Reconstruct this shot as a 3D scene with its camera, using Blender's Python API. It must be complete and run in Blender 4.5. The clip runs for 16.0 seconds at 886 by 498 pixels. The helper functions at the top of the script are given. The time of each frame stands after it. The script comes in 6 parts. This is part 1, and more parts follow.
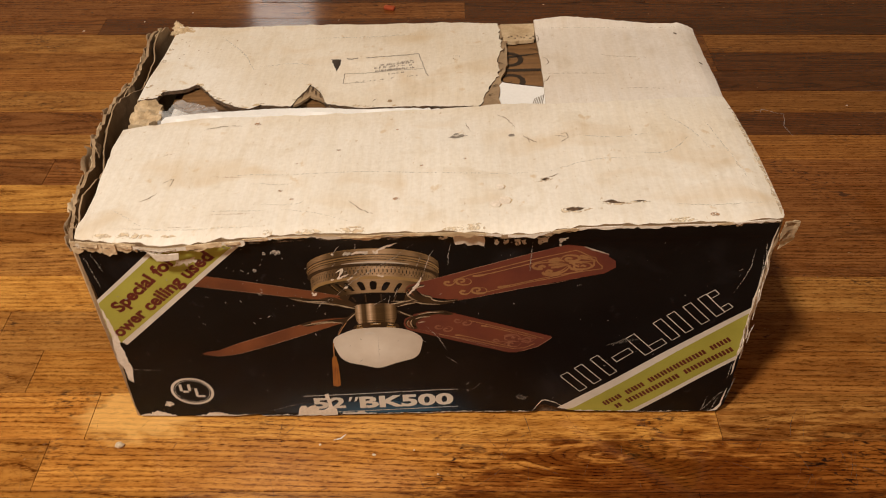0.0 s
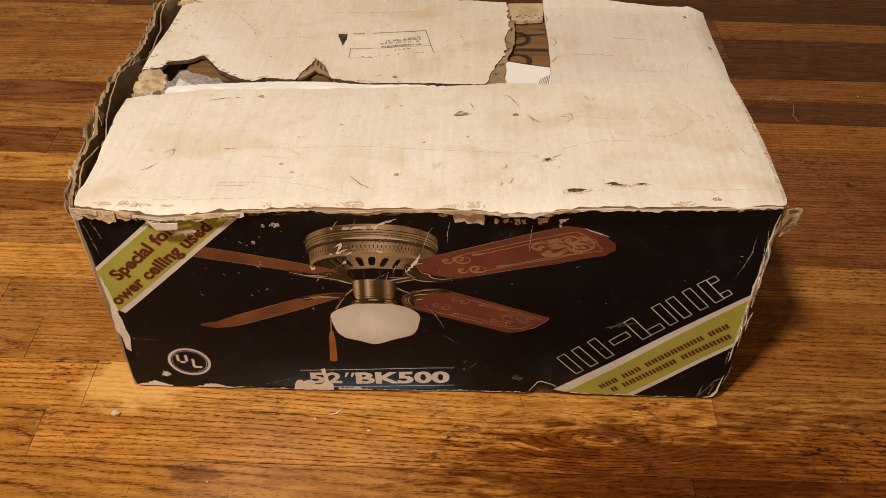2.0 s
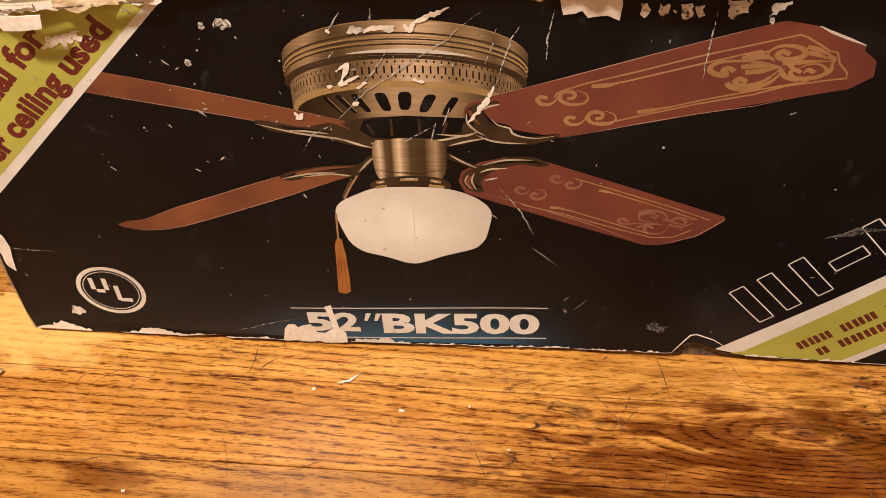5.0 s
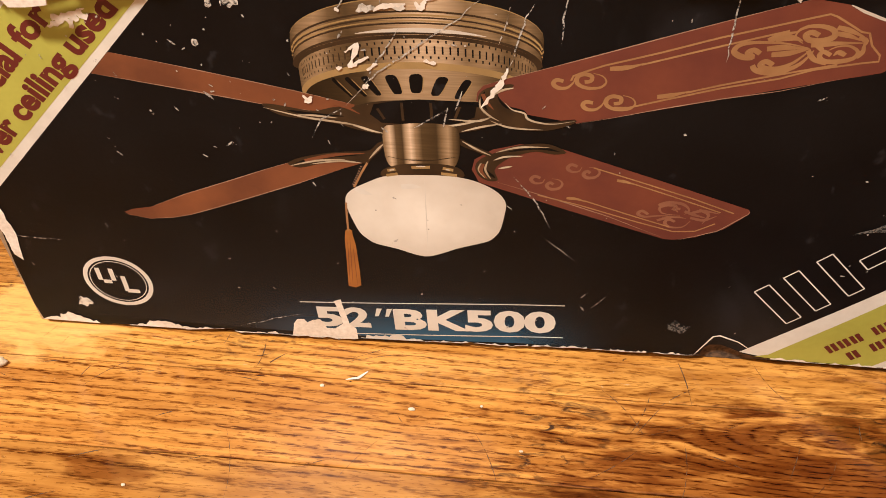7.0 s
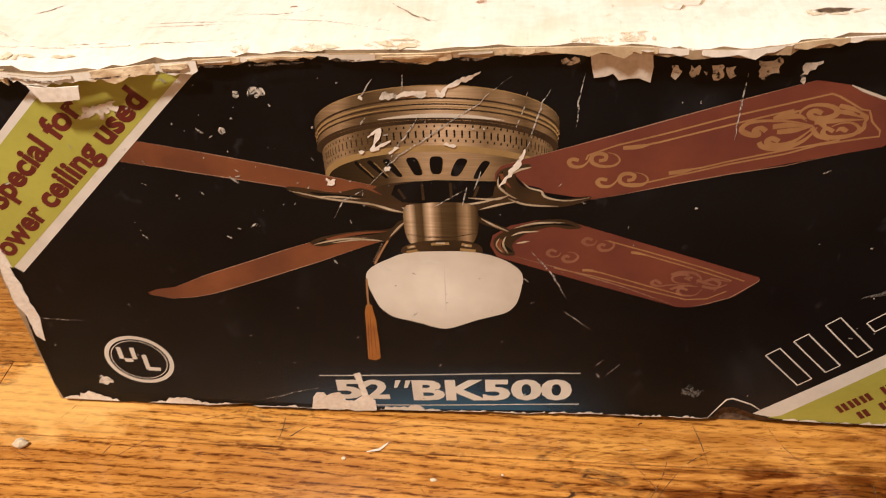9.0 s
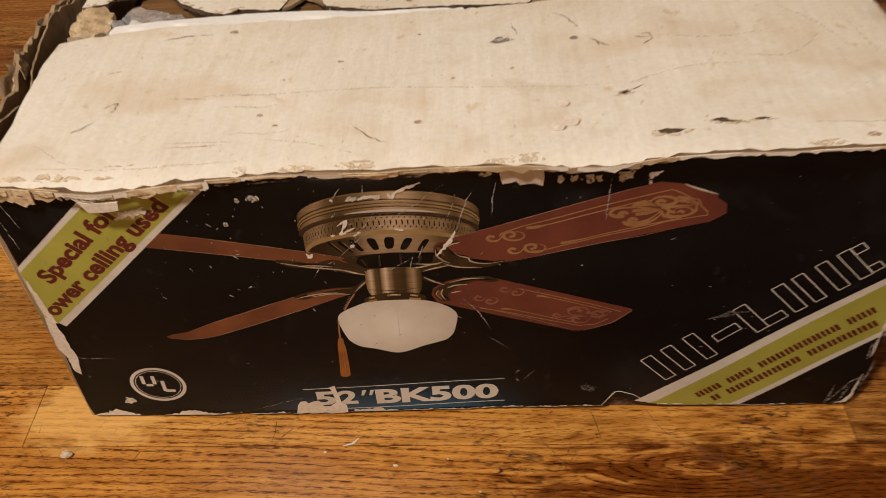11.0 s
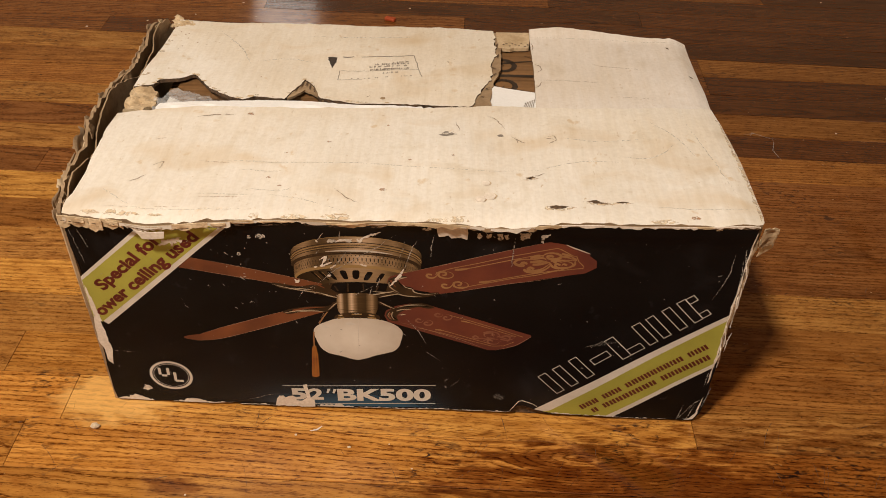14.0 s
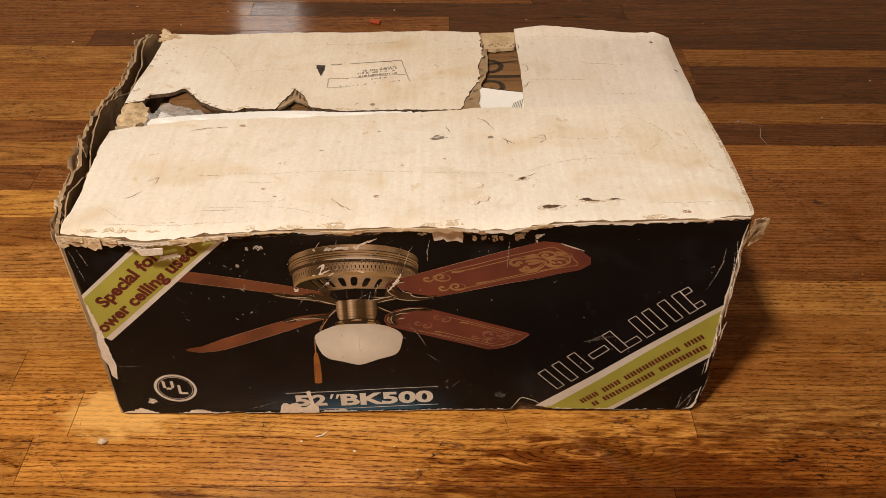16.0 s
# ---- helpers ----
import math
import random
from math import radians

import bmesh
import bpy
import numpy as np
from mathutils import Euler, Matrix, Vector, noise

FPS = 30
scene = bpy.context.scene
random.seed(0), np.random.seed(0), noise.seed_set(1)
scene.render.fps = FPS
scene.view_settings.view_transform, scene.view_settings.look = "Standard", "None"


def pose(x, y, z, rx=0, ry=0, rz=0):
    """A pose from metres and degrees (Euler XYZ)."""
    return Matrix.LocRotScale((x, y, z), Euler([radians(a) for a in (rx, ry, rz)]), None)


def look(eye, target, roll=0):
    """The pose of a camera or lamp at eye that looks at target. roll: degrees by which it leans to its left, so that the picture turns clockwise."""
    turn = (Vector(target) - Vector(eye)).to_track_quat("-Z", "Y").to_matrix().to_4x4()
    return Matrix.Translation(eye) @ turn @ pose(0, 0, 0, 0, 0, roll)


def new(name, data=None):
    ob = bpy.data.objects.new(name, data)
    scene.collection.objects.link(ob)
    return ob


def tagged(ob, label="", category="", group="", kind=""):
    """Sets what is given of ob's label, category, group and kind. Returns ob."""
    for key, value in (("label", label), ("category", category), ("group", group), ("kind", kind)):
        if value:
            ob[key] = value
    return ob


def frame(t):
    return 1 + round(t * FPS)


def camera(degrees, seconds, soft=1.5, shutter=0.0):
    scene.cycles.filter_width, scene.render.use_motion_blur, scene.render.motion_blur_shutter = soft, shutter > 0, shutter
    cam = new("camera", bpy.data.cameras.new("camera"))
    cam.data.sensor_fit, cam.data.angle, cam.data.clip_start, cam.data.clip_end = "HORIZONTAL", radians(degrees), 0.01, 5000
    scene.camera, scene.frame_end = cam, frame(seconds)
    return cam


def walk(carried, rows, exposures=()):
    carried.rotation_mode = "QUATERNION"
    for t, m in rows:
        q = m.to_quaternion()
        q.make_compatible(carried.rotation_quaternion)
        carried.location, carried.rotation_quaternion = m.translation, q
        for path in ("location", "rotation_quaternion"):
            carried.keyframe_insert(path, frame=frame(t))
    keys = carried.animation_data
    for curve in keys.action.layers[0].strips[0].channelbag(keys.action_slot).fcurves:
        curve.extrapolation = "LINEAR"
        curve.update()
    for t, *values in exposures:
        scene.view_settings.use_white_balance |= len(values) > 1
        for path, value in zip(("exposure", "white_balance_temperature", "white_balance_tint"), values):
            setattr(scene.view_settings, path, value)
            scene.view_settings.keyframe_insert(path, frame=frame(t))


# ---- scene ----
cam = camera(51.9, 16.0, 0.8, 0.5)
METRES, EYE, TILT, LEAN, TURN = 8.0, 1.5, 0.0, 0.0, 0.0
PATH = [
    (0, (0.021, -0.561, 0.712), (0.011, 0.945, -0.604), -0.2),
    (0.5, (0.023, -0.553, 0.712), (0.035, 0.966, -0.588), -0.4),
    (1, (0.027, -0.56, 0.714), (0.035, 0.949, -0.599), -0.0),
    (1.5, (0.032, -0.562, 0.709), (0.013, 0.929, -0.624), 0.6),
    (2, (0.028, -0.562, 0.707), (0.002, 0.919, -0.637), 1.1),
    (2.5, (0.028, -0.561, 0.704), (0.016, 0.92, -0.64), 1.6),
    (3, (0.03, -0.559, 0.703), (0.042, 0.929, -0.634), 1.5),
    (3.5, (0.031, -0.491, 0.682), (0.097, 1.014, -0.634), 2.7),
    (3.8, (0.005, -0.43, 0.6), (0.081, 1.096, -0.69), 4.6),
    (4, (-0.001, -0.38, 0.528), (0.007, 1.137, -0.776), 2.9),
    (4.2, (-0.006, -0.357, 0.452), (-0.063, 1.175, -0.833), 2.1),
    (4.5, (0.011, -0.343, 0.412), (-0.156, 1.151, -0.906), -1.4),
    (4.7, (0.013, -0.345, 0.418), (-0.152, 1.094, -0.961), -2.0),
    (7, (0.021, -0.342, 0.396), (-0.211, 1.119, -0.95), -2.8),
    (7.5, (0.012, -0.348, 0.402), (-0.229, 1.116, -0.939), -3.3),
    (8, (0.001, -0.354, 0.408), (-0.242, 1.121, -0.921), -3.6),
    (8.5, (0.005, -0.35, 0.414), (-0.235, 1.16, -0.876), -3.9),
    (9, (0.005, -0.346, 0.413), (-0.2, 1.194, -0.847), -3.3),
    (9.2, (0.011, -0.342, 0.417), (-0.178, 1.203, -0.838), -2.8),
    (11.3, (0.011, -0.448, 0.618), (-0.021, 0.996, -0.766), -1.4),
    (11.5, (0.025, -0.49, 0.656), (0.024, 0.956, -0.726), -0.3),
    (11.7, (0.049, -0.524, 0.678), (0.074, 0.932, -0.692), 0.4),
    (12, (0.04, -0.577, 0.706), (0.121, 0.931, -0.605), 2.8),
    (12.5, (0.04, -0.6, 0.703), (0.087, 0.969, -0.536), 2.8),
    (13, (0.037, -0.596, 0.711), (0.046, 0.982, -0.517), 2.6),
    (13.5, (0.032, -0.592, 0.698), (0.017, 0.967, -0.554), 3.6),
    (14, (0.031, -0.586, 0.694), (0.032, 0.96, -0.574), 2.8),
    (14.5, (0.027, -0.591, 0.702), (0.048, 0.96, -0.561), 1.6),
    (15, (0.028, -0.591, 0.704), (0.057, 0.961, -0.557), 1.4),
    (15.5, (0.029, -0.591, 0.706), (0.044, 0.952, -0.566), 0.8),
    (16, (0.029, -0.589, 0.706), (0.044, 0.95, -0.571), 0.6),
]
EXPOSURES = [(0.0, 0.0, 6400, 10), (3.4, 0.0, 6400, 10), (4.0, 0.02, 6400, 10), (4.2, 0.28, 6300, 10), (4.6, 0.65, 6200, 10), (7.0, 0.91, 5950, 10), (8.5, 0.88, 5950, 10), (9.1, 0.45, 6000, 10), (11.2, -0.18, 6300, 10), (12.2, -0.1, 6400, 10), (13.0, 0.0, 6400, 10), (16.0, 0.08, 6400, 10)]
walk(cam, [(t, look(eye, target, roll)) for t, eye, target, roll in PATH], EXPOSURES)

# ---- world and light ----
world = bpy.data.worlds.new("world")
scene.world = world
world.use_nodes = True
world.node_tree.nodes["Background"].inputs[0].default_value = (1.0, 0.86, 0.7, 1)
world.node_tree.nodes["Background"].inputs[1].default_value = 0.02


def area_lamp(name, eye, target, size, watts, colour):
    data = bpy.data.lights.new(name, "AREA")
    data.shape, data.size, data.energy, data.color = "DISK", size, watts, colour
    ob = new(name, data)
    ob.matrix_world = look(eye, target)
    return ob


area_lamp("ceiling_lamp_light", (-0.60, -0.92, 2.15), (-0.2, -0.1, 0), 0.20, 56, (1.0, 0.86, 0.70))


# ---- materials ----
def nodes_of(name):
    m = bpy.data.materials.new(name)
    m.use_nodes = True
    nt = m.node_tree
    return m, nt, nt.nodes["Principled BSDF"]


def add(nt, kind, **values):
    n = nt.nodes.new(kind)
    for k, v in values.items():
        n.inputs[k].default_value = v
    return n


def mixed(nt, fac, a, b, mode="MIX"):
    n = nt.nodes.new("ShaderNodeMix")
    n.data_type, n.blend_type = "RGBA", mode
    for socket, value in ((n.inputs[0], fac), (n.inputs[6], a), (n.inputs[7], b)):
        if isinstance(value, bpy.types.NodeSocket):
            nt.links.new(value, socket)
        else:
            socket.default_value = (*value, 1) if isinstance(value, tuple) else value
    return n.outputs[2]


def ramped(nt, source, low, high):
    n = nt.nodes.new("ShaderNodeMapRange")
    nt.links.new(source, n.inputs[0])
    n.inputs[1].default_value, n.inputs[2].default_value = low, high
    return n.outputs[0]


def noise_of(nt, coords, stretch, scale, detail=4.0, distort=0.0, shift=None):
    m = nt.nodes.new("ShaderNodeMapping")
    m.inputs["Scale"].default_value = stretch
    nt.links.new(coords, m.inputs["Vector"])
    if shift is not None:
        nt.links.new(shift, m.inputs["Location"])
    n = add(nt, "ShaderNodeTexNoise", Scale=scale, Detail=detail, Distortion=distort)
    nt.links.new(m.outputs[0], n.inputs["Vector"])
    return n.outputs[0]


def bumped(nt, bsdf, height, strength, distance, before=None):
    b = add(nt, "ShaderNodeBump", Strength=strength, Distance=distance)
    nt.links.new(height, b.inputs["Height"])
    if before is not None:
        nt.links.new(before, b.inputs["Normal"])
    nt.links.new(b.outputs[0], bsdf.inputs["Normal"])
    return b.outputs[0]


def surface(name, a, b, stretch=(1, 1, 1), scale=20.0, rough=0.6, bump=0.0, fine=300.0, low=0.35, high=0.65, stain=None, metal=0.0, ribs=0.0, grit=1.0, worn=0.0, spec=0.5, bare=0.40):
    """Two tones by coarse noise, fine grain in tone and relief, and stains where asked."""
    m, nt, bsdf = nodes_of(name)
    pos = nt.nodes.new("ShaderNodeNewGeometry").outputs["Position"]
    coarse = noise_of(nt, pos, stretch, scale, 5)
    tone = mixed(nt, ramped(nt, coarse, low, high), a, b)
    grain = noise_of(nt, pos, (1, 1, 1), fine, 3)
    tone = mixed(nt, ramped(nt, grain, 0.3, 0.75), tone, mixed(nt, 1.0, tone, (1 - 0.2 * grit, 1 - 0.22 * grit, 1 - 0.25 * grit), "MULTIPLY"))
    bsdf.inputs["Specular IOR Level"].default_value = spec
    if worn:
        gaps = noise_of(nt, pos, (1, 1, 1), worn, 6, 0.8)
        nt.links.new(ramped(nt, gaps, bare, bare + 0.15), bsdf.inputs["Alpha"])
    if stain:
        blot = noise_of(nt, pos, (1, 1.3, 1), 14.0, 6, 0.6)
        tone = mixed(nt, ramped(nt, blot, 0.54 if ribs else 0.58, 0.78 if ribs else 0.80), tone, stain)
        blot = noise_of(nt, pos, (1.4, 1, 1), 55.0, 4, 0.3)
        tone = mixed(nt, ramped(nt, blot, 0.66, 0.74), tone, stain)
    if ribs:
        bands = noise_of(nt, pos, (110, 9, 9), 1.0, 4)
        tone = mixed(nt, ramped(nt, bands, 0.42, 0.66), tone, mixed(nt, 1.0, tone, (0.965, 0.95, 0.92), "MULTIPLY"))
        age = noise_of(nt, pos, (3.2, 4.1, 3), 1.0, 5, 0.8)
        tone = mixed(nt, ramped(nt, age, 0.48, 0.80), tone, mixed(nt, 1.0, tone, (0.90, 0.84, 0.74), "MULTIPLY"))
        rub = noise_of(nt, pos, (34, 26, 26), 1.0, 6, 1.0)
        tone = mixed(nt, ramped(nt, rub, 0.56, 0.76), tone, mixed(nt, 1.0, tone, (0.90, 0.87, 0.82), "MULTIPLY"))
        fleck = noise_of(nt, pos, (260, 130, 130), 1.0, 5, 0.5)
        tone = mixed(nt, ramped(nt, fleck, 0.67, 0.76), tone, (0.58, 0.47, 0.34))
        fibre = noise_of(nt, pos, (600, 60, 60), 1.0, 3, 0.4)
        tone = mixed(nt, ramped(nt, fibre, 0.35, 0.65), tone, mixed(nt, 1.0, tone, (0.96, 0.95, 0.93), "MULTIPLY"))
    nt.links.new(tone, bsdf.inputs["Base Color"])
    bsdf.inputs["Roughness"].default_value = rough
    bsdf.inputs["Metallic"].default_value = metal
    last = None
    if ribs:
        w = add(nt, "ShaderNodeTexWave", Scale=ribs, Distortion=0.6)
        w.inputs["Detail"].default_value = 2
        nt.links.new(pos, w.inputs["Vector"])
        last = bumped(nt, bsdf, w.outputs[1], 0.24, 0.0005)
    if bump:
        last = bumped(nt, bsdf, coarse, bump, 0.004, last)
        bumped(nt, bsdf, grain, bump * 0.6, 0.0006, last)
    return m


def oak(name, light, dark, stain, ringed=0.72):
    """Varnished oak strip: long grain, pores, dark mineral streaks and old scuffs; each strip shifted by its own random number."""
    m, nt, bsdf = nodes_of(name)
    pos = nt.nodes.new("ShaderNodeNewGeometry").outputs["Position"]
    rnd = nt.nodes.new("ShaderNodeObjectInfo").outputs["Random"]
    shift = nt.nodes.new("ShaderNodeCombineXYZ")
    for k, amount in enumerate((37.0, 91.0, 13.0)):
        mul = nt.nodes.new("ShaderNodeMath")
        mul.operation = "MULTIPLY"
        nt.links.new(rnd, mul.inputs[0])
        mul.inputs[1].default_value = amount
        nt.links.new(mul.outputs[0], shift.inputs[k])
    shift = shift.outputs[0]
    bend = noise_of(nt, pos, (1.3, 5, 1), 1.0, 2.0, 0.1, shift)
    cut = nt.nodes.new("ShaderNodeSeparateXYZ")
    nt.links.new(pos, cut.inputs[0])

    def sum_of(source, factor, other):
        n = nt.nodes.new("ShaderNodeMath")
        n.operation = "MULTIPLY_ADD"
        nt.links.new(source, n.inputs[0])
        n.inputs[1].default_value = factor
        if other is not None:
            nt.links.new(other, n.inputs[2])
        return n.outputs[0]

    def math_of(kind, a, b):
        n = nt.nodes.new("ShaderNodeMath")
        n.operation = kind
        for socket, value in ((n.inputs[0], a), (n.inputs[1], b)):
            if isinstance(value, bpy.types.NodeSocket):
                nt.links.new(value, socket)
            else:
                socket.default_value = value
        return n.outputs[0]

    # rings of a log cut lengthwise: long arches about a heart line that wanders across the strip
    place = nt.nodes.new("ShaderNodeVectorMath")
    place.operation = "SUBTRACT"
    nt.links.new(pos, place.inputs[0])
    nt.links.new(nt.nodes["Object Info"].outputs["Location"], place.inputs[1])
    local = nt.nodes.new("ShaderNodeSeparateXYZ")
    nt.links.new(place.outputs[0], local.inputs[0])
    wobble = noise_of(nt, pos, (14, 60, 1), 1.0, 3, 0.3, shift)
    heart = math_of("ADD", math_of("MULTIPLY", rnd, 0.11), -0.026)
    across = math_of("SUBTRACT", local.outputs[1], math_of("ADD", heart, math_of("MULTIPLY", bend, 0.030)))
    away = math_of("MULTIPLY", math_of("SUBTRACT", local.outputs[0], math_of("ADD", math_of("MULTIPLY", rnd, 0.9), 0.05)), 0.042)
    far_out = math_of("SQRT", math_of("ADD", math_of("MULTIPLY", across, across), math_of("MULTIPLY", away, away)), 0.0)
    eye = nt.nodes.new("ShaderNodeMapping")
    eye.vector_type = "TEXTURE"
    eye.inputs["Location"].default_value = (0.172, -0.0415, 0)
    eye.inputs["Scale"].default_value = (4.0, 1, 1)
    nt.links.new(pos, eye.inputs["Vector"])
    round_eye = nt.nodes.new("ShaderNodeVectorMath")
    round_eye.operation = "LENGTH"
    nt.links.new(eye.outputs[0], round_eye.inputs[0])
    far_out = math_of("MINIMUM", far_out, math_of("ADD", math_of("MULTIPLY", round_eye.outputs["Value"], 1.7), 0.003))
    rings = sum_of(far_out, 185.0, sum_of(bend, 3.0, sum_of(wobble, 1.1, None)))
    saw = nt.nodes.new("ShaderNodeMath")
    saw.operation = "PINGPONG"
    nt.links.new(rings, saw.inputs[0])
    saw.inputs[1].default_value = 0.5
    plain = noise_of(nt, pos, (1.6, 16, 1), 1.0, 3, 0.5, shift)
    ripple = nt.nodes.new("ShaderNodeMath")
    ripple.operation = "MULTIPLY"
    nt.links.new(ramped(nt, saw.outputs[0], 0.21, 0.05), ripple.inputs[0])
    strength = nt.nodes.new("ShaderNodeMapRange")
    nt.links.new(plain, strength.inputs[0])
    strength.inputs[1].default_value, strength.inputs[2].default_value, strength.inputs[4].default_value = 0.30, 0.54, ringed
    nt.links.new(strength.outputs[0], ripple.inputs[1])
    line = ripple.outputs[0]
    tone = mixed(nt, ramped(nt, saw.outputs[0], 0.05, 0.45), mixed(nt, 0.50, light, dark), light)
    broad = noise_of(nt, pos, (3, 36, 1), 1.0, 3, 0.4, shift)
    tone = mixed(nt, ramped(nt, broad, 0.34, 0.60), mixed(nt, 0.5, light, dark), tone)
    grain = noise_of(nt, pos, (5.0, 150, 1), 1.5, 5, 0.6, shift)
    tone = mixed(nt, ramped(nt, grain, 0.38, 0.60), mixed(nt, 1.0, tone, (0.80, 0.73, 0.64), "MULTIPLY"), tone)
    wide = noise_of(nt, pos, (2.2, 12, 1), 1.5, 3, 0.5, shift)
    fibre = noise_of(nt, pos, (34, 330, 1), 1.0, 5, 0.5, shift)
    tone = mixed(nt, math_of("MULTIPLY", ramped(nt, wide, 0.55, 0.80), ramped(nt, fibre, 0.40, 0.60)), tone, stain)
    tone = mixed(nt, ramped(nt, fibre, 0.60, 0.72), tone, mixed(nt, 1.0, tone, (0.62, 0.50, 0.40), "MULTIPLY"))
    # dark open pores, crowded along the ring lines
    pores = noise_of(nt, pos, (150, 1000, 1), 1.0, 3, 0.3, shift)
    crowd = nt.nodes.new("ShaderNodeMath")
    crowd.operation = "MULTIPLY"
    nt.links.new(line, crowd.inputs[0])
    nt.links.new(ramped(nt, pores, 0.40, 0.54), crowd.inputs[1])
    tone = mixed(nt, crowd.outputs[0], tone, mixed(nt, 1.0, tone, (0.30, 0.19, 0.12), "MULTIPLY"))
    tone = mixed(nt, ramped(nt, pores, 0.56, 0.65), tone, mixed(nt, 1.0, tone, (0.55, 0.47, 0.39), "MULTIPLY"))
    mottle = noise_of(nt, pos, (26, 60, 1), 1.0, 5, 0.8)
    tone = mixed(nt, ramped(nt, mottle, 0.42, 0.72), tone, mixed(nt, 1.0, tone, (0.74, 0.66, 0.58), "MULTIPLY"))
    where = noise_of(nt, pos, (1, 1.6, 1), 7.0, 3, 0.4)
    scuff = noise_of(nt, pos, (70, 190, 1), 1.0, 6, 1.2)
    both = nt.nodes.new("ShaderNodeMath")
    both.operation = "MULTIPLY"
    nt.links.new(ramped(nt, scuff, 0.55, 0.66), both.inputs[0])
    nt.links.new(ramped(nt, where, 0.50, 0.68), both.inputs[1])
    tone = mixed(nt, both.outputs[0], tone, (0.045, 0.022, 0.014))
    nick = noise_of(nt, pos, (190, 330, 1), 1.0, 3, 0.6)
    tone = mixed(nt, ramped(nt, nick, 0.71, 0.77), tone, (0.03, 0.016, 0.012))
    pale = noise_of(nt, pos, (160, 300, 1), 1.0, 2, 0.8, shift)
    tone = mixed(nt, ramped(nt, pale, 0.74, 0.80), tone, (0.5, 0.33, 0.17))
    for spot, reach in (((0.20, -0.085, 0), (0.20, 0.060, 1)), ((0.42, -0.080, 0), (0.34, 0.085, 1)), ((-0.205, -0.094, 0), (0.028, 0.008, 1))):
        blot = nt.nodes.new("ShaderNodeVectorMath")
        blot.operation = "SUBTRACT"
        nt.links.new(pos, blot.inputs[0])
        blot.inputs[1].default_value = spot
        size = nt.nodes.new("ShaderNodeVectorMath")
        size.operation = "DIVIDE"
        nt.links.new(blot.outputs[0], size.inputs[0])
        size.inputs[1].default_value = reach
        far = nt.nodes.new("ShaderNodeVectorMath")
        far.operation = "LENGTH"
        nt.links.new(size.outputs[0], far.inputs[0])
        edge = noise_of(nt, pos, (30, 140, 1), 1.0, 6, 0.8)
        torn = sum_of(edge, -2.2, far.outputs["Value"])
        tone = mixed(nt, ramped(nt, torn, 0.05, -0.40), tone, mixed(nt, 1.0, tone, (0.52, 0.41, 0.35), "MULTIPLY"))
    # varnish worn to pale wood where the carton's corner has rubbed
    rubbed = nt.nodes.new("ShaderNodeMapping")
    rubbed.vector_type = "TEXTURE"
    rubbed.inputs["Location"].default_value = (-0.286, 0.004, 0)
    rubbed.inputs["Scale"].default_value = (0.062, 0.034, 1)
    nt.links.new(pos, rubbed.inputs["Vector"])
    reach = nt.nodes.new("ShaderNodeVectorMath")
    reach.operation = "LENGTH"
    nt.links.new(rubbed.outputs[0], reach.inputs[0])
    ragged_edge = sum_of(noise_of(nt, pos, (40, 90, 1), 1.0, 5, 0.8), -1.2, reach.outputs["Value"])
    worn = nt.nodes.new("ShaderNodeMapRange")
    nt.links.new(ragged_edge, worn.inputs[0])
    worn.inputs[1].default_value, worn.inputs[2].default_value, worn.inputs[4].default_value = 0.42, 0.05, 0.55
    tone = mixed(nt, worn.outputs[0], tone, (0.80, 0.47, 0.15))
    hue = nt.nodes.new("ShaderNodeHueSaturation")
    nt.links.new(tone, hue.inputs["Color"])
    val = nt.nodes.new("ShaderNodeMapRange")
    nt.links.new(rnd, val.inputs[0])
    val.inputs[3].default_value, val.inputs[4].default_value = 0.80, 1.13
    nt.links.new(val.outputs[0], hue.inputs["Value"])
    nt.links.new(hue.outputs[0], bsdf.inputs["Base Color"])
    polish = noise_of(nt, pos, (1, 1, 1), 9.0, 5, 0.5)
    gloss = nt.nodes.new("ShaderNodeMapRange")
    nt.links.new(polish, gloss.inputs[0])
    gloss.inputs[1].default_value, gloss.inputs[2].default_value = 0.3, 0.7
    gloss.inputs[3].default_value, gloss.inputs[4].default_value = 0.06, 0.16
    nt.links.new(gloss.outputs[0], bsdf.inputs["Roughness"])
    last = bumped(nt, bsdf, grain, 0.08, 0.0006)
    bumped(nt, bsdf, polish, 0.03, 0.004, last)
    return m


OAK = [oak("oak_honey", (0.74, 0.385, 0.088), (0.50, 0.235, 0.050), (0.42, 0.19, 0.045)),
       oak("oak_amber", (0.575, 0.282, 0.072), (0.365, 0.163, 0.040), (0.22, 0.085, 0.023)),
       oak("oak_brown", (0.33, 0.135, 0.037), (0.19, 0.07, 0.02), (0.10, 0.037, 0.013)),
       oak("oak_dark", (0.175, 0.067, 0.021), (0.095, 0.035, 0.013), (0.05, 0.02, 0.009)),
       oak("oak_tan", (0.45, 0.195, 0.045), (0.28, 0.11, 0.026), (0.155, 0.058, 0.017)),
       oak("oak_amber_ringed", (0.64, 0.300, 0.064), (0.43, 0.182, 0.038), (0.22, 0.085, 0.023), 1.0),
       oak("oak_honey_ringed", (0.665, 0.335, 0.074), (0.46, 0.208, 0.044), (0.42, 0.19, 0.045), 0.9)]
GAP = surface("dark_joint", (0.02, 0.012, 0.008), (0.03, 0.016, 0.01), rough=0.9)
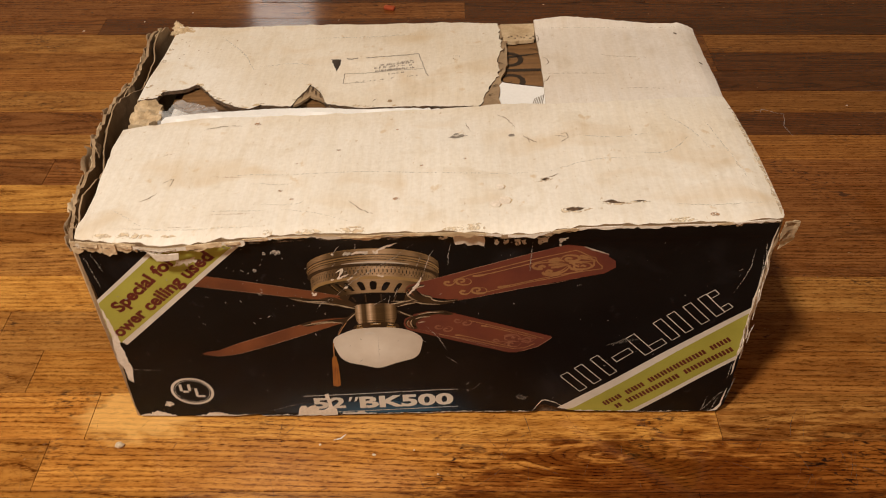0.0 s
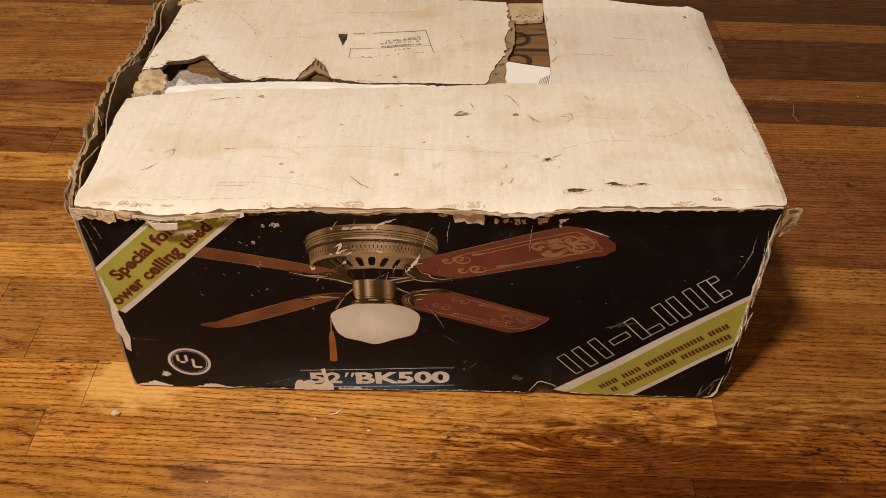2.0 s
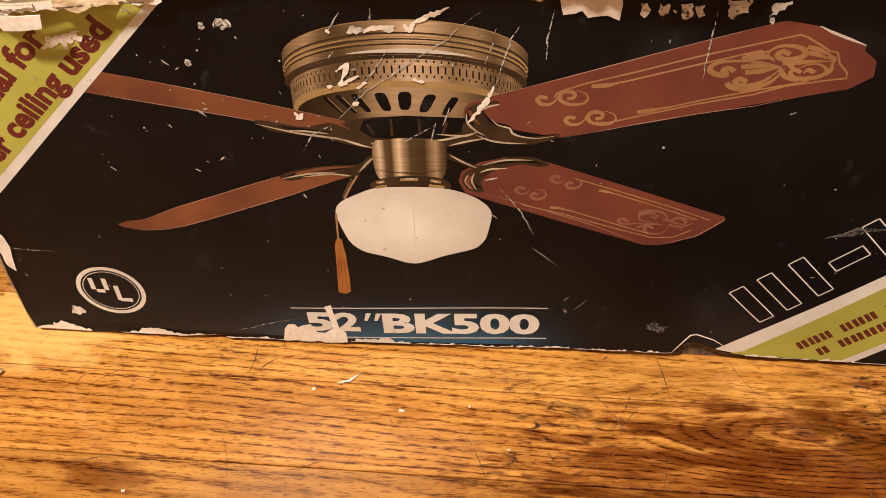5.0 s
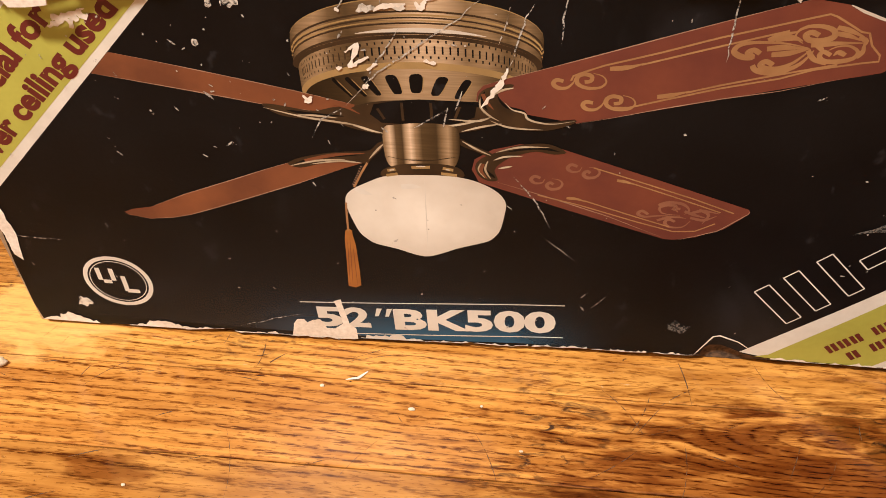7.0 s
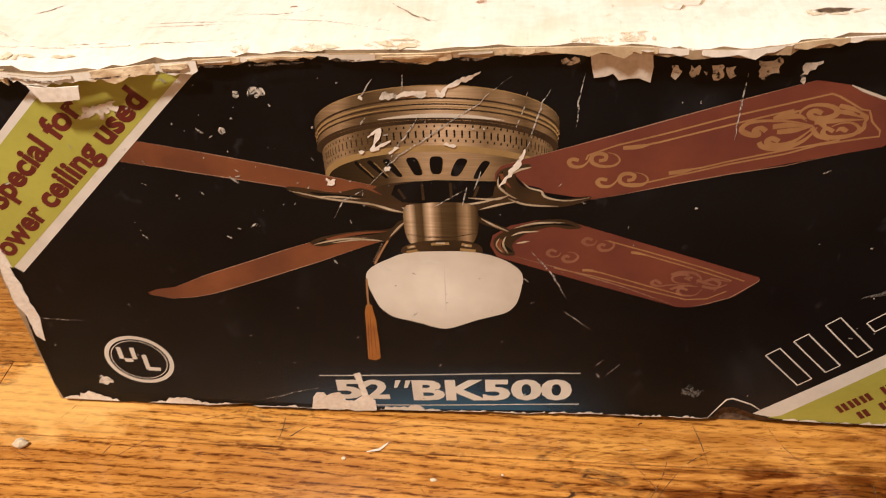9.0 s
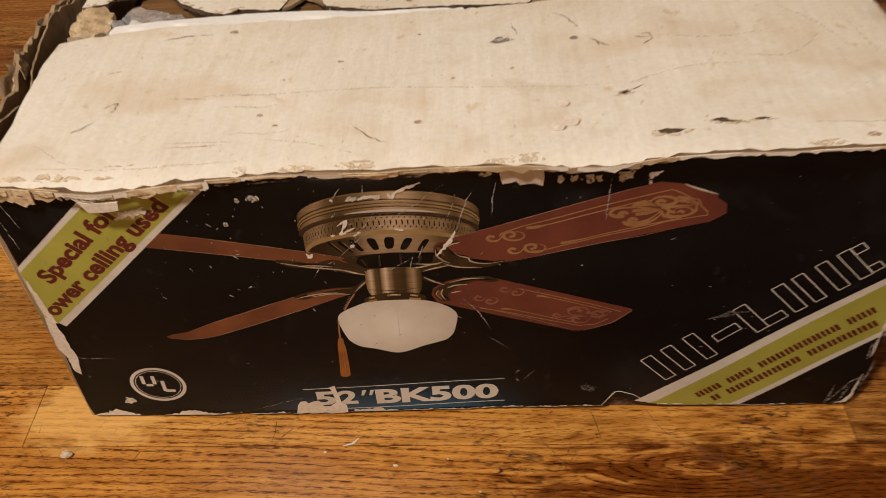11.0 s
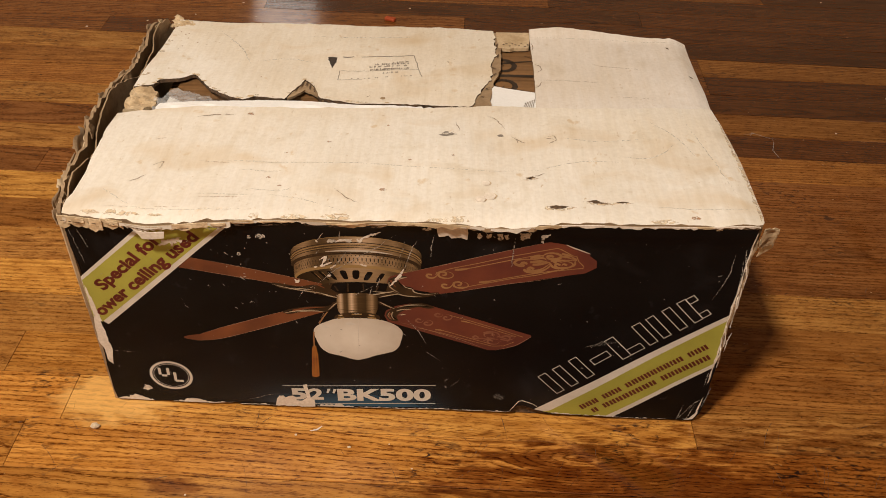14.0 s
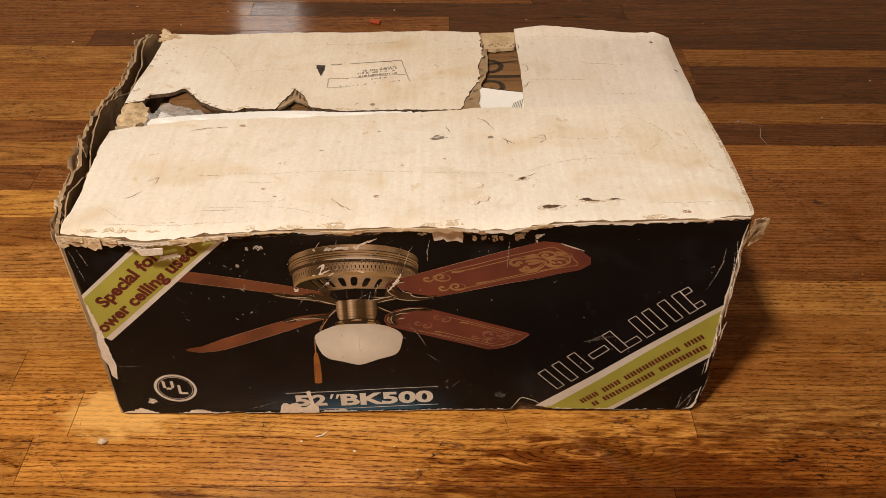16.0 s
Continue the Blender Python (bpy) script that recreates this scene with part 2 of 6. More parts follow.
PLASTER = surface("painted_plaster", (0.55, 0.47, 0.37), (0.5, 0.42, 0.33), scale=6, rough=0.8, bump=0.05)
LINER = surface("aged_white_liner", (0.855, 0.815, 0.750), (0.785, 0.73, 0.650), (1.5, 1, 1), 7.0, 0.75, 0.035, 260, 0.42, 0.75, (0.70, 0.585, 0.435), ribs=34, grit=0.5)
GREYLINER = surface("clean_grey_liner", (0.825, 0.785, 0.750), (0.77, 0.725, 0.685), (1, 1, 1), 8.0, 0.7, 0.025, 260, ribs=34, grit=0.5)
KRAFT = surface("brown_kraft", (0.42, 0.30, 0.18), (0.275, 0.185, 0.105), (1, 1, 1), 45.0, 0.85, 0.4, 420, stain=(0.26, 0.17, 0.1))
TORN = surface("torn_pale_kraft", (0.69, 0.545, 0.36), (0.50, 0.365, 0.215), (1, 1, 1), 60.0, 0.9, 0.5, 420)
FRINGE = surface("torn_board_edge", (0.84, 0.69, 0.48), (0.62, 0.45, 0.27), (1, 1, 1), 120.0, 0.9, 0.6, 420, stain=(0.42, 0.28, 0.16))
PAPERCORE = surface("torn_white_paper", (0.86, 0.795, 0.72), (0.74, 0.655, 0.565), (1, 1, 1), 50.0, 0.85, 0.3, 420)
BLACK = surface("black_printed_paper", (0.0030, 0.0032, 0.0040), (0.0058, 0.0060, 0.0070), (1, 1, 1), 16.0, 0.36, 0.14, 420, stain=(0.017, 0.017, 0.0195), spec=0.16)
INK_WHITE = surface("white_ink", (0.70, 0.66, 0.60), (0.62, 0.58, 0.52), scale=40, rough=0.4, grit=0.25, spec=0.3)
GREEN = surface("olive_green_ink", (0.425, 0.408, 0.075), (0.36, 0.343, 0.06), scale=18, rough=0.42, bump=0.12, grit=0.25, spec=0.3)
MAROON = surface("maroon_ink", (0.105, 0.016, 0.012), (0.13, 0.022, 0.016), scale=40, rough=0.42, grit=0.25, spec=0.3)
BLADE_INK = surface("red_brown_ink", (0.175, 0.050, 0.029), (0.128, 0.036, 0.026), (9, 1, 9), 3.0, 0.4, grit=0.25, spec=0.25)
RUST_INK = surface("rust_ink", (0.215, 0.074, 0.030), (0.135, 0.046, 0.022), (9, 1, 9), 3.0, 0.4, grit=0.25, spec=0.25)
TAN_INK = surface("tan_ink", (0.37, 0.20, 0.085), (0.29, 0.145, 0.062), scale=60, rough=0.42, grit=0.25, spec=0.3)
EDGE_INK = surface("pale_edge_ink", (0.40, 0.25, 0.17), (0.26, 0.15, 0.10), scale=70, rough=0.42, grit=0.25, spec=0.3)
FADED_INK = surface("faded_tan_ink", (0.265, 0.115, 0.066), (0.215, 0.085, 0.052), scale=60, rough=0.42, grit=0.25, spec=0.3)
TASSEL_INK = surface("ochre_ink", (0.36, 0.14, 0.03), (0.28, 0.10, 0.022), scale=90, rough=0.42, grit=0.25, spec=0.3)
SCUFF = surface("scraped_paper", (0.55, 0.52, 0.48), (0.34, 0.31, 0.28), scale=120, rough=0.8, worn=520.0)
GREYSCUFF = surface("faint_scrape", (0.13, 0.12, 0.11), (0.08, 0.075, 0.07), scale=120, rough=0.7, worn=700.0)
STAMP_INK = surface("faded_stamp_ink", (0.20, 0.17, 0.15), (0.34, 0.29, 0.24), scale=160, rough=0.8)
SCRAPED = surface("scraped_white_paper", (0.76, 0.71, 0.64), (0.52, 0.47, 0.41), scale=160, rough=0.85, bump=0.2, worn=260.0, bare=0.34)
TORNWORN = surface("peeled_kraft", (0.77, 0.66, 0.50), (0.66, 0.52, 0.36), scale=80, rough=0.9, bump=0.3, worn=190.0, bare=0.42)
# torn board with the shade of its recesses put into the colour
SHADED_BOARD = surface("shaded_torn_board", (0.17, 0.105, 0.06), (0.045, 0.028, 0.018), scale=320, rough=0.95)
SMUDGE = surface("grey_smudge", (0.30, 0.265, 0.225), (0.20, 0.17, 0.145), scale=160, rough=0.8, worn=240.0)
SHINE = surface("silver_highlight_ink", (0.54, 0.45, 0.33), (0.34, 0.26, 0.17), scale=90, rough=0.4, grit=0.2, spec=0.3)
# dark colour painted as the shade in gaps of torn board
GAP_SHADE = surface("torn_gap_shade", (0.20, 0.13, 0.08), (0.05, 0.033, 0.022), scale=220, rough=0.95, worn=330.0)
SPOT = surface("rusty_fleck", (0.36, 0.19, 0.10), (0.50, 0.31, 0.18), scale=300, rough=0.8, worn=420.0)

CREASE = surface("pressed_crease", (0.86, 0.82, 0.75), (0.80, 0.75, 0.67), scale=90, rough=0.8, worn=260.0)
CRACK = surface("thin_brown_crack", (0.30, 0.20, 0.12), (0.16, 0.10, 0.06), scale=200, rough=0.9, worn=300.0, bare=0.36)
FAINT = surface("faint_tan_line", (0.56, 0.46, 0.35), (0.62, 0.52, 0.41), scale=120, rough=0.85, worn=180.0, bare=0.42)
PAPER = surface("white_paper", (0.89, 0.89, 0.89), (0.85, 0.85, 0.845), scale=12, rough=0.6, bump=0.02, grit=0.3)
FOAM = surface("white_foam", (0.75, 0.74, 0.72), (0.7, 0.69, 0.67), scale=80, rough=0.8)
WALNUT = surface("brown_wood_veneer", (0.27, 0.145, 0.06), (0.14, 0.07, 0.028), (2, 45, 45), 3.0, 0.42, 0.05, 200)
STENCIL = surface("dark_stencil", (0.03, 0.02, 0.014), (0.045, 0.03, 0.02), scale=60, rough=0.5)
BIN = surface("grey_plastic", (0.14, 0.145, 0.16), (0.11, 0.115, 0.125), scale=20, rough=0.45, bump=0.05)
ORANGE = surface("orange_plastic", (0.55, 0.10, 0.03), (0.45, 0.08, 0.025), scale=80, rough=0.5)
CRUMB = surface("pale_crumb", (0.80, 0.68, 0.50), (0.66, 0.53, 0.38), scale=200, rough=0.9, bump=0.4)
LINT = surface("grey_lint", (0.4, 0.36, 0.32), (0.3, 0.27, 0.24), scale=200, rough=0.9)
FRAME_PAINT = surface("white_frame_paint", (0.75, 0.72, 0.66), (0.7, 0.67, 0.6), scale=10, rough=0.4)


def brass_ink(name, left, right, stops):
    """Picture of brushed brass: light and dark bands across the printed width, with fine brushing."""
    m, nt, bsdf = nodes_of(name)
    pos = nt.nodes.new("ShaderNodeNewGeometry").outputs["Position"]
    cut = nt.nodes.new("ShaderNodeSeparateXYZ")
    nt.links.new(pos, cut.inputs[0])
    ramp = nt.nodes.new("ShaderNodeValToRGB")
    nt.links.new(ramped(nt, cut.outputs[0], left, right), ramp.inputs[0])
    for at, tone in sorted(stops):
        e = ramp.color_ramp.elements[0] if at == 0.0 else ramp.color_ramp.elements[-1] if at == 1.0 else ramp.color_ramp.elements.new(at)
        tone = 0.78 * tone ** 1.35
        e.color = (tone, tone * (0.60 + 0.20 * tone), tone * (0.24 + 0.38 * tone), 1)
    streak = noise_of(nt, pos, (40, 1, 900), 1.0, 3)
    tone = mixed(nt, ramped(nt, streak, 0.35, 0.7), mixed(nt, 1.0, ramp.outputs[0], (0.72, 0.7, 0.66), "MULTIPLY"), ramp.outputs[0])
    nt.links.new(tone, bsdf.inputs["Base Color"])
    bsdf.inputs["Roughness"].default_value = 0.4
    bsdf.inputs["Specular IOR Level"].default_value = 0.3
    return m


BRASS = brass_ink("brass_picture_ink", -0.098, 0.014, ((0.0, 0.16), (1.0, 0.14), (0.04, 0.42), (0.11, 0.58), (0.17, 0.30), (0.24, 0.20), (0.34, 0.36), (0.44, 0.62), (0.52, 0.86), (0.61, 0.74), (0.70, 0.42), (0.78, 0.50), (0.86, 0.26), (0.93, 0.42)))
BRASS_SLIM = brass_ink("brass_neck_ink", -0.0625, -0.0235, ((0.0, 0.10), (1.0, 0.08), (0.08, 0.45), (0.15, 0.90), (0.22, 0.24), (0.30, 0.16), (0.35, 0.70), (0.40, 1.0), (0.46, 0.55), (0.54, 0.20), (0.72, 0.14), (0.79, 0.42), (0.86, 0.62), (0.92, 0.30)))
BRASS_CONE = brass_ink("brass_cone_ink", -0.0945, 0.0097, ((0.0, 0.05), (1.0, 0.10), (0.16, 0.10), (0.27, 0.16), (0.36, 0.52), (0.46, 0.66), (0.60, 0.60), (0.72, 0.48), (0.80, 0.30), (0.88, 0.16)))
BRASS_DARK = surface("dark_brass_ink", (0.050, 0.028, 0.013), (0.022, 0.013, 0.007), scale=50, rough=0.38, grit=0.25, spec=0.3)
BRASS_PALE = surface("pale_brass_ink", (0.36, 0.235, 0.095), (0.26, 0.165, 0.065), scale=30, rough=0.38, grit=0.25, spec=0.3)



def bowl_ink():
    """Picture of a frosted glass bowl: pale in the middle, greyer round the rim of the artwork."""
    m, nt, bsdf = nodes_of("bowl_picture_ink")
    pos = nt.nodes.new("ShaderNodeNewGeometry").outputs["Position"]
    move = nt.nodes.new("ShaderNodeMapping")
    move.vector_type = "TEXTURE"
    move.inputs["Location"].default_value = (-0.046, 0.0, 0.0985)
    move.inputs["Scale"].default_value = (0.050, 1, 0.034)
    nt.links.new(pos, move.inputs["Vector"])
    far = nt.nodes.new("ShaderNodeVectorMath")
    far.operation = "LENGTH"
    nt.links.new(move.outputs[0], far.inputs[0])
    cloud = noise_of(nt, pos, (60, 1, 60), 1.0, 3)
    tone = mixed(nt, ramped(nt, far.outputs["Value"], 0.15, 1.05), (0.80, 0.755, 0.68), (0.58, 0.52, 0.445))
    tone = mixed(nt, ramped(nt, cloud, 0.35, 0.7), tone, mixed(nt, 1.0, tone, (0.90, 0.88, 0.86), "MULTIPLY"))
    nt.links.new(tone, bsdf.inputs["Base Color"])
    bsdf.inputs["Roughness"].default_value = 0.38
    bsdf.inputs["Specular IOR Level"].default_value = 0.3
    return m


BOWL_INK = bowl_ink()


def blue_and_sheen():
    """Printed blue that the artwork blends into black towards its upper side and both ends, over a wide grey that
    paints the panel's sheen.
    """
    m, nt, bsdf = nodes_of("blue_sheen_ink")
    pos = nt.nodes.new("ShaderNodeNewGeometry").outputs["Position"]
    cut = nt.nodes.new("ShaderNodeSeparateXYZ")
    nt.links.new(pos, cut.inputs[0])

    def times(a, b):
        n = nt.nodes.new("ShaderNodeMath")
        n.operation = "MULTIPLY"
        nt.links.new(a, n.inputs[0])
        nt.links.new(b, n.inputs[1])
        return n.outputs[0]

    near = times(times(ramped(nt, cut.outputs[2], 0.044, 0.008), ramped(nt, cut.outputs[0], -0.150, -0.055)), ramped(nt, cut.outputs[0], 0.062, 0.0))
    # wide grey: sheen on the lower panel, put into the colour
    up = ramped(nt, cut.outputs[2], 0.105, 0.012)
    wide = times(times(times(up, up), ramped(nt, cut.outputs[0], -0.29, -0.12)), ramped(nt, cut.outputs[0], 0.075, -0.03))
    tone = mixed(nt, near, (0.0165, 0.0175, 0.0205), (0.016, 0.085, 0.165))
    both = nt.nodes.new("ShaderNodeMath")
    both.operation = "MAXIMUM"
    nt.links.new(near, both.inputs[0])
    nt.links.new(wide, both.inputs[1])
    nt.links.new(tone, bsdf.inputs["Base Color"])
    nt.links.new(both.outputs[0], bsdf.inputs["Alpha"])
    bsdf.inputs["Roughness"].default_value = 0.4
    bsdf.inputs["Specular IOR Level"].default_value = 0.3
    return m


BLUE = blue_and_sheen()


def film():
    m, nt, bsdf = nodes_of("clear_plastic_film")
    bsdf.inputs["Base Color"].default_value = (0.85, 0.86, 0.88, 1)
    bsdf.inputs["Roughness"].default_value = 0.18
    bsdf.inputs["Alpha"].default_value = 0.3
    return m


FILM = film()


def glow(name, colour, strength):
    m, nt, bsdf = nodes_of(name)
    bsdf.inputs["Base Color"].default_value = (*colour, 1)
    bsdf.inputs["Emission Color"].default_value = (*colour, 1)
    bsdf.inputs["Emission Strength"].default_value = strength
    return m


# ---- builders ----
def linked(name, bm, material, parent=None, label="", smooth=False):
    me = bpy.data.meshes.new(name)
    bmesh.ops.recalc_face_normals(bm, faces=bm.faces)
    for fc in bm.faces:
        fc.smooth = smooth
    bm.to_mesh(me)
    bm.free()
    if smooth:
        me.set_sharp_from_angle(angle=radians(32))
    me.materials.append(material)
    # the back flap's cut edge is darkened to paint the shadow gap beneath it
    me.materials.append(SHADED_BOARD if name == "back_top_flap" else KRAFT if material in (LINER, GREYLINER, BLACK) else material)
    ob = new(name, me)
    if parent is not None:
        ob.parent = parent
    if label:
        ob["label"] = label
    return ob


def part(name, bm, material, parent, label="", smooth=False):
    return linked(name, bm, material, parent, label, smooth)


def slab(bm, x0, x1, y0, y1, z0, z1, chamfer=0.0):
    out = bmesh.ops.create_cube(bm, size=1, matrix=Matrix.Translation(((x0 + x1) / 2, (y0 + y1) / 2, (z0 + z1) / 2)) @ Matrix.Diagonal((x1 - x0, y1 - y0, z1 - z0, 1)))
    if chamfer:
        edges = {e for v in out["verts"] for e in v.link_edges}
        bmesh.ops.bevel(bm, geom=list(edges), offset=chamfer, segments=2, affect="EDGES", profile=0.5)
    return bm


def ragged(pts, amount, step, seed, closed=True):
    """The outline with many small uneven teeth."""
    rng = random.Random(seed)
    out = []
    n = len(pts)
    for i in range(n if closed else n - 1):
        a, b = Vector(pts[i]), Vector(pts[(i + 1) % n])
        d = b - a
        k = max(1, int(d.length / step))
        side = Vector((-d.y, d.x)).normalized()
        for j in range(k):
            p = a + d * (j / k)
            if j:
                p += side * (rng.gauss(0, 0.55) * amount) + d.normalized() * rng.uniform(-0.3, 0.3) * step
            out.append((p.x, p.y))
    if not closed:
        out.append(tuple(pts[-1]))
    return out


def gridded(bm, step):
    """Cuts the flat outline in the x-y plane into cells, so that it can follow a warped sheet."""
    for axis in (0, 1):
        values = [v.co[axis] for v in bm.verts]
        k = math.ceil(min(values) / step)
        while k * step < max(values):
            at, no = [0, 0, 0], [0, 0, 0]
            at[axis], no[axis] = k * step, 1
            bmesh.ops.bisect_plane(bm, geom=bm.verts[:] + bm.edges[:] + bm.faces[:], plane_co=at, plane_no=no, dist=1e-7)
            k += 1
    bmesh.ops.triangulate(bm, faces=bm.faces)


def sheet(pts, put, thick, step=0.015, lift=0.0):
    """A sheet with the outline pts, laid on the warped surface put(u, v, height), with thickness below it."""
    bm = bmesh.new()
    bm.faces.new([bm.verts.new((u, v, 0)) for u, v in pts])
    gridded(bm, step)
    if thick:
        flat_verts = bm.verts[:]
        new_geom = bmesh.ops.extrude_face_region(bm, geom=bm.faces[:])["geom"]
        low = {g for g in new_geom if isinstance(g, bmesh.types.BMVert)}
        for fc in bm.faces:
            fc.material_index = 1 if any(v in low for v in fc.verts) else 0
        for v in bm.verts:
            v.co = put(v.co.x, v.co.y, lift - (thick if v in low else 0))
    else:
        for v in bm.verts:
            v.co = put(v.co.x, v.co.y, lift)
    return bm


def ribbon(bm, pts, width, taper=False):
    """A flat stroke along pts, in the x-y plane."""
    pts = [Vector(p) for p in pts]
    rows = []
    for i, p in enumerate(pts):
        d = (pts[min(i + 1, len(pts) - 1)] - pts[max(i - 1, 0)])
        side = Vector((-d.y, d.x)).normalized() * width / 2
        if taper:
            side *= max(0.12, math.sin(math.pi * (i + 0.35) / (len(pts) - 0.3)))
        rows.append((bm.verts.new((*(p + side), 0)), bm.verts.new((*(p - side), 0))))
    for a, b in zip(rows, rows[1:]):
        bm.faces.new((a[0], a[1], b[1], b[0]))


def dense(pts, step=0.01):
    out = []
    for a, b in zip(pts, pts[1:]):
        a, b = Vector(a), Vector(b)
        k = max(1, int((b - a).length / step))
        out += [tuple(a + (b - a) * (j / k)) for j in range(k)]
    return out + [tuple(pts[-1])]


def strokes(lines, put, width, lift, taper=False, step=0.006):
    bm = bmesh.new()
    for pts in lines:
        ribbon(bm, dense(pts, step), width, taper)
    for v in bm.verts:
        v.co = put(v.co.x, v.co.y, lift)
    return bm


def lettering(words, put, lift, start, angle, height, length=None, bold=0.0):
    """Words in the built-in font on a baseline from start, turned by angle degrees, stretched to the length given."""
    curve = bpy.data.curves.new("letters", "FONT")
    curve.body, curve.size, curve.offset, curve.resolution_u = words, 1.0, bold, 3
    holder = bpy.data.objects.new("letters", curve)
    scene.collection.objects.link(holder)
    bpy.context.view_layer.update()
    me = bpy.data.meshes.new_from_object(holder.evaluated_get(bpy.context.evaluated_depsgraph_get()))
    bpy.data.objects.remove(holder)
    bm = bmesh.new()
    bm.from_mesh(me)
    bpy.data.meshes.remove(me)
    xs = [v.co.x for v in bm.verts]
    sx = height / 0.7 if length is None else length / (max(xs) - min(xs))
    ca, sa = math.cos(radians(angle)), math.sin(radians(angle))
    for v in bm.verts:
        x, y = (v.co.x - min(xs)) * sx, v.co.y * height / 0.7
        v.co = (start[0] + x * ca - y * sa, start[1] + x * sa + y * ca, 0)
    gridded(bm, 0.015)
    for v in bm.verts:
        v.co = put(v.co.x, v.co.y, lift)
    return bm


def blob(bm, centre, size, seed, flat=1.0):
    out = bmesh.ops.create_icosphere(bm, subdivisions=2, radius=1)
    for v in out["verts"]:
        k = 1 + 0.45 * noise.noise(v.co * 1.7 + Vector((seed, seed * 0.7, 0)))
        v.co = Vector(centre) + Vector((v.co.x * size[0], v.co.y * size[1], v.co.z * size[2] * flat)) * k


def spiral(centre, radius, turns, start, hand=1, tail=None):
    pts = []
    n = int(14 * turns)
    for i in range(n + 1):
        k = i / n
        a = start + hand * k * turns * 2 * math.pi
        r = radius * (0.16 + 0.84 * k)
        pts.append((centre[0] + r * math.cos(a), centre[1] + r * math.sin(a)))
    return pts + ([tail] if tail else [])


# ---- the room ----
ROW, FIRST = 0.0577, -0.0240
X0, X1, Y0, Y1, HIGH = -1.9, 2.1, -1.7, 2.5, 2.4
floor = linked("floor", slab(bmesh.new(), X0, X1, Y0, Y1, -0.06, -0.004), GAP)
tagged(floor, "varnished oak strip floor, honey to dark brown, scuffed", "floor", kind="structure")
for name, box in (("wall_north", (X0, X1, Y1, Y1 + 0.1, -0.06, HIGH)), ("wall_south", (X0, X1, Y0 - 0.1, Y0, -0.06, HIGH)),
                  ("wall_east", (X1, X1 + 0.1, Y0 - 0.1, Y1 + 0.1, -0.06, HIGH)), ("wall_west", (X0 - 0.1, X0, Y0 - 0.1, Y1 + 0.1, -0.06, HIGH))):
    if name == "wall_north":
        bm = bmesh.new()
        for b in ((X0, -0.725, box[2], box[3], -0.06, HIGH), (-0.445, X1, box[2], box[3], -0.06, HIGH),
                  (-0.725, -0.445, box[2], box[3], -0.06, 0.69), (-0.725, -0.445, box[2], box[3], 1.5, HIGH)):
            slab(bm, *b)
        tagged(linked(name, bm, PLASTER), "plain warm painted plaster wall with a window opening", "wall", kind="structure")
    else:
        tagged(linked(name, slab(bmesh.new(), *box), PLASTER), "plain warm painted plaster wall", "wall", kind="structure")
tagged(linked("ceiling", slab(bmesh.new(), X0 - 0.1, X1 + 0.1, Y0 - 0.1, Y1 + 0.1, HIGH, HIGH + 0.1), PLASTER), "plain painted ceiling", "ceiling", kind="structure")

window = new("window_1")
tagged(window, "narrow white framed window with pale lit panes", "window", kind="structure")
bm = bmesh.new()
for b in ((-0.725, -0.695), (-0.475, -0.445)):
    slab(bm, *b, Y1 + 0.02, Y1 + 0.07, 0.69, 1.5, 0.003)
for b in ((0.69, 0.725), (1.46, 1.5), (0.785, 0.797)):
    slab(bm, -0.695, -0.475, Y1 + 0.02, Y1 + 0.07, *b)
part("window_frame", bm, FRAME_PAINT, window)
part("pane", slab(bmesh.new(), -0.695, -0.475, Y1 + 0.04, Y1 + 0.046, 0.725, 0.785), glow("bright_pane", (1.0, 0.93, 0.86), 2.4), window)
part("pane", slab(bmesh.new(), -0.695, -0.475, Y1 + 0.04, Y1 + 0.046, 0.797, 1.46), bpy.data.materials["bright_pane"], window)


# ---- the carton ----
def on_front(u, v, h):
    y = 0.005 + 0.014 * u + 0.0013 * math.sin(21 * u + 1) * math.sin(27 * v + 0.5) + 0.0002 * math.sin(47 * u) * math.sin(52 * v + 1)
    k = min(max((v - 0.22) / 0.0165, 0), 1.2) * min(max((u + 0.13) / 0.08, 0), 1)
    return Vector((u, y - 0.0036 * k - h, v))


def on_top(u, v, h):
    z = 0.2405 + 0.033 * u - 0.042 * v + 0.0012 * math.sin(17 * u + 2) * math.sin(24 * v) + 0.0006 * math.sin(41 * u + 1) * math.sin(49 * v + 2)
    z += 0.0009 * noise.noise(Vector((u * 26, v * 19, 1.5))) - 14 * max(0, 0.013 - v) ** 2 - 9 * max(0, u - 0.277) ** 2
    return Vector((u, v, z + h))


def on_left(u, v, h):
    k = v / 0.225
    x = -0.283 - k * (0.004 + 0.030 * math.sin(math.pi * min(max(u, 0), 0.42) / 0.46)) - 0.003 * k * math.sin(40 * u)
    return Vector((x - h, u, v))


def on_right(u, v, h):
    return Vector((0.2872 + 0.0048 * min(max((v - 0.13) / 0.09, 0), 1) + 0.003 * math.sin(9 * u) + h, u, v))


def on_back(u, v, h):
    return Vector((u, 0.386 - 0.018 * min(max((u - 0.10) / 0.19, 0), 1) + h, v))


def rounded(pts, k=4):
    """A smooth closed curve through the points."""
    out, n = [], len(pts)
    for i in range(n):
        a, b, c, d = (Vector(pts[(i + j) % n]) for j in (-1, 0, 1, 2))
        for j in range(k):
            t = j / k
            out.append(tuple(0.5 * (2 * b + (c - a) * t + (2 * a - 5 * b + 4 * c - d) * t * t + (3 * b - a - 3 * c + d) * t ** 3)))
    return out


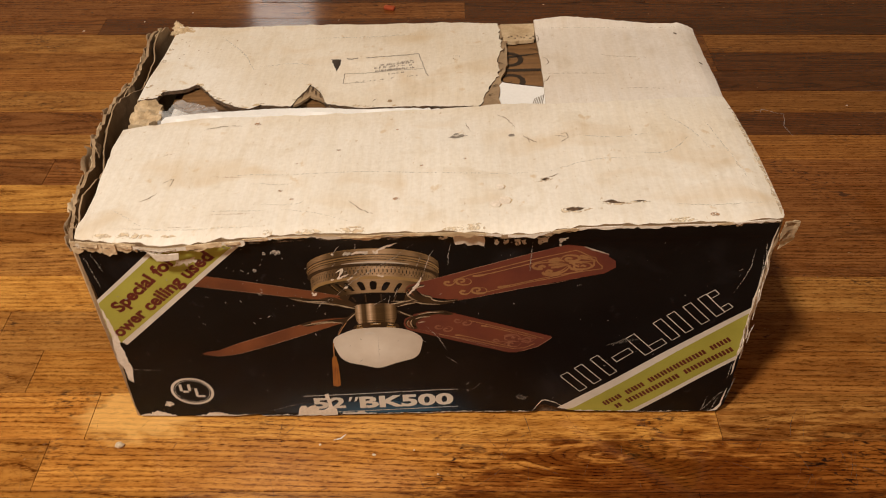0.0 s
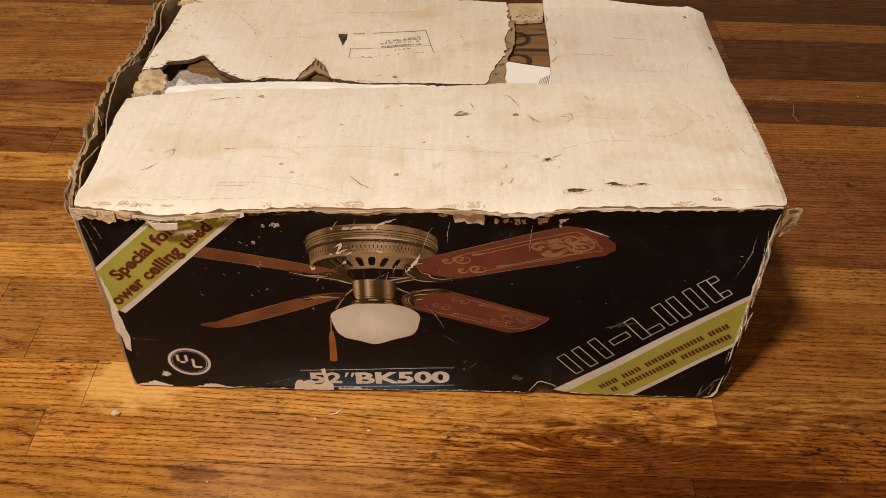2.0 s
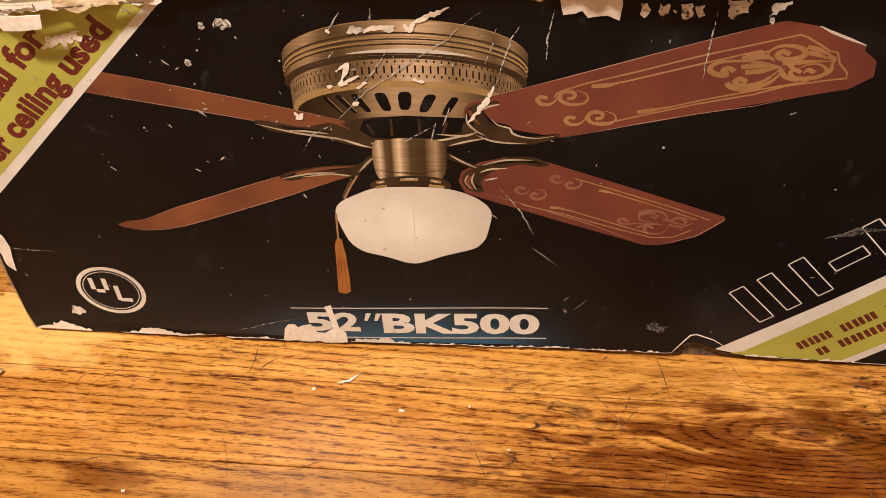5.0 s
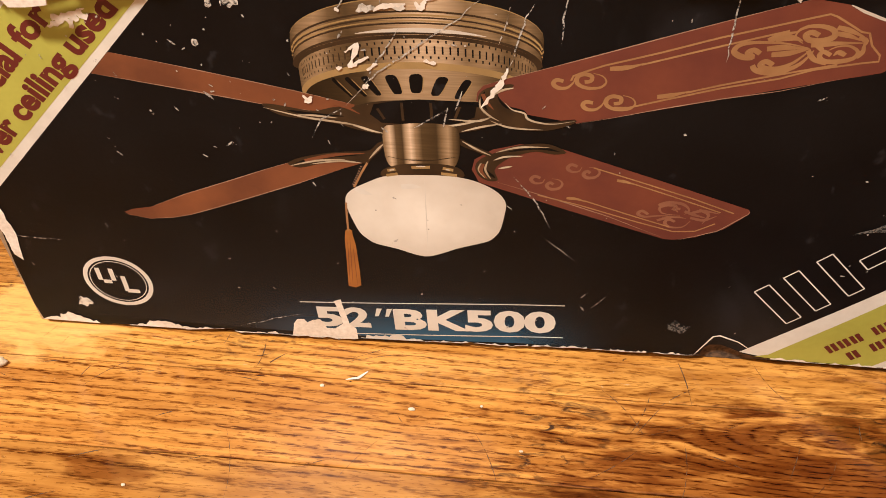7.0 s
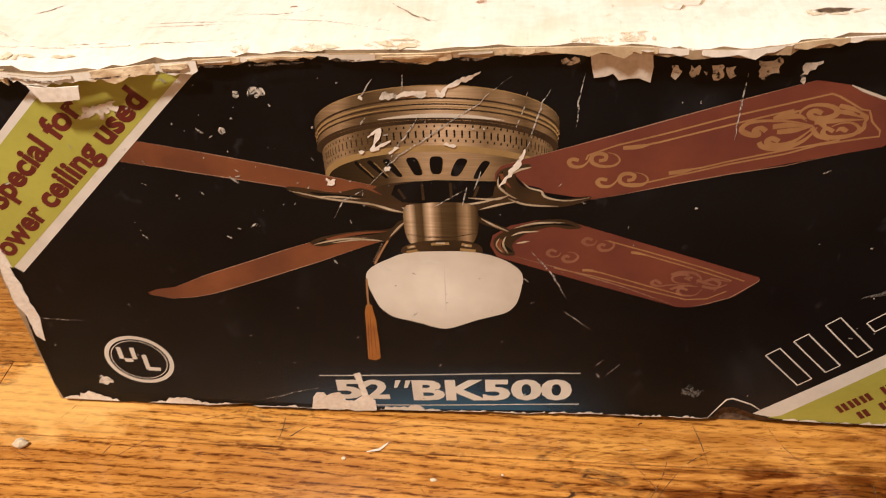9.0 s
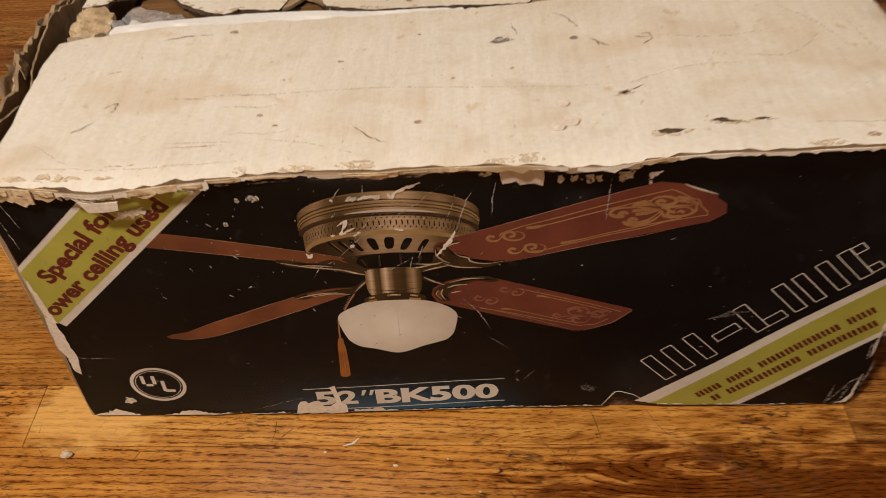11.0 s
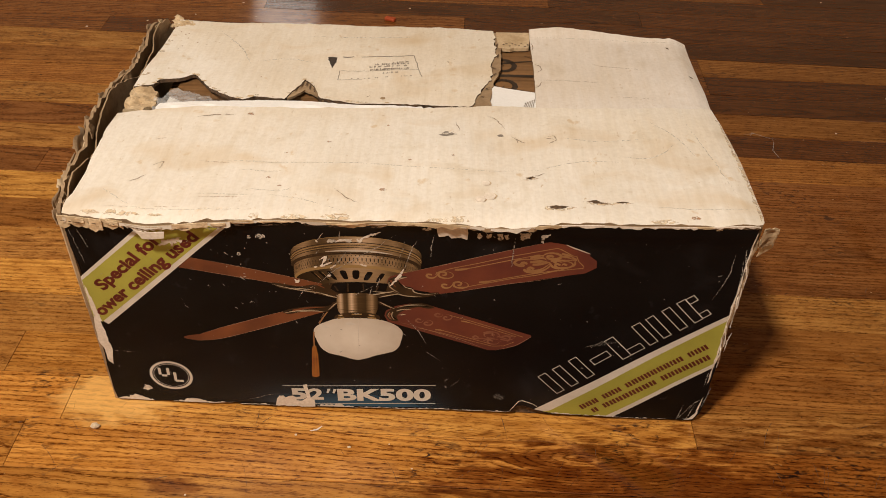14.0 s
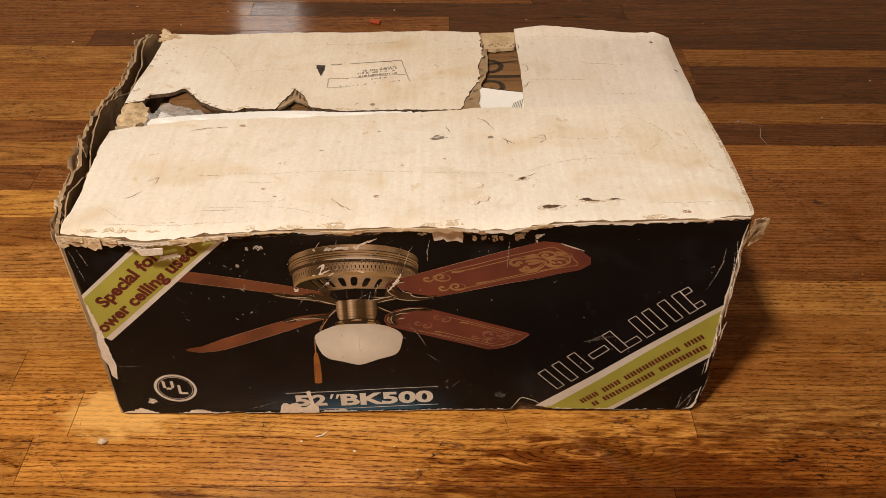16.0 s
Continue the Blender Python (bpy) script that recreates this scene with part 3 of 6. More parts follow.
def flow(pts, k=5):
    """A smooth open curve through the points."""
    ends = [pts[0], *pts, pts[-1]]
    out = []
    for a, b, c, d in zip(ends, ends[1:], ends[2:], ends[3:]):
        a, b, c, d = Vector(a), Vector(b), Vector(c), Vector(d)
        for j in range(k):
            t = j / k
            out.append(tuple(0.5 * (2 * b + (c - a) * t + (2 * a - 5 * b + 4 * c - d) * t * t + (3 * b - a - 3 * c + d) * t ** 3)))
    return out + [tuple(pts[-1])]


def shaky(pts, seed, amount=0.00022):
    rng = random.Random(seed)
    fine = dense(pts, 0.003)
    return [fine[0]] + [(u + rng.gauss(0, amount), v + rng.gauss(0, amount)) for u, v in fine[1:-1]] + [fine[-1]]


carton = new("fan_carton")
tagged(carton, "battered old ceiling fan carton, black printed front, torn white top", "cardboard box")

# front panel: torn along its foot, with a pushed-up notch
foot = ragged([(-0.2795, 0.0022), (-0.269, 0.0012), (-0.214, 0.0010), (-0.1853, 0.0011), (-0.1774, 0.0035), (-0.1664, 0.0046), (-0.153, 0.0016), (-0.111, 0.0014), (-0.0839, 0.0012), (-0.0703, 0.0012), (-0.0565, 0.0028), (0.01, 0.0030), (0.0747, 0.0036), (0.103, 0.0046)], 0.0009, 0.0035, 3, False)
notch = [(0.1068, 0.0075), (0.1085, 0.0125), (0.1112, 0.0155), (0.1170, 0.0160), (0.1230, 0.0135), (0.130, 0.0098), (0.140, 0.0072), (0.165, 0.0060), (0.19, 0.0056), (0.23, 0.0042)]
rest = [(0.2850, 0.0024), (0.2905, 0.0120), (0.2925, 0.034), (0.2912, 0.058), (0.2917, 0.075), (0.2907, 0.094), (0.2916, 0.106), (0.2903, 0.132), (0.2900, 0.150), (0.2896, 0.170), (0.2892, 0.208), (0.2885, 0.2455), (0.16, 0.2420), (0.0, 0.2365),
        (-0.14, 0.2325), (-0.2845, 0.2265), (-0.2832, 0.1965), (-0.2805, 0.177), (-0.2793, 0.157), (-0.2786, 0.136), (-0.2778, 0.110), (-0.2793, 0.082), (-0.2815, 0.050), (-0.2812, 0.0165)]
foot = [(u, max(v, 0.0003) + 0.0016) for u, v in foot]
hem = foot + notch
front_panel = part("front_panel", sheet(foot + notch + rest, on_front, 0.004, 0.01), BLACK, carton, "black printed front panel, scratched and worn", True)
# dark sheet added so the gap under foot and notch reads as shade
part("hem_shade", sheet(ragged([(-0.272, 0.0006), (0.278, 0.0006), (0.278, 0.018), (0.12, 0.024), (-0.272, 0.014)], 0.0004, 0.006, 31), lambda u, v, h: on_front(u, v, h - 0.0042), 0.002), SHADED_BOARD, carton, "dark sheet behind the raised foot, for the shade of the gap", True)
rim = [(0.386, 0.205), (0.380, 0.221), (0.362, 0.226), (0.345, 0.224), (0.330, 0.214), (0.305, 0.217), (0.28, 0.214), (0.25, 0.219), (0.22, 0.221), (0.19, 0.219), (0.165, 0.224), (0.14, 0.229), (0.118, 0.222), (0.09, 0.227), (0.06, 0.230), (0.035, 0.226), (0.004, 0.229)]
left_panel = part("left_panel", sheet([(0.004, 0.0005), (0.386, 0.0005)] + ragged(rim, 0.0017, 0.004, 5, False), on_left, 0.003), KRAFT, carton, "brown side panel with a ragged torn rim", True)
part("inner_liner", sheet([(0.006, 0.12), (0.384, 0.12)] + ragged([(u, v - 0.004 + 0.006 * math.sin(37 * u)) for u, v in rim], 0.0013, 0.006, 6, False), lambda u, v, h: on_left(u, v, h - 0.0065), 0.0014), KRAFT, left_panel, "torn inner liner of the side panel", True)
part("outer_liner", sheet([(0.006, 0.12), (0.384, 0.12)] + ragged([(u, v - 0.009 + 0.007 * math.sin(29 * u + 1)) for u, v in rim], 0.0014, 0.006, 7, False), lambda u, v, h: on_left(u, v, h + 0.0012), 0.0012), TORN, left_panel, "torn outer liner of the side panel", True)
rng = random.Random(57)
for i in range(30):
    u = 0.010 + 0.0124 * i + rng.uniform(-0.004, 0.004)
    base = float(np.interp(u, [q[0] for q in rim[::-1]], [q[1] for q in rim[::-1]])) - rng.uniform(0.006, 0.012)
    w, tall, roll, out = rng.uniform(0.014, 0.034), rng.uniform(0.006, 0.011), rng.uniform(-0.1, 0.45), rng.choice((-0.004, 0.0010, 0.0016))
    shred = ragged([(u - w / 2, base), (u + w / 2, base - 0.001), (u + w * 0.46, base + tall * rng.uniform(0.5, 0.9)), (u + w * 0.15, base + tall), (u - w * 0.2, base + tall * rng.uniform(0.6, 1)), (u - w * 0.45, base + tall * 0.7)], 0.0009, 0.003, 800 + i)

    def crushed(a, b, h, base=base, roll=roll, out=out, i=i):
        up = max(0, b - base)
        bulge = 0.0030 * noise.noise(Vector((a * 90, b * 110, i * 3.1))) + 0.0018 * noise.noise(Vector((a * 240, b * 240, i)))
        return on_left(a, base + up * (1 - 0.35 * roll * up / 0.013), h + out + roll * up * up / 0.013 + bulge)
    part("torn_fold", sheet(shred, crushed, 0.0009, 0.003), rng.choice((KRAFT, TORN, KRAFT, KRAFT)), left_panel, "", True)
part("right_panel", sheet(ragged([(0.012, 0.001), (0.0105, 0.05), (0.0100, 0.12), (0.0092, 0.2), (0.0095, 0.243)], 0.0005, 0.006, 8, False) + [(0.19, 0.234), (0.24, 0.222), (0.360, 0.212), (0.366, 0.0005)], on_right, 0.004), KRAFT, carton, "brown side panel with a torn edge", True)
part("back_panel", sheet([(-0.281, 0.0005), (0.287, 0.0005), (0.287, 0.222), (0.0, 0.216), (-0.281, 0.208)], on_back, 0.004), LINER, carton, "", True)
part("bottom_panel", slab(bmesh.new(), -0.279, 0.285, 0.014, 0.382, 0.0006, 0.0046), KRAFT, carton)

# top flaps
front_edge = ragged([(-0.284, 0.003), (-0.212, -0.005), (-0.14, 0.0), (-0.093, 0.003), (0.0, 0.001), (0.085, -0.0015), (0.115, 0.002), (0.161, 0.004), (0.286, 0.0062)], 0.0013, 0.006, 11, False)
far_edge = ragged([(0.2895, 0.205), (0.21, 0.2), (0.135, 0.1965), (0.069, 0.199), (-0.03, 0.195), (-0.112, 0.189), (-0.195, 0.187), (-0.268, 0.178), (-0.291, 0.172)], 0.0013, 0.008, 12, False)
front_flap = part("front_top_flap", sheet(front_edge + [(0.2915, 0.0085), (0.2935, 0.0125), (0.2946, 0.019), (0.2953, 0.03), (0.2958, 0.06), (0.296, 0.107), (0.2952, 0.14), (0.293, 0.177)] + far_edge + ragged([(-0.2915, 0.141), (-0.2865, 0.075), (-0.2850, 0.043), (-0.2855, 0.012)], 0.0012, 0.008, 13, False),
                                          on_top, 0.0042, 0.009), LINER, carton, "stained white top flap, scuffed and dented", True)
tear = [(-0.291, 0.226), (-0.272, 0.231), (-0.269, 0.242), (-0.25, 0.247), (-0.236, 0.258), (-0.222, 0.239), (-0.214, 0.227), (-0.19, 0.209), (-0.175, 0.203), (-0.165, 0.211), (-0.134, 0.206), (-0.127, 0.226), (-0.119, 0.251),
        (-0.108, 0.235), (-0.098, 0.21), (-0.064, 0.2025), (-0.019, 0.2025), (0.053, 0.1995)]
side_tear = [(0.053, 0.1995), (0.059, 0.223), (0.065, 0.24), (0.075, 0.27), (0.073, 0.289), (0.079, 0.328), (0.077, 0.382)]
back_edge = ragged([(0.077, 0.384), (-0.039, 0.389), (-0.104, 0.391), (-0.234, 0.393), (-0.288, 0.398)], 0.001, 0.01, 15, False)
back_flap = part("back_top_flap", sheet(ragged(tear, 0.0011, 0.004, 16, False) + ragged(side_tear, 0.0016, 0.005, 17, False)[1:] + back_edge + [(-0.2875, 0.381), (-0.289, 0.325), (-0.292, 0.274)], on_top, 0.004, 0.009), LINER, carton,
                 "torn white top flap with ragged holes", True)
def on_corner(u, v, h):
    """The corner flap: a raised fold along its far edge and a bevel pressed along its side."""
    fold, side = 0.3660 - 0.065 * (u - 0.1192), 0.2760 + 0.045 * (0.34 - v)
    rise = -0.0046 + 0.028 * max(0, v - 0.2) + 0.28 * max(0, v - fold) - 0.22 * max(0, u - side)
    return on_top(u, v, h + rise + 0.0006 * noise.noise(Vector((u * 40, v * 40, 7))))


corner_flap = part("corner_top_flap", sheet([(0.1165, 0.19), (0.2905, 0.19), (0.2935, 0.20), (0.2940, 0.25), (0.2925, 0.30), (0.2925, 0.345)] + ragged([(0.2925, 0.3610), (0.2477, 0.3660), (0.20, 0.3740), (0.1547, 0.3820), (0.135, 0.3820), (0.1175, 0.3800)], 0.0007, 0.006, 19, False) + ragged([(0.1180, 0.33), (0.1190, 0.29), (0.1180, 0.24)], 0.0004, 0.006, 18, False),
                                            on_corner, 0.0035, 0.007), GREYLINER, carton, "cleaner pale grey flap tucked under the front flap", True)
part("crease", strokes([[(0.119, 0.3664), (0.2, 0.3612), (0.288, 0.3556)]], on_corner, 0.0012, 0.0004, True), CREASE, corner_flap)
for i, one in enumerate(([(0.1213, 0.2994), (0.1253, 0.2979), (0.1270, 0.2898), (0.1228, 0.2821)], [(0.1188, 0.2478), (0.1232, 0.2525), (0.1261, 0.2599)], [(0.1192, 0.3510), (0.1205, 0.3427), (0.1186, 0.3346)])):
    part("crack", strokes([shaky(flow(one), 90 + i, 0.0003)], on_corner, 0.0009, 0.0004, True, 0.003), CRACK, corner_flap)
for i, one in enumerate(([(0.2676, 0.3442), (0.2698, 0.3398)], [(0.2819, 0.2795), (0.2860, 0.2768)])):
    part("gouge", strokes([shaky(one, 95 + i, 0.0002)], on_corner, 0.0026, 0.0004, True, 0.002), SHADED_BOARD, corner_flap)
for i, one in enumerate(([(0.1183, 0.2630), (0.1473, 0.2637), (0.1927, 0.2582)], [(0.1999, 0.2306), (0.2279, 0.2307), (0.2384, 0.2268)], [(0.1818, 0.3064), (0.1928, 0.3001), (0.2328, 0.2913)])):
    part("crease", strokes([shaky(flow(one), 97 + i, 0.0004)], on_corner, 0.0010, 0.0004, True), FAINT, corner_flap)
rng = random.Random(58)
for i in range(42):
    k = rng.randrange(len(tear) - 1)
    f = rng.random()
    u, v = (tear[k][0] * (1 - f) + tear[k + 1][0] * f, tear[k][1] * (1 - f) + tear[k + 1][1] * f + 0.0016) if i < 34 else (-0.2885 + rng.uniform(0, 0.004), rng.uniform(0.24, 0.39))
    w, d = rng.uniform(0.0015, 0.0042), rng.uniform(0.0012, 0.0030)
    part("peeled_patch", sheet(ragged([(u - w, v), (u, v - d * 0.6), (u + w, v + d * 0.2), (u + w * 0.5, v + d), (u - w * 0.5, v + d * 0.8)], 0.0009, 0.002, 860 + i), on_top, 0, 0.02, 0.0003 + 0.00004 * (i % 6)), rng.choice((TORNWORN, TORN, TORNWORN) if i < 34 else (TORNWORN, TORNWORN)), back_flap)
# bare brown layers where the white liner has been torn off
part("bare_strip", sheet(ragged(side_tear, 0.002, 0.005, 21, False) + ragged([(0.086, 0.382), (0.087, 0.345), (0.084, 0.30), (0.081, 0.272), (0.073, 0.243), (0.071, 0.215), (0.073, 0.2)], 0.0016, 0.006, 22, False), on_top, 0.0025, 0.015, -0.0014), KRAFT, back_flap, "bare brown corrugated strip")
part("bare_strip", sheet(ragged([(-0.137, 0.2075), (-0.127, 0.228), (-0.119, 0.2525), (-0.106, 0.238), (-0.095, 0.208)], 0.001, 0.004, 23, False) + ragged([(-0.103, 0.218), (-0.117, 0.229), (-0.128, 0.213)], 0.001, 0.004, 24, False), on_top, 0.0025, 0.012, -0.0014), KRAFT, back_flap, "bare brown corrugated strip")
# flutes are flat strokes; the shade of their grooves is in the dark colour
for i, (u, v, du, dv) in enumerate(((-0.126, 0.222, 0.002, 0.012), (-0.1215, 0.232, 0.0015, 0.013), (-0.117, 0.2345, 0.001, 0.012), (-0.112, 0.228, 0.0, 0.010), (-0.106, 0.222, -0.0015, 0.009), (0.0745, 0.268, 0.004, 0.006), (0.0725, 0.288, 0.006, -0.004), (0.080, 0.31, 0.002, 0.010), (0.066, 0.236, 0.006, 0.004), (0.060, 0.217, 0.006, 0.003), (0.079, 0.34, 0.003, 0.008))):
    part("flute", strokes([shaky([(u, v), (u + du, v + dv)], i, 0.0003)], on_top, 0.0014, 0.0003, True, 0.003), SHADED_BOARD, back_flap)
part("torn_rim", sheet(ragged([(0.082, 0.340), (0.095, 0.337), (0.116, 0.343)], 0.0016, 0.004, 26, False) + [(0.119, 0.382), (0.080, 0.383)], on_top, 0.004, 0.015, -0.001), TORN, carton, "stub of torn corrugated board")
# flat dark quads paint the shade inside the open flute ends
bm = bmesh.new()
for i in range(9):
    u = 0.087 + 0.0034 * i
    v = 0.346 + 0.007 * math.sin(2.4 * i) * 0.5
    bm.faces.new([bm.verts.new((u + du, v + dv, 0)) for du, dv in ((0, 0), (0.0022, 0.0006), (0.0018, 0.0036), (-0.0003, 0.003))])
for v in bm.verts:
    v.co = on_top(v.co.x, v.co.y, -0.0006)
tagged(part("flute_hole_shade", bm, GAP_SHADE, carton), kind="stuff")
part("torn_rim", sheet(ragged([(-0.29, 0.183), (-0.272, 0.183), (-0.262, 0.20), (-0.266, 0.224), (-0.275, 0.231), (-0.292, 0.228)], 0.0016, 0.005, 27), lambda u, v, h: on_top(u, v, h - 0.001 - 0.25 * max(0, u + 0.282) + 0.0035 * noise.noise(Vector((u * 110, v * 110, 9))) + 0.0015 * noise.noise(Vector((u * 320, v * 320, 4)))), 0.005, 0.003), TORN, carton, "torn pale brown fold of board")

# torn layers along the front edge of the top
def hanging(u, v, h):
    """v: how far down the front from the top's edge."""
    y = float(np.interp(u, (-0.284, -0.212, -0.14, -0.093, 0.0, 0.085, 0.115, 0.161, 0.289), (0.003, -0.005, 0.0, 0.003, 0.001, -0.0015, 0.002, 0.004, 0.0065)))
    z = on_top(u, y, 0).z - v
    return Vector((u, min(y, on_front(u, z, 0).y) - 0.0002 - h, z))


def fringe(a, b, deep, seed, amount=0.0018, first=0.0002):
    low = ragged([(b, deep * 0.8), ((a + b) / 2, deep), (a, deep * 0.7)], amount, 0.003, seed, False)
    return [(a, first), (b, first)] + [(u, max(v, 0.001)) for u, v in low]


rng = random.Random(33)
for i in range(18):
    u = rng.uniform(-0.28, 0.27)
    w, d = rng.uniform(0.006, 0.03), rng.uniform(0.002, 0.006)
    if u > 0.05 and rng.random() < 0.5:
        continue
    v = rng.uniform(0.002, 0.007)
    part("peeled_patch", sheet(ragged([(u, v), (u + w * 0.5, v - d * 0.4), (u + w, v + d * 0.2), (u + w * 0.7, v + d), (u + w * 0.2, v + d * 0.8)], 0.0012, 0.0025, 500 + i), on_top, 0, 0.02, 0.0003 + 0.00004 * (i % 5)), rng.choice((TORNWORN, TORNWORN, KRAFT if d < 0.003 else TORNWORN)), front_flap)
rng = random.Random(14)
at = -0.285
count = 0
while at < 0.28:
    wide = rng.uniform(0.010, 0.042)
    if at < -0.235:
        deep, paint, lift = rng.uniform(0.009, 0.0145), rng.choice((FRINGE, FRINGE, TORN)), rng.uniform(0.001, 0.0035)
        wide *= 0.55
    elif at < -0.16:
        deep, paint, lift = rng.uniform(0.004, 0.008), rng.choice((FRINGE, LINER, FRINGE)), rng.uniform(0.001, 0.003)
    elif at < 0.05:
        deep, paint, lift = rng.uniform(0.0025, 0.0062), rng.choice((FRINGE, FRINGE, TORN, LINER)), rng.uniform(0.0008, 0.002)
    else:
        deep, paint, lift = rng.uniform(0.0015, 0.0042), rng.choice((PAPERCORE, LINER, LINER, TORN)), rng.uniform(0.0006, 0.0014)
    part("torn_edge", sheet(fringe(at - 0.002, min(at + wide, 0.2885), deep, 300 + count, 0.0018), hanging, 0.0009, 0.008, lift), paint, front_flap)
    if at < 0.05 and rng.random() < 0.6:
        part("torn_edge", sheet(fringe(at + 0.003, at + wide * 0.8, deep * 0.5, 400 + count, 0.0009, 0.0008), hanging, 0.0007, 0.008, lift + 0.0011), rng.choice((FRINGE, FRINGE, LINER)), front_flap)
    # flat dark slits paint the shade between torn layers
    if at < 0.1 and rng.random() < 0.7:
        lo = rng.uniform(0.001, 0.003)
        part("slit_shade", sheet(ragged([(at, lo), (at + wide * 0.7, lo + 0.0004), (at + wide * 0.6, lo + 0.0014), (at + wide * 0.1, lo + 0.0011)], 0.0004, 0.003, 600 + count), hanging, 0, 0.01, lift + 0.0022), GAP_SHADE, front_flap)
    at += wide
    count += 1
part("paper_tab", sheet([(-0.2215, 0.0055), (-0.1975, 0.0060), (-0.1985, 0.0125), (-0.2165, 0.0130)], hanging, 0.0008, 0.008, 0.0040), PAPERCORE, front_flap, "folded white paper tab")
part("paper_patch", sheet(ragged([(0.0245, 0.2372), (0.0508, 0.2368), (0.0517, 0.2283), (0.0512, 0.2200), (0.0460, 0.2225), (0.0379, 0.2212), (0.0352, 0.2248), (0.0274, 0.2225)], 0.0007, 0.003, 41), on_front, 0.0004, 0.01, 0.0008), PAPERCORE, front_panel, "torn white paper patch")

# dents, gouges and stains with a shape on the top
gouges = [[(0.117, 0.026), (0.124, 0.0285), (0.131, 0.0275), (0.136, 0.0265), (0.129, 0.0225), (0.119, 0.0225)], [(0.150, 0.036), (0.158, 0.0385), (0.162, 0.0345), (0.170, 0.0335), (0.163, 0.0315), (0.156, 0.0325)],
          [(0.174, 0.0345), (0.18, 0.0365), (0.187, 0.0355), (0.18, 0.0335)], [(0.100, 0.0685), (0.105, 0.0715), (0.110, 0.0705), (0.104, 0.0670)]]
for i, g in enumerate(gouges):
    c = Vector((sum(p[0] for p in g) / len(g), sum(p[1] for p in g) / len(g)))
    # flat patch whose dark colour carries the shade inside the tear
    part("gouge", sheet(ragged([tuple(c + (Vector(p) - c) * 0.85) for p in g], 0.0006, 0.0016, 50 + i), on_top, 0, 0.02, 0.00045), SHADED_BOARD, front_flap)
    part("gouge", sheet(ragged([tuple(c + Vector(((p[0] - c.x) * 1.5, (p[1] - c.y) * 1.25 - 0.0012))) for p in g], 0.0009, 0.002, 80 + i), on_top, 0, 0.02, 0.0003), TORNWORN, front_flap)
for i, (u, v, r) in enumerate(((0.066, 0.0585, 0.0032), (0.069, 0.0385, 0.0048), (0.061, 0.0335, 0.0042))):
    outline = [(u + r * math.cos(a) * 1.1, v + r * math.sin(a)) for a in (0.2, 1.1, 2.3, 3.2, 4.1, 5.3)]
    part("peeled_flake", sheet(outline, lambda s, q, h: on_top(s, q, h + 0.3 * max(0, q - v)), 0.0006, 0.01, 0.0008), PAPERCORE, front_flap, "lifted white flake")
    part("gouge", sheet([(p[0] + 0.0015, p[1] + 0.0012) for p in outline], on_top, 0, 0.02, 0.0003), TORN, front_flap)
cracks = [[(0.0679, 0.1784), (0.0751, 0.1725), (0.0805, 0.1639), (0.0843, 0.1545)], [(-0.0535, 0.215), (-0.05, 0.22)], [(-0.243, 0.052), (-0.237, 0.056), (-0.231, 0.063)], [(-0.23, 0.079), (-0.222, 0.085), (-0.222, 0.073)],
          [(0.093, 0.141), (0.099, 0.132), (0.103, 0.131)], [(0.12, 0.14), (0.129, 0.137), (0.127, 0.13)]]
for one in cracks:
    part("crack", strokes([shaky(flow(one), 7, 0.0004)], on_top, 0.0009, 0.0003, True, 0.003), CRACK, front_flap)
for one in [[(-0.19, 0.088), (-0.05, 0.086), (0.07, 0.079), (0.124, 0.083)], [(-0.12, 0.036), (-0.09, 0.028), (-0.05, 0.012)], [(-0.18, 0.035), (-0.13, 0.034)], [(-0.16, 0.088), (-0.13, 0.0885)]]:
    part("crease", strokes([one], on_top, 0.0010, 0.0004, True), CREASE, front_flap)
part("smudge", sheet(ragged([(0.022, 0.141), (0.03, 0.139), (0.04, 0.1435), (0.034, 0.147), (0.028, 0.1485)], 0.0012, 0.003, 61), on_top, 0, 0.02, 0.0003), SMUDGE, front_flap)
part("smudge", sheet(ragged([(0.077, 0.1425), (0.0785, 0.141), (0.081, 0.1408), (0.0832, 0.1418), (0.0825, 0.1440), (0.080, 0.1452), (0.078, 0.1445)], 0.0007, 0.0012, 62), on_top, 0, 0.02, 0.0003), SMUDGE, front_flap)
for i, one in enumerate([[(0.110, 0.082), (0.131, 0.092), (0.158, 0.0998), (0.188, 0.099)], [(0.132, 0.1406), (0.173, 0.1341), (0.215, 0.142)], [(0.185, 0.1097), (0.217, 0.1098), (0.243, 0.1345)], [(0.220, 0.174), (0.245, 0.1443), (0.256, 0.112)],
                         [(-0.144, 0.0438), (-0.108, 0.0419), (-0.098, 0.0482)], [(-0.264, 0.0416), (-0.2325, 0.0151)], [(-0.152, 0.0748), (-0.116, 0.0726)], [(0.20, 0.030), (0.24, 0.026), (0.285, 0.028)], [(-0.26, 0.014), (-0.2, 0.0105), (-0.13, 0.012)], [(0.258, 0.17), (0.27, 0.11), (0.277, 0.05)]]):
    part("crease", strokes([shaky(flow(one), 20 + i, 0.0004)], on_top, 0.0012, 0.0004, True), CREASE, front_flap)
for i, one in enumerate([[(-0.187, 0.0871), (-0.161, 0.0845)], [(-0.1785, 0.0297), (-0.1406, 0.0308)], [(-0.24, 0.1229), (-0.2305, 0.1267)], [(-0.21, 0.014), (-0.19, 0.0145)]]):
    part("scratch", strokes([shaky(flow(one), 40 + i, 0.0003)], on_top, 0.0007, 0.0004, True, 0.003), SPOT, front_flap)
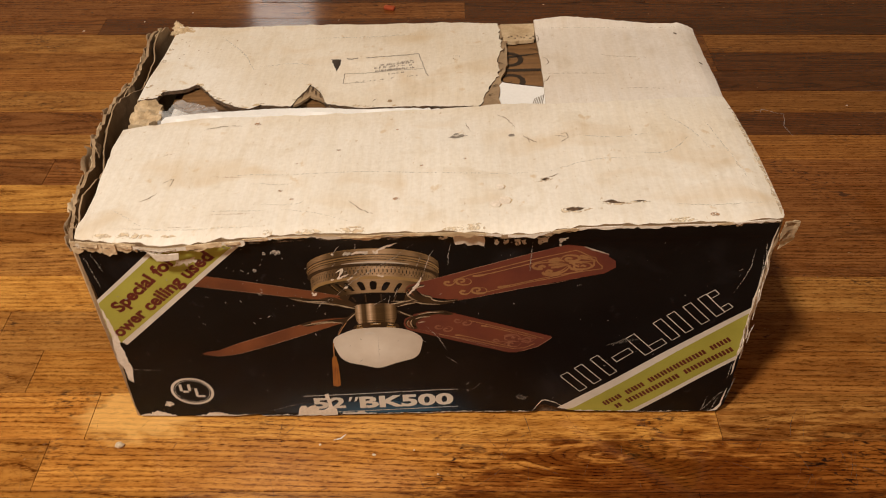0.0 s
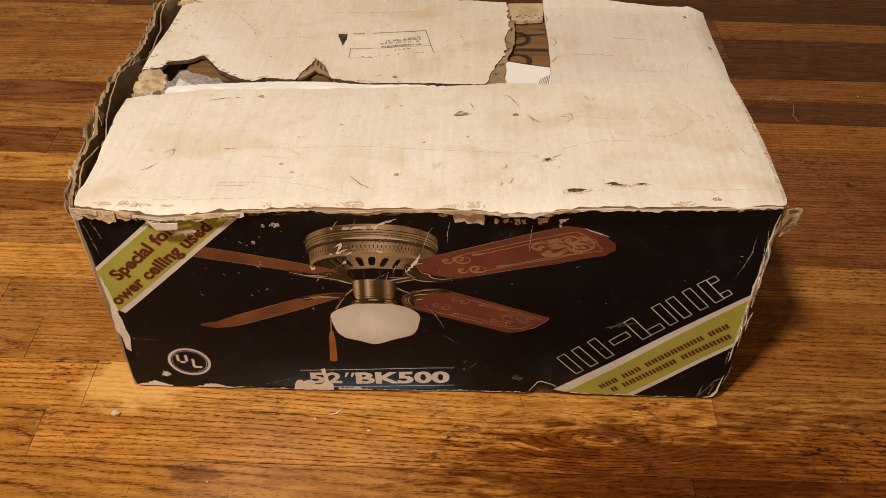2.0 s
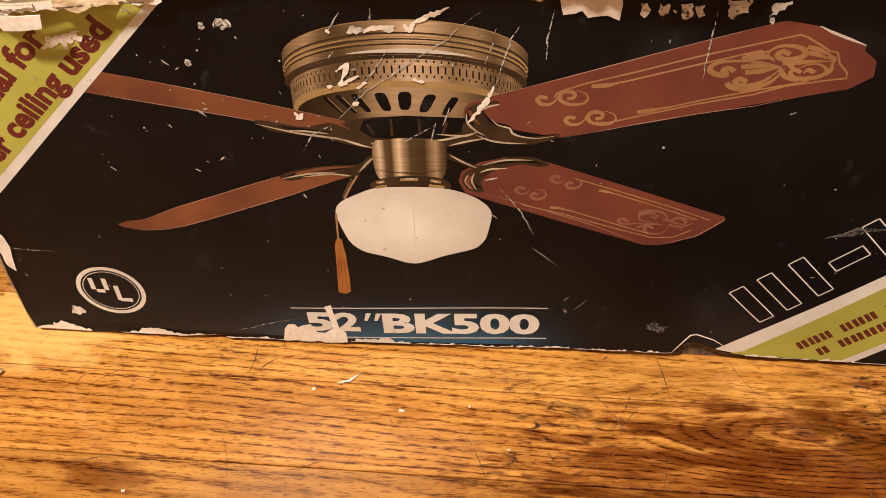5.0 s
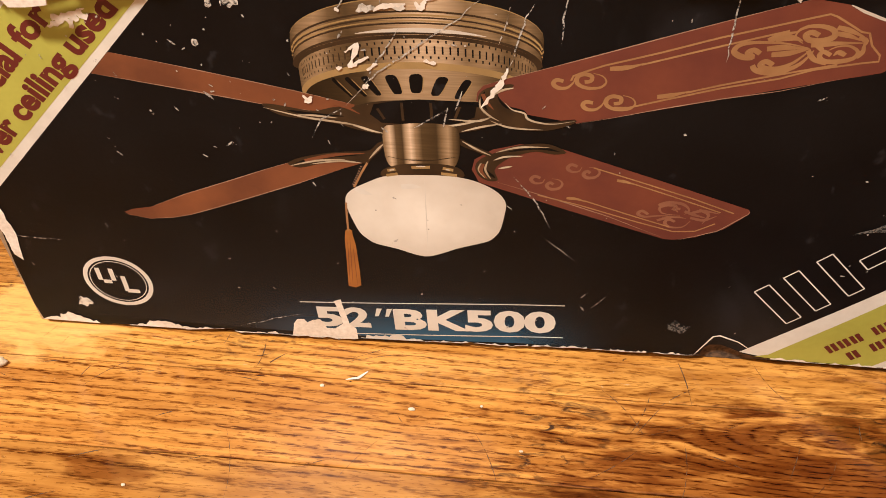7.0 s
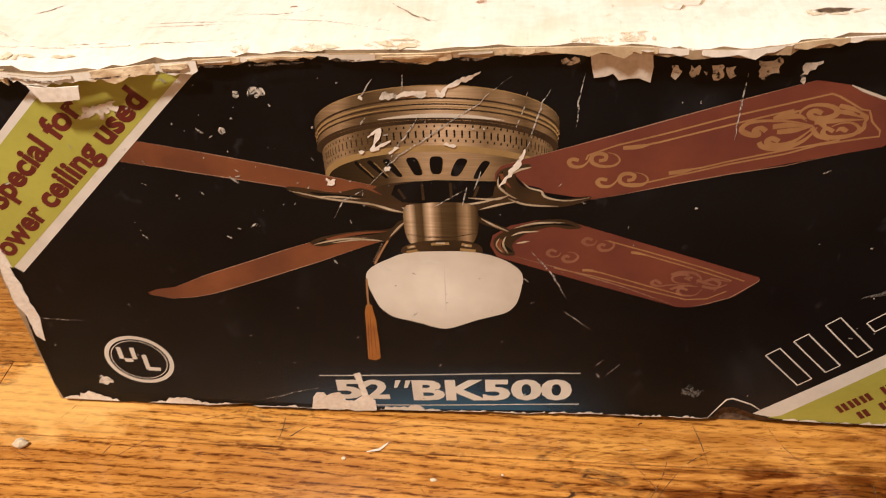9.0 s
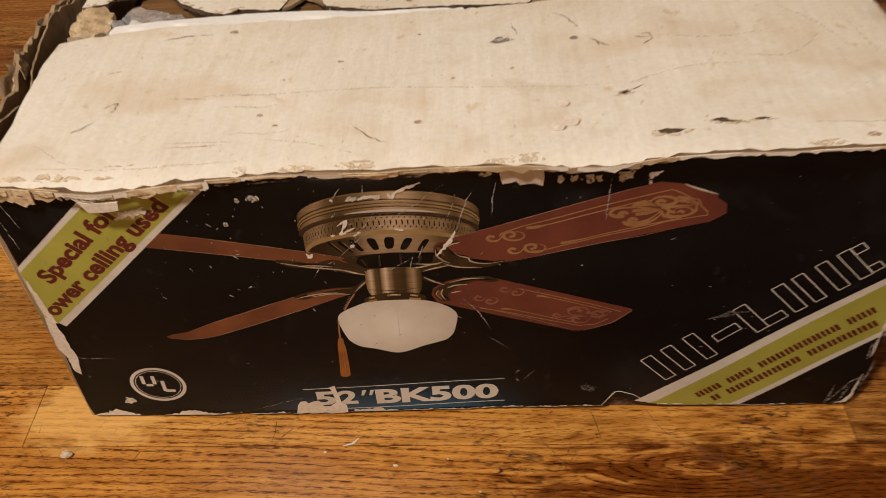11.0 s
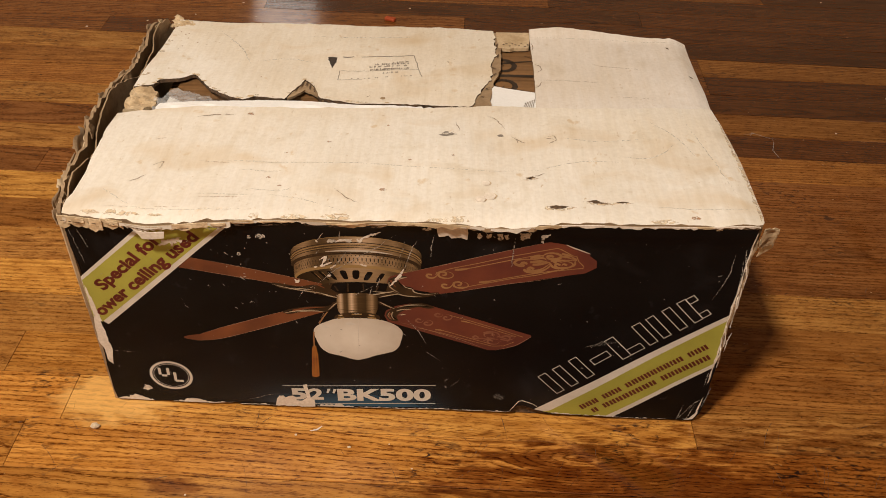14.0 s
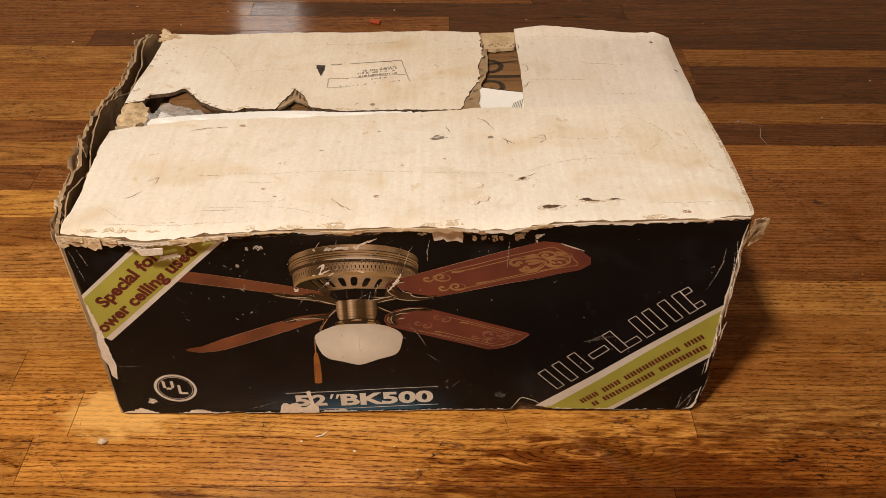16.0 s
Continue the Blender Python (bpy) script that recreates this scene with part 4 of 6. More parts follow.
for i, (u, v, r) in enumerate(((-0.1605, 0.1735, 0.0026), (-0.0787, 0.1245, 0.0016), (-0.002, 0.0944, 0.0011), (-0.1118, 0.0497, 0.0013), (-0.1237, 0.0633, 0.0015), (-0.1149, 0.1037, 0.0011), (-0.0265, 0.1593, 0.001), (-0.0223, 0.045, 0.0022), (0.2379, 0.0141, 0.0028), (0.036, 0.104, 0.0012))):
    part("stain", sheet(ragged([(u + r * 1.5 * math.cos(a), v + r * math.sin(a)) for a in (0.1, 1.2, 2.2, 3.3, 4.2, 5.4)], r * 0.3, r * 0.6, 700 + i), on_top, 0, 0.02, 0.00022), SPOT, front_flap)
rim_wear = ragged([(0.2905, 0.012), (0.2920, 0.05), (0.2915, 0.10), (0.2910, 0.15), (0.2895, 0.19)], 0.0014, 0.004, 720, False)
part("worn_rim", sheet([(0.2948, 0.022), (0.2957, 0.06), (0.2959, 0.107), (0.2951, 0.14), (0.2930, 0.177)] + rim_wear[::-1], on_top, 0, 0.02, 0.0003), TORNWORN, front_flap)
part("smudge", sheet(ragged([(-0.039, 0.2135), (-0.0375, 0.2118), (-0.0345, 0.2118), (-0.0335, 0.2140), (-0.034, 0.2165), (-0.0365, 0.2172), (-0.0385, 0.2160)], 0.0007, 0.0012, 63), on_top, 0, 0.02, 0.0003), KRAFT, back_flap)

# faded rubber stamp: a box with rows too worn to read
part("stamp_mark", sheet(ragged([(-0.1036, 0.3041), (-0.0926, 0.3030), (-0.0924, 0.2941), (-0.0936, 0.2880), (-0.0949, 0.2770), (-0.0983, 0.2871)], 0.0008, 0.003, 66), on_top, 0, 0.02, 0.0003), STENCIL, back_flap, "solid black stamped corner")
for one, width in (([(-0.0866, 0.3038), (-0.0816, 0.3021), (-0.0745, 0.3040)], 0.0018), ([(-0.0660, 0.3033), (-0.0408, 0.3064), (-0.0101, 0.3109)], 0.0011), ([(-0.0101, 0.3109), (-0.0061, 0.2942), (-0.0034, 0.2783), (0.0010, 0.2616)], 0.0009), ([(-0.0862, 0.2715), (-0.0451, 0.2748), (-0.0034, 0.2783)], 0.0006), ([(-0.0861, 0.2514), (-0.0860, 0.2631), (-0.0862, 0.2715)], 0.0007), ([(-0.0861, 0.2514), (-0.0615, 0.2547)], 0.0005)):
    part("stamp_mark", strokes([shaky(one, int(width * 1e5), 0.0003)], on_top, width, 0.0003), STAMP_INK, back_flap)
bm = bmesh.new()
rng = random.Random(4)
for (u0, v0), (u1, v1), tall in ([(-0.0545, 0.2742), (-0.0111, 0.2799)] + [0.0042], [(-0.0561, 0.2803), (-0.0124, 0.2860)] + [0.0042], [(-0.0505, 0.2859), (-0.0132, 0.2909)] + [0.0042], [(-0.0317, 0.2908), (-0.0151, 0.2947)] + [0.0040], [(-0.0406, 0.2675), (-0.0255, 0.2701)] + [0.0032], [(-0.0748, 0.2543), (-0.0077, 0.2632)] + [0.0022]):
    at = 0.0
    while at < 1:
        w = rng.uniform(0.0010, 0.0022) / (u1 - u0)
        if rng.random() < (0.88 if tall > 0.003 else 0.5):
            for k in range(rng.choice((1, 2, 2))):
                f = at + w * (0.15 + 0.45 * k)
                u, v = u0 + (u1 - u0) * f, v0 + (v1 - v0) * f
                ribbon(bm, [(u, v), (u + 0.0002, v + tall * rng.uniform(0.6, 1))], 0.0006)
            if rng.random() < 0.6:
                ribbon(bm, [(u0 + (u1 - u0) * at, v0 + (v1 - v0) * at + tall * 0.5), (u0 + (u1 - u0) * (at + w * 0.8), v0 + (v1 - v0) * (at + w * 0.8) + tall * 0.5)], 0.0006)
        at += w * rng.choice((1.15, 1.15, 1.15, 2.2))
for v in bm.verts:
    v.co = on_top(v.co.x, v.co.y, 0.0003)
tagged(part("stamp_rows", bm, STAMP_INK, back_flap), kind="stuff")
for i, (u, v) in enumerate([(-0.2779, 0.3628), (-0.2715, 0.3570), (-0.2682, 0.3596), (-0.2533, 0.3372), (-0.2522, 0.3264), (-0.2681, 0.3283), (-0.2706, 0.3203), (-0.2420, 0.3313), (-0.2858, 0.3115), (-0.2147, 0.3596), (-0.1660, 0.2532)]):
    part("stain", sheet(ragged([(u - 0.0012, v), (u, v - 0.0008), (u + 0.0014, v + 0.0004), (u, v + 0.0010)], 0.0003, 0.001, 740 + i), on_top, 0, 0.02, 0.0003), SPOT, back_flap)
part("blister", strokes([shaky(flow([(0.0280, 0.3040), (0.0328, 0.3051), (0.0333, 0.2962), (0.0286, 0.2951), (0.0268, 0.3003)]), 44, 0.0002)], on_top, 0.0007, 0.0003, False, 0.003), FAINT, back_flap)
for i, one in enumerate(([(-0.2380, 0.3747), (-0.2028, 0.3278), (-0.1858, 0.2905), (-0.1827, 0.2823)], [(-0.1380, 0.3562), (-0.0747, 0.3557), (0.0007, 0.3557)], [(-0.1784, 0.2925), (-0.1432, 0.3000), (-0.1178, 0.2900)])):
    part("crease", strokes([shaky(flow(one), 45 + i, 0.0005)], on_top, 0.0016, 0.0004, True), CREASE, back_flap)
for i, one in enumerate(([(0.0380, 0.1671), (0.0405, 0.1566), (0.0420, 0.1503)], [(0.1241, 0.1413), (0.1305, 0.1429), (0.1306, 0.1344), (0.1240, 0.1291)], [(0.0903, 0.1413), (0.0946, 0.1363), (0.0962, 0.1295)], [(-0.0635, 0.0444), (-0.0505, 0.0303), (-0.0408, 0.0253)], [(0.1004, 0.0701), (0.1088, 0.0725), (0.1182, 0.0783)], [(-0.2113, 0.1638), (-0.1908, 0.1699), (-0.1746, 0.1702)])):
    part("crack", strokes([shaky(flow(one), 50 + i, 0.0003)], on_top, 0.0008, 0.0004, True, 0.003), CRACK, front_flap)

# loose torn paper on the ragged side rim
rng = random.Random(9)
for i, (y, z, w, hgt, turn) in enumerate(((0.030, 0.222, 0.036, 0.010, 1.0), (0.060, 0.216, 0.030, 0.012, 1.4), (0.082, 0.223, 0.030, 0.009, 0.7), (0.122, 0.220, 0.044, 0.014, 1.3),
                                          (0.345, 0.210, 0.040, 0.012, 0.9))):
    outline = ragged([(-w / 2, -hgt), (w / 2, -hgt * 0.8), (w * 0.45, hgt * 0.3), (w * 0.1, hgt * 0.1), (-w * 0.1, hgt * 0.45), (-w * 0.4, hgt * 0.2)], 0.0012, 0.003, 70 + i)

    def curled(u, v, h, y=y, z=z, turn=turn, hgt=hgt, i=i):
        base = on_left(y + u, z + 0.005, 0.002)
        a = turn * (v + hgt) / hgt * 0.55
        r = hgt * 1.0
        crumple = 0.004 * noise.noise(Vector((u * 55, v * 70, i)))
        return base + Vector((-r * (1 - math.cos(a)) - h * math.cos(a) + crumple, 0.1 * v, r * math.sin(a) - 0.7 * hgt + h * math.sin(a) + crumple))
    part("torn_shred", sheet(outline, curled, 0.0009, 0.003), rng.choice((KRAFT, KRAFT, TORN)), carton)
for i in range(11):
    z = 0.10 + 0.0115 * i + rng.uniform(-0.004, 0.004)
    w, hgt = rng.uniform(0.002, 0.0045), rng.uniform(0.006, 0.016)
    outline = ragged([(-w, -hgt), (w, -hgt), (w * 0.6, hgt), (-w, hgt * 0.8)], 0.001, 0.004, 110 + i)
    part("torn_shred", sheet(outline, lambda u, v, h, z=z: Vector((0.2898 + 0.012 * max(0, z - 0.12) + h + 0.25 * u + 0.003 * noise.noise(Vector((u * 90, v * 70, z * 50))), 0.0075 + 0.6 * u, min(z, 0.225) + v)), 0.0009, 0.004), rng.choice((KRAFT, KRAFT, TORN, PAPERCORE)), carton)
part("torn_shred", sheet(ragged([(0.2925, 0.218), (0.306, 0.225), (0.307, 0.243), (0.2925, 0.247)], 0.0014, 0.004, 140), lambda u, v, h: Vector((u, 0.004 - h + 0.4 * (u - 0.2925), v)), 0.001, 0.006), TORN, carton, "crumpled kraft corner")
part("torn_shred", sheet(ragged([(-0.2928, 0.3719), (-0.2951, 0.3953), (-0.2961, 0.4134), (-0.2899, 0.4098), (-0.2798, 0.3942), (-0.2646, 0.3846), (-0.2765, 0.3796)], 0.0018, 0.0025, 141), lambda u, v, h: on_top(u, v, h + 0.0008 + 0.0035 * noise.noise(Vector((u * 130, v * 130, 2))) + 0.0018 * noise.noise(Vector((u * 330, v * 330, 5)))), 0.0012, 0.002), TORN, carton, "crumpled kraft corner")
part("torn_shred", sheet(ragged([(0.2905, 0.229), (0.303, 0.232), (0.3045, 0.246), (0.292, 0.249)], 0.0018, 0.003, 142), lambda u, v, h: Vector((u, 0.001 - h + 0.3 * (u - 0.2905) + 0.003 * noise.noise(Vector((u * 150, v * 150, 4))), v)), 0.0012, 0.003), KRAFT, carton, "crumpled kraft corner")

# ---- printing on the front panel ----
LIFT = 0.00006


def ink(name, pts, paint, layer, label="", parent=None):
    pts = [(u, max(v, float(np.interp(u, [q[0] for q in hem], [q[1] for q in hem])) + 0.0002)) if v < 0.02 else (u, v) for u, v in pts]
    return part(name, sheet(pts, on_front, 0, 0.01, LIFT * layer), paint, parent or front_panel, label, True)


def lines(name, many, paint, width, layer, taper=False, label=""):
    for i, one in enumerate(many):
        if name == "scratch":
            one = shaky(one, i + int(1e5 * width))
        elif name in ("printed_bracket", "printed_cord"):
            one = flow(one)
        part(name, strokes([one], on_front, width, LIFT * layer, taper), paint, front_panel, label, True)


# upper corner banner
ink("banner", [(-0.2815, 0.163), (-0.2220, 0.2205), (-0.2220, 0.2280), (-0.1405, 0.2318), (-0.2685, 0.1055), (-0.2805, 0.1165)], INK_WHITE, 1, "white banner border")
ink("banner", [(-0.2810, 0.1590), (-0.2150, 0.2215), (-0.2120, 0.2285), (-0.1462, 0.2316), (-0.2735, 0.1085), (-0.2805, 0.1150)], GREEN, 2, "olive green corner banner")
part("lettering", lettering("Special for", on_front, LIFT * 3, (-0.2645, 0.1475), 44.5, 0.0115, 0.0845, 0.042), MAROON, front_panel, "maroon words on the green banner")
part("lettering", lettering("ower ceiling used", on_front, LIFT * 3, (-0.2722, 0.1158), 43.6, 0.0115, 0.1372, 0.042), MAROON, front_panel, "maroon words on the green banner")
SCRAPE_BANNER = [[(-0.2082, 0.2015), (-0.2040, 0.2027), (-0.1975, 0.2063), (-0.1882, 0.2104)], [(-0.1997, 0.2080), (-0.1978, 0.2051), (-0.1964, 0.2004)], [(-0.1898, 0.2104), (-0.1915, 0.2063), (-0.1873, 0.2075)], [(-0.2052, 0.2050), (-0.2002, 0.2062)], [(-0.1948, 0.2080), (-0.1932, 0.2040)]]

# lower corner banner with the maker's words as bars
ink("banner", [(0.1277, 0.0062), (0.2890, 0.1475), (0.2895, 0.0785), (0.2065, 0.0012), (0.1455, 0.0015)], INK_WHITE, 1, "white banner border")
ink("banner", [(0.1365, 0.0055), (0.1435, 0.0105), (0.2888, 0.1405), (0.2893, 0.0845), (0.1985, 0.0014), (0.147, 0.0016)], GREEN, 2, "olive green corner banner")


def bar_words(counts, start, end, tall, layer=3):
    """One small plain bar for each letter, in words along a line."""
    a, b = Vector(start), Vector(end)
    total = sum(counts) + 0.75 * (len(counts) - 1)
    d = (b - a) / total
    n = Vector((-d.y, d.x)).normalized() * tall
    at = 0.0
    for count in counts:
        for i in range(count):
            for k0, k1 in ((0.08, 0.42), (0.54, 0.90)):
                p, q = a + d * (at + i + k0), a + d * (at + i + k1)
                part("word_bar", sheet([tuple(w) for w in (p, q, q + n, p + n)], on_front, 0, 0.012, LIFT * layer), MAROON, front_panel)
        at += count + 0.75


bar_words((3, 3, 9, 3), (0.1745, 0.0140), (0.2800, 0.1040), 0.0068)
bar_words((1, 8, 7), (0.1865, 0.0095), (0.2850, 0.0905), 0.0068)

# outlined stems of the maker's large mark, as plain bars
A, B = Vector((0.1475, 0.0360)), Vector((0.2715, 0.1460))
along = (B - A).normalized()
across = Vector((-0.0205, 0.0218))
for s0, s1, k0, k1 in ((0.0, 0.0085, 0, 1), (0.0165, 0.025, 0, 1), (0.0345, 0.043, 0, 1), (0.0505, 0.069, 0.36, 0.62), (0.0745, 0.0835, 0, 1), (0.0835, 0.098, 0, 0.27), (0.1035, 0.112, 0, 1), (0.118, 0.126, 0, 1), (0.1345, 0.1425, 0, 1),
                       (0.1495, 0.158, 0, 1), (0.1583, 0.1665, 0.02, 0.25), (0.1583, 0.1665, 0.75, 0.98)):
    quad = [A + along * s0 + across * k0, A + along * s1 + across * k0, A + along * s1 + across * k1, A + along * s0 + across * k1]
    part("outlined_bar", strokes([[tuple(quad[i]), tuple(quad[(i + 1) % 4])] for i in range(4)], on_front, 0.0007, LIFT * 2), INK_WHITE, front_panel, "thin white outlined bar")

# round approval mark: a ring with plain bars
ring = [(-0.2222 + 0.0192 * math.cos(a * math.pi / 20), 0.0392 + 0.0182 * math.sin(a * math.pi / 20)) for a in range(41)]
lines("ring_mark", [ring], INK_WHITE, 0.0026, 2, label="white ring mark")
lines("ring_mark", [[(-0.2222 + 0.0165 * math.cos(a * math.pi / 20), 0.0392 + 0.0155 * math.sin(a * math.pi / 20)) for a in range(41)]], INK_WHITE, 0.0005, 2)
lines("mark_bar", [[(-0.2325, 0.049), (-0.2325, 0.0395)], [(-0.2245, 0.049), (-0.2245, 0.0395)], [(-0.231, 0.0385), (-0.226, 0.0385)], [(-0.2185, 0.0435), (-0.2185, 0.0315)], [(-0.2185, 0.0320), (-0.2110, 0.0320)]], INK_WHITE, 0.0028, 2)

# model number on its blue ground
ink("blue_sheen_ground", [(-0.276, 0.0095), (-0.175, 0.0085), (-0.06, 0.0055), (0.09, 0.0068), (0.1005, 0.0075), (0.1110, 0.0200), (0.1300, 0.0200), (0.150, 0.0240), (0.150, 0.105), (-0.276, 0.105)], BLUE, 0.5, "deep blue printed ground with a painted grey sheen")
for words, start, height, length in (("5", (-0.1090, 0.0138), 0.0150, 0.0158), ("2", (-0.0915, 0.0142), 0.0150, 0.0142), ("BK500", (-0.0636, 0.0140), 0.0156, 0.0906)):
    part("lettering", lettering(words, on_front, LIFT * 3, start, 1.6, height, length, 0.040), INK_WHITE, front_panel, "wide white model number")
for u in (-0.0745, -0.0687):
    ink("inch_mark", [(u, 0.0235), (u + 0.0020, 0.0236), (u + 0.0044, 0.0300), (u + 0.0014, 0.0299)], INK_WHITE, 3.4)
lines("rule", [[(-0.1165, 0.0325), (0.0310, 0.0380)], [(-0.117, 0.0068), (0.0312, 0.0125)]], INK_WHITE, 0.0007, 2)
ink("scrape", ragged([(-0.1248, 0.0002), (-0.1228, 0.0138), (-0.1202, 0.0180), (-0.1162, 0.0183), (-0.1146, 0.0154), (-0.1113, 0.0177), (-0.1068, 0.0189), (-0.1046, 0.0151), (-0.1037, 0.0116), (-0.0987, 0.0114), (-0.0939, 0.0158), (-0.0953, 0.0279), (-0.0969, 0.0345), (-0.0928, 0.0361), (-0.0915, 0.0267), (-0.0899, 0.0160), (-0.0863, 0.0122), (-0.0862, 0.0030)], 0.0005, 0.004, 162), PAPERCORE, 4, "bare patch where the print is torn off")

# the pictured fan
def arch(u0, u1, v0, v1, rise, n=26):
    """Points of a half ellipse over a slanting chord: the front of a round rim in the picture."""
    return [((u0 + u1) / 2 - (u1 - u0) / 2 * math.cos(math.pi * i / n), v0 + (v1 - v0) * i / n + rise * math.sin(math.pi * i / n)) for i in range(n + 1)]


def arch_at(u, u0, u1, v0, v1, rise):
    k = min(max((u - u0) / (u1 - u0), 0), 1)
    return v0 + (v1 - v0) * k + rise * math.sqrt(max(0, 1 - (2 * k - 1) ** 2))


def swirl(name, many, paint, width, layer, label=""):
    """Curling strokes, thick in the middle and thin at both ends."""
    for one in many:
        pts = [Vector(p) for p in flow(one, 6)]
        bm = bmesh.new()
        rows = []
        for i, p in enumerate(pts):
            k = i / (len(pts) - 1)
            d = pts[min(i + 1, len(pts) - 1)] - pts[max(i - 1, 0)]
            side = Vector((-d.y, d.x)).normalized() * width / 2 * (0.9 + 0.2 * math.sin(3 * k)) * (1 - 0.85 * max(0, k - 0.45) / 0.55)
            rows.append([bm.verts.new(on_front(*q, LIFT * layer)) for q in (p + side, p - side)])
        for a, b in zip(rows, rows[1:]):
            bm.faces.new((a[0], a[1], b[1], b[0]))
        part(name, bm, paint, front_panel, label, True)


def scraped(many, width, layer, seed):
    """Bare paper along a scratch, of uneven width."""
    rng = random.Random(seed)
    for one in many:
        pts = [Vector(p) for p in dense(flow(one, 4), 0.0012)]
        left, right = [], []
        for i, p in enumerate(pts):
            d = pts[min(i + 1, len(pts) - 1)] - pts[max(i - 1, 0)]
            side = Vector((-d.y, d.x)).normalized() * width / 2
            k = 0.25 + 0.75 * math.sin(math.pi * (i + 0.5) / len(pts))
            left.append(tuple(p + side * k * rng.uniform(0.25, 1.3)))
            right.append(tuple(p - side * k * rng.uniform(0.25, 1.3)))
        part("scrape", sheet(left + right[::-1], on_front, 0, 0.012, LIFT * layer), PAPERCORE, front_panel)


ink("printed_blade", [(-0.1842, 0.1886), (-0.0988, 0.1702), (-0.0720, 0.1640), (-0.0730, 0.1590), (-0.089, 0.1592), (-0.1153, 0.1622), (-0.1955, 0.1772)], RUST_INK, 1.9, "rust red pictured fan blade")
ink("printed_blade", [(-0.2030, 0.0926), (-0.1980, 0.0949), (-0.1870, 0.0970), (-0.1671, 0.1063), (-0.1409, 0.1163), (-0.1218, 0.1238), (-0.1033, 0.1306), (-0.0912, 0.1346), (-0.0795, 0.1369), (-0.0695, 0.1363), (-0.0699, 0.1311), (-0.0803, 0.1270), (-0.1048, 0.1165), (-0.1238, 0.1091), (-0.1499, 0.0990), (-0.1667, 0.0928), (-0.1767, 0.0903), (-0.1898, 0.0888), (-0.2006, 0.0907)], RUST_INK, 1.9, "rust red pictured fan blade")
C = [(-0.0155, 0.1690), (-0.0150, 0.1735), (-0.0121, 0.1772), (-0.0014, 0.1812), (0.120, 0.2212), (0.1343, 0.2188), (0.1400, 0.2160), (0.1554, 0.2100), (0.1555, 0.2075), (0.1619, 0.2023), (0.163, 0.1945), (0.1541, 0.1878), (0.0900, 0.1728), (0.0298, 0.1590), (0.0, 0.1640)]
ink("printed_blade", C, BLADE_INK, 2.2, "red brown pictured fan blade with scrolls")
D = [(-0.0181, 0.1300), (-0.0167, 0.1363), (-0.0081, 0.1425), (0.0047, 0.1462), (0.0204, 0.1456), (0.0700, 0.1280), (0.1146, 0.1117), (0.1155, 0.1095), (0.1102, 0.1040), (0.1045, 0.0985), (0.1010, 0.0975), (0.0922, 0.0928), (0.0818, 0.0904), (0.077, 0.0906), (0.0300, 0.1065), (-0.0147, 0.1224)]
ink("printed_blade", D, BLADE_INK, 2.2, "red brown pictured fan blade with scrolls")
# inlaid lines along the two near blades
lines("blade_trim", [[(0.0262, 0.1811), (0.0270, 0.1835), (0.0301, 0.1850), (0.0397, 0.1889), (0.0633, 0.1957), (0.0860, 0.2029), (0.1081, 0.2091), (0.1273, 0.2146)] + [(0.1304, 0.2135), (0.1371, 0.2095), (0.1413, 0.2069), (0.1445, 0.2064), (0.1469, 0.2008), (0.1512, 0.1963), (0.1516, 0.1934), (0.1452, 0.1924), (0.1268, 0.1887)] + [(0.1136, 0.1840), (0.0904, 0.1788), (0.0666, 0.1723), (0.0520, 0.1681), (0.0457, 0.1680)],
                     [(0.0556, 0.1897), (0.0754, 0.1956), (0.0979, 0.2022), (0.1132, 0.2067)], [(0.0760, 0.1763), (0.0901, 0.1803), (0.1132, 0.1860), (0.1356, 0.1914)]], TAN_INK, 0.0009, 3)
lines("blade_trim", [[(0.0394, 0.1340), (0.0596, 0.1272), (0.0880, 0.1172), (0.1079, 0.1091)], [(0.0584, 0.1253), (0.0770, 0.1187), (0.1016, 0.1093)], [(0.0138, 0.1159), (0.0338, 0.1107), (0.0628, 0.1012), (0.0809, 0.0959), (0.0914, 0.0968), (0.1001, 0.1021)], [(0.0363, 0.1135), (0.0624, 0.1043), (0.0785, 0.0989)]], TAN_INK, 0.0007, 3)
swirl("blade_trim", [[(0.0423, 0.1875), (0.0472, 0.1879), (0.0520, 0.1888), (0.0572, 0.1906)], [(0.0639, 0.1740), (0.0688, 0.1747), (0.0724, 0.1756), (0.0783, 0.1772)]], TAN_INK, 0.0022, 3.2)
swirl("blade_trim", [[(0.0509, 0.1269), (0.0548, 0.1263), (0.0599, 0.1247)], [(0.0278, 0.1147), (0.0321, 0.1145), (0.0378, 0.1128)]], TAN_INK, 0.0016, 3.2)
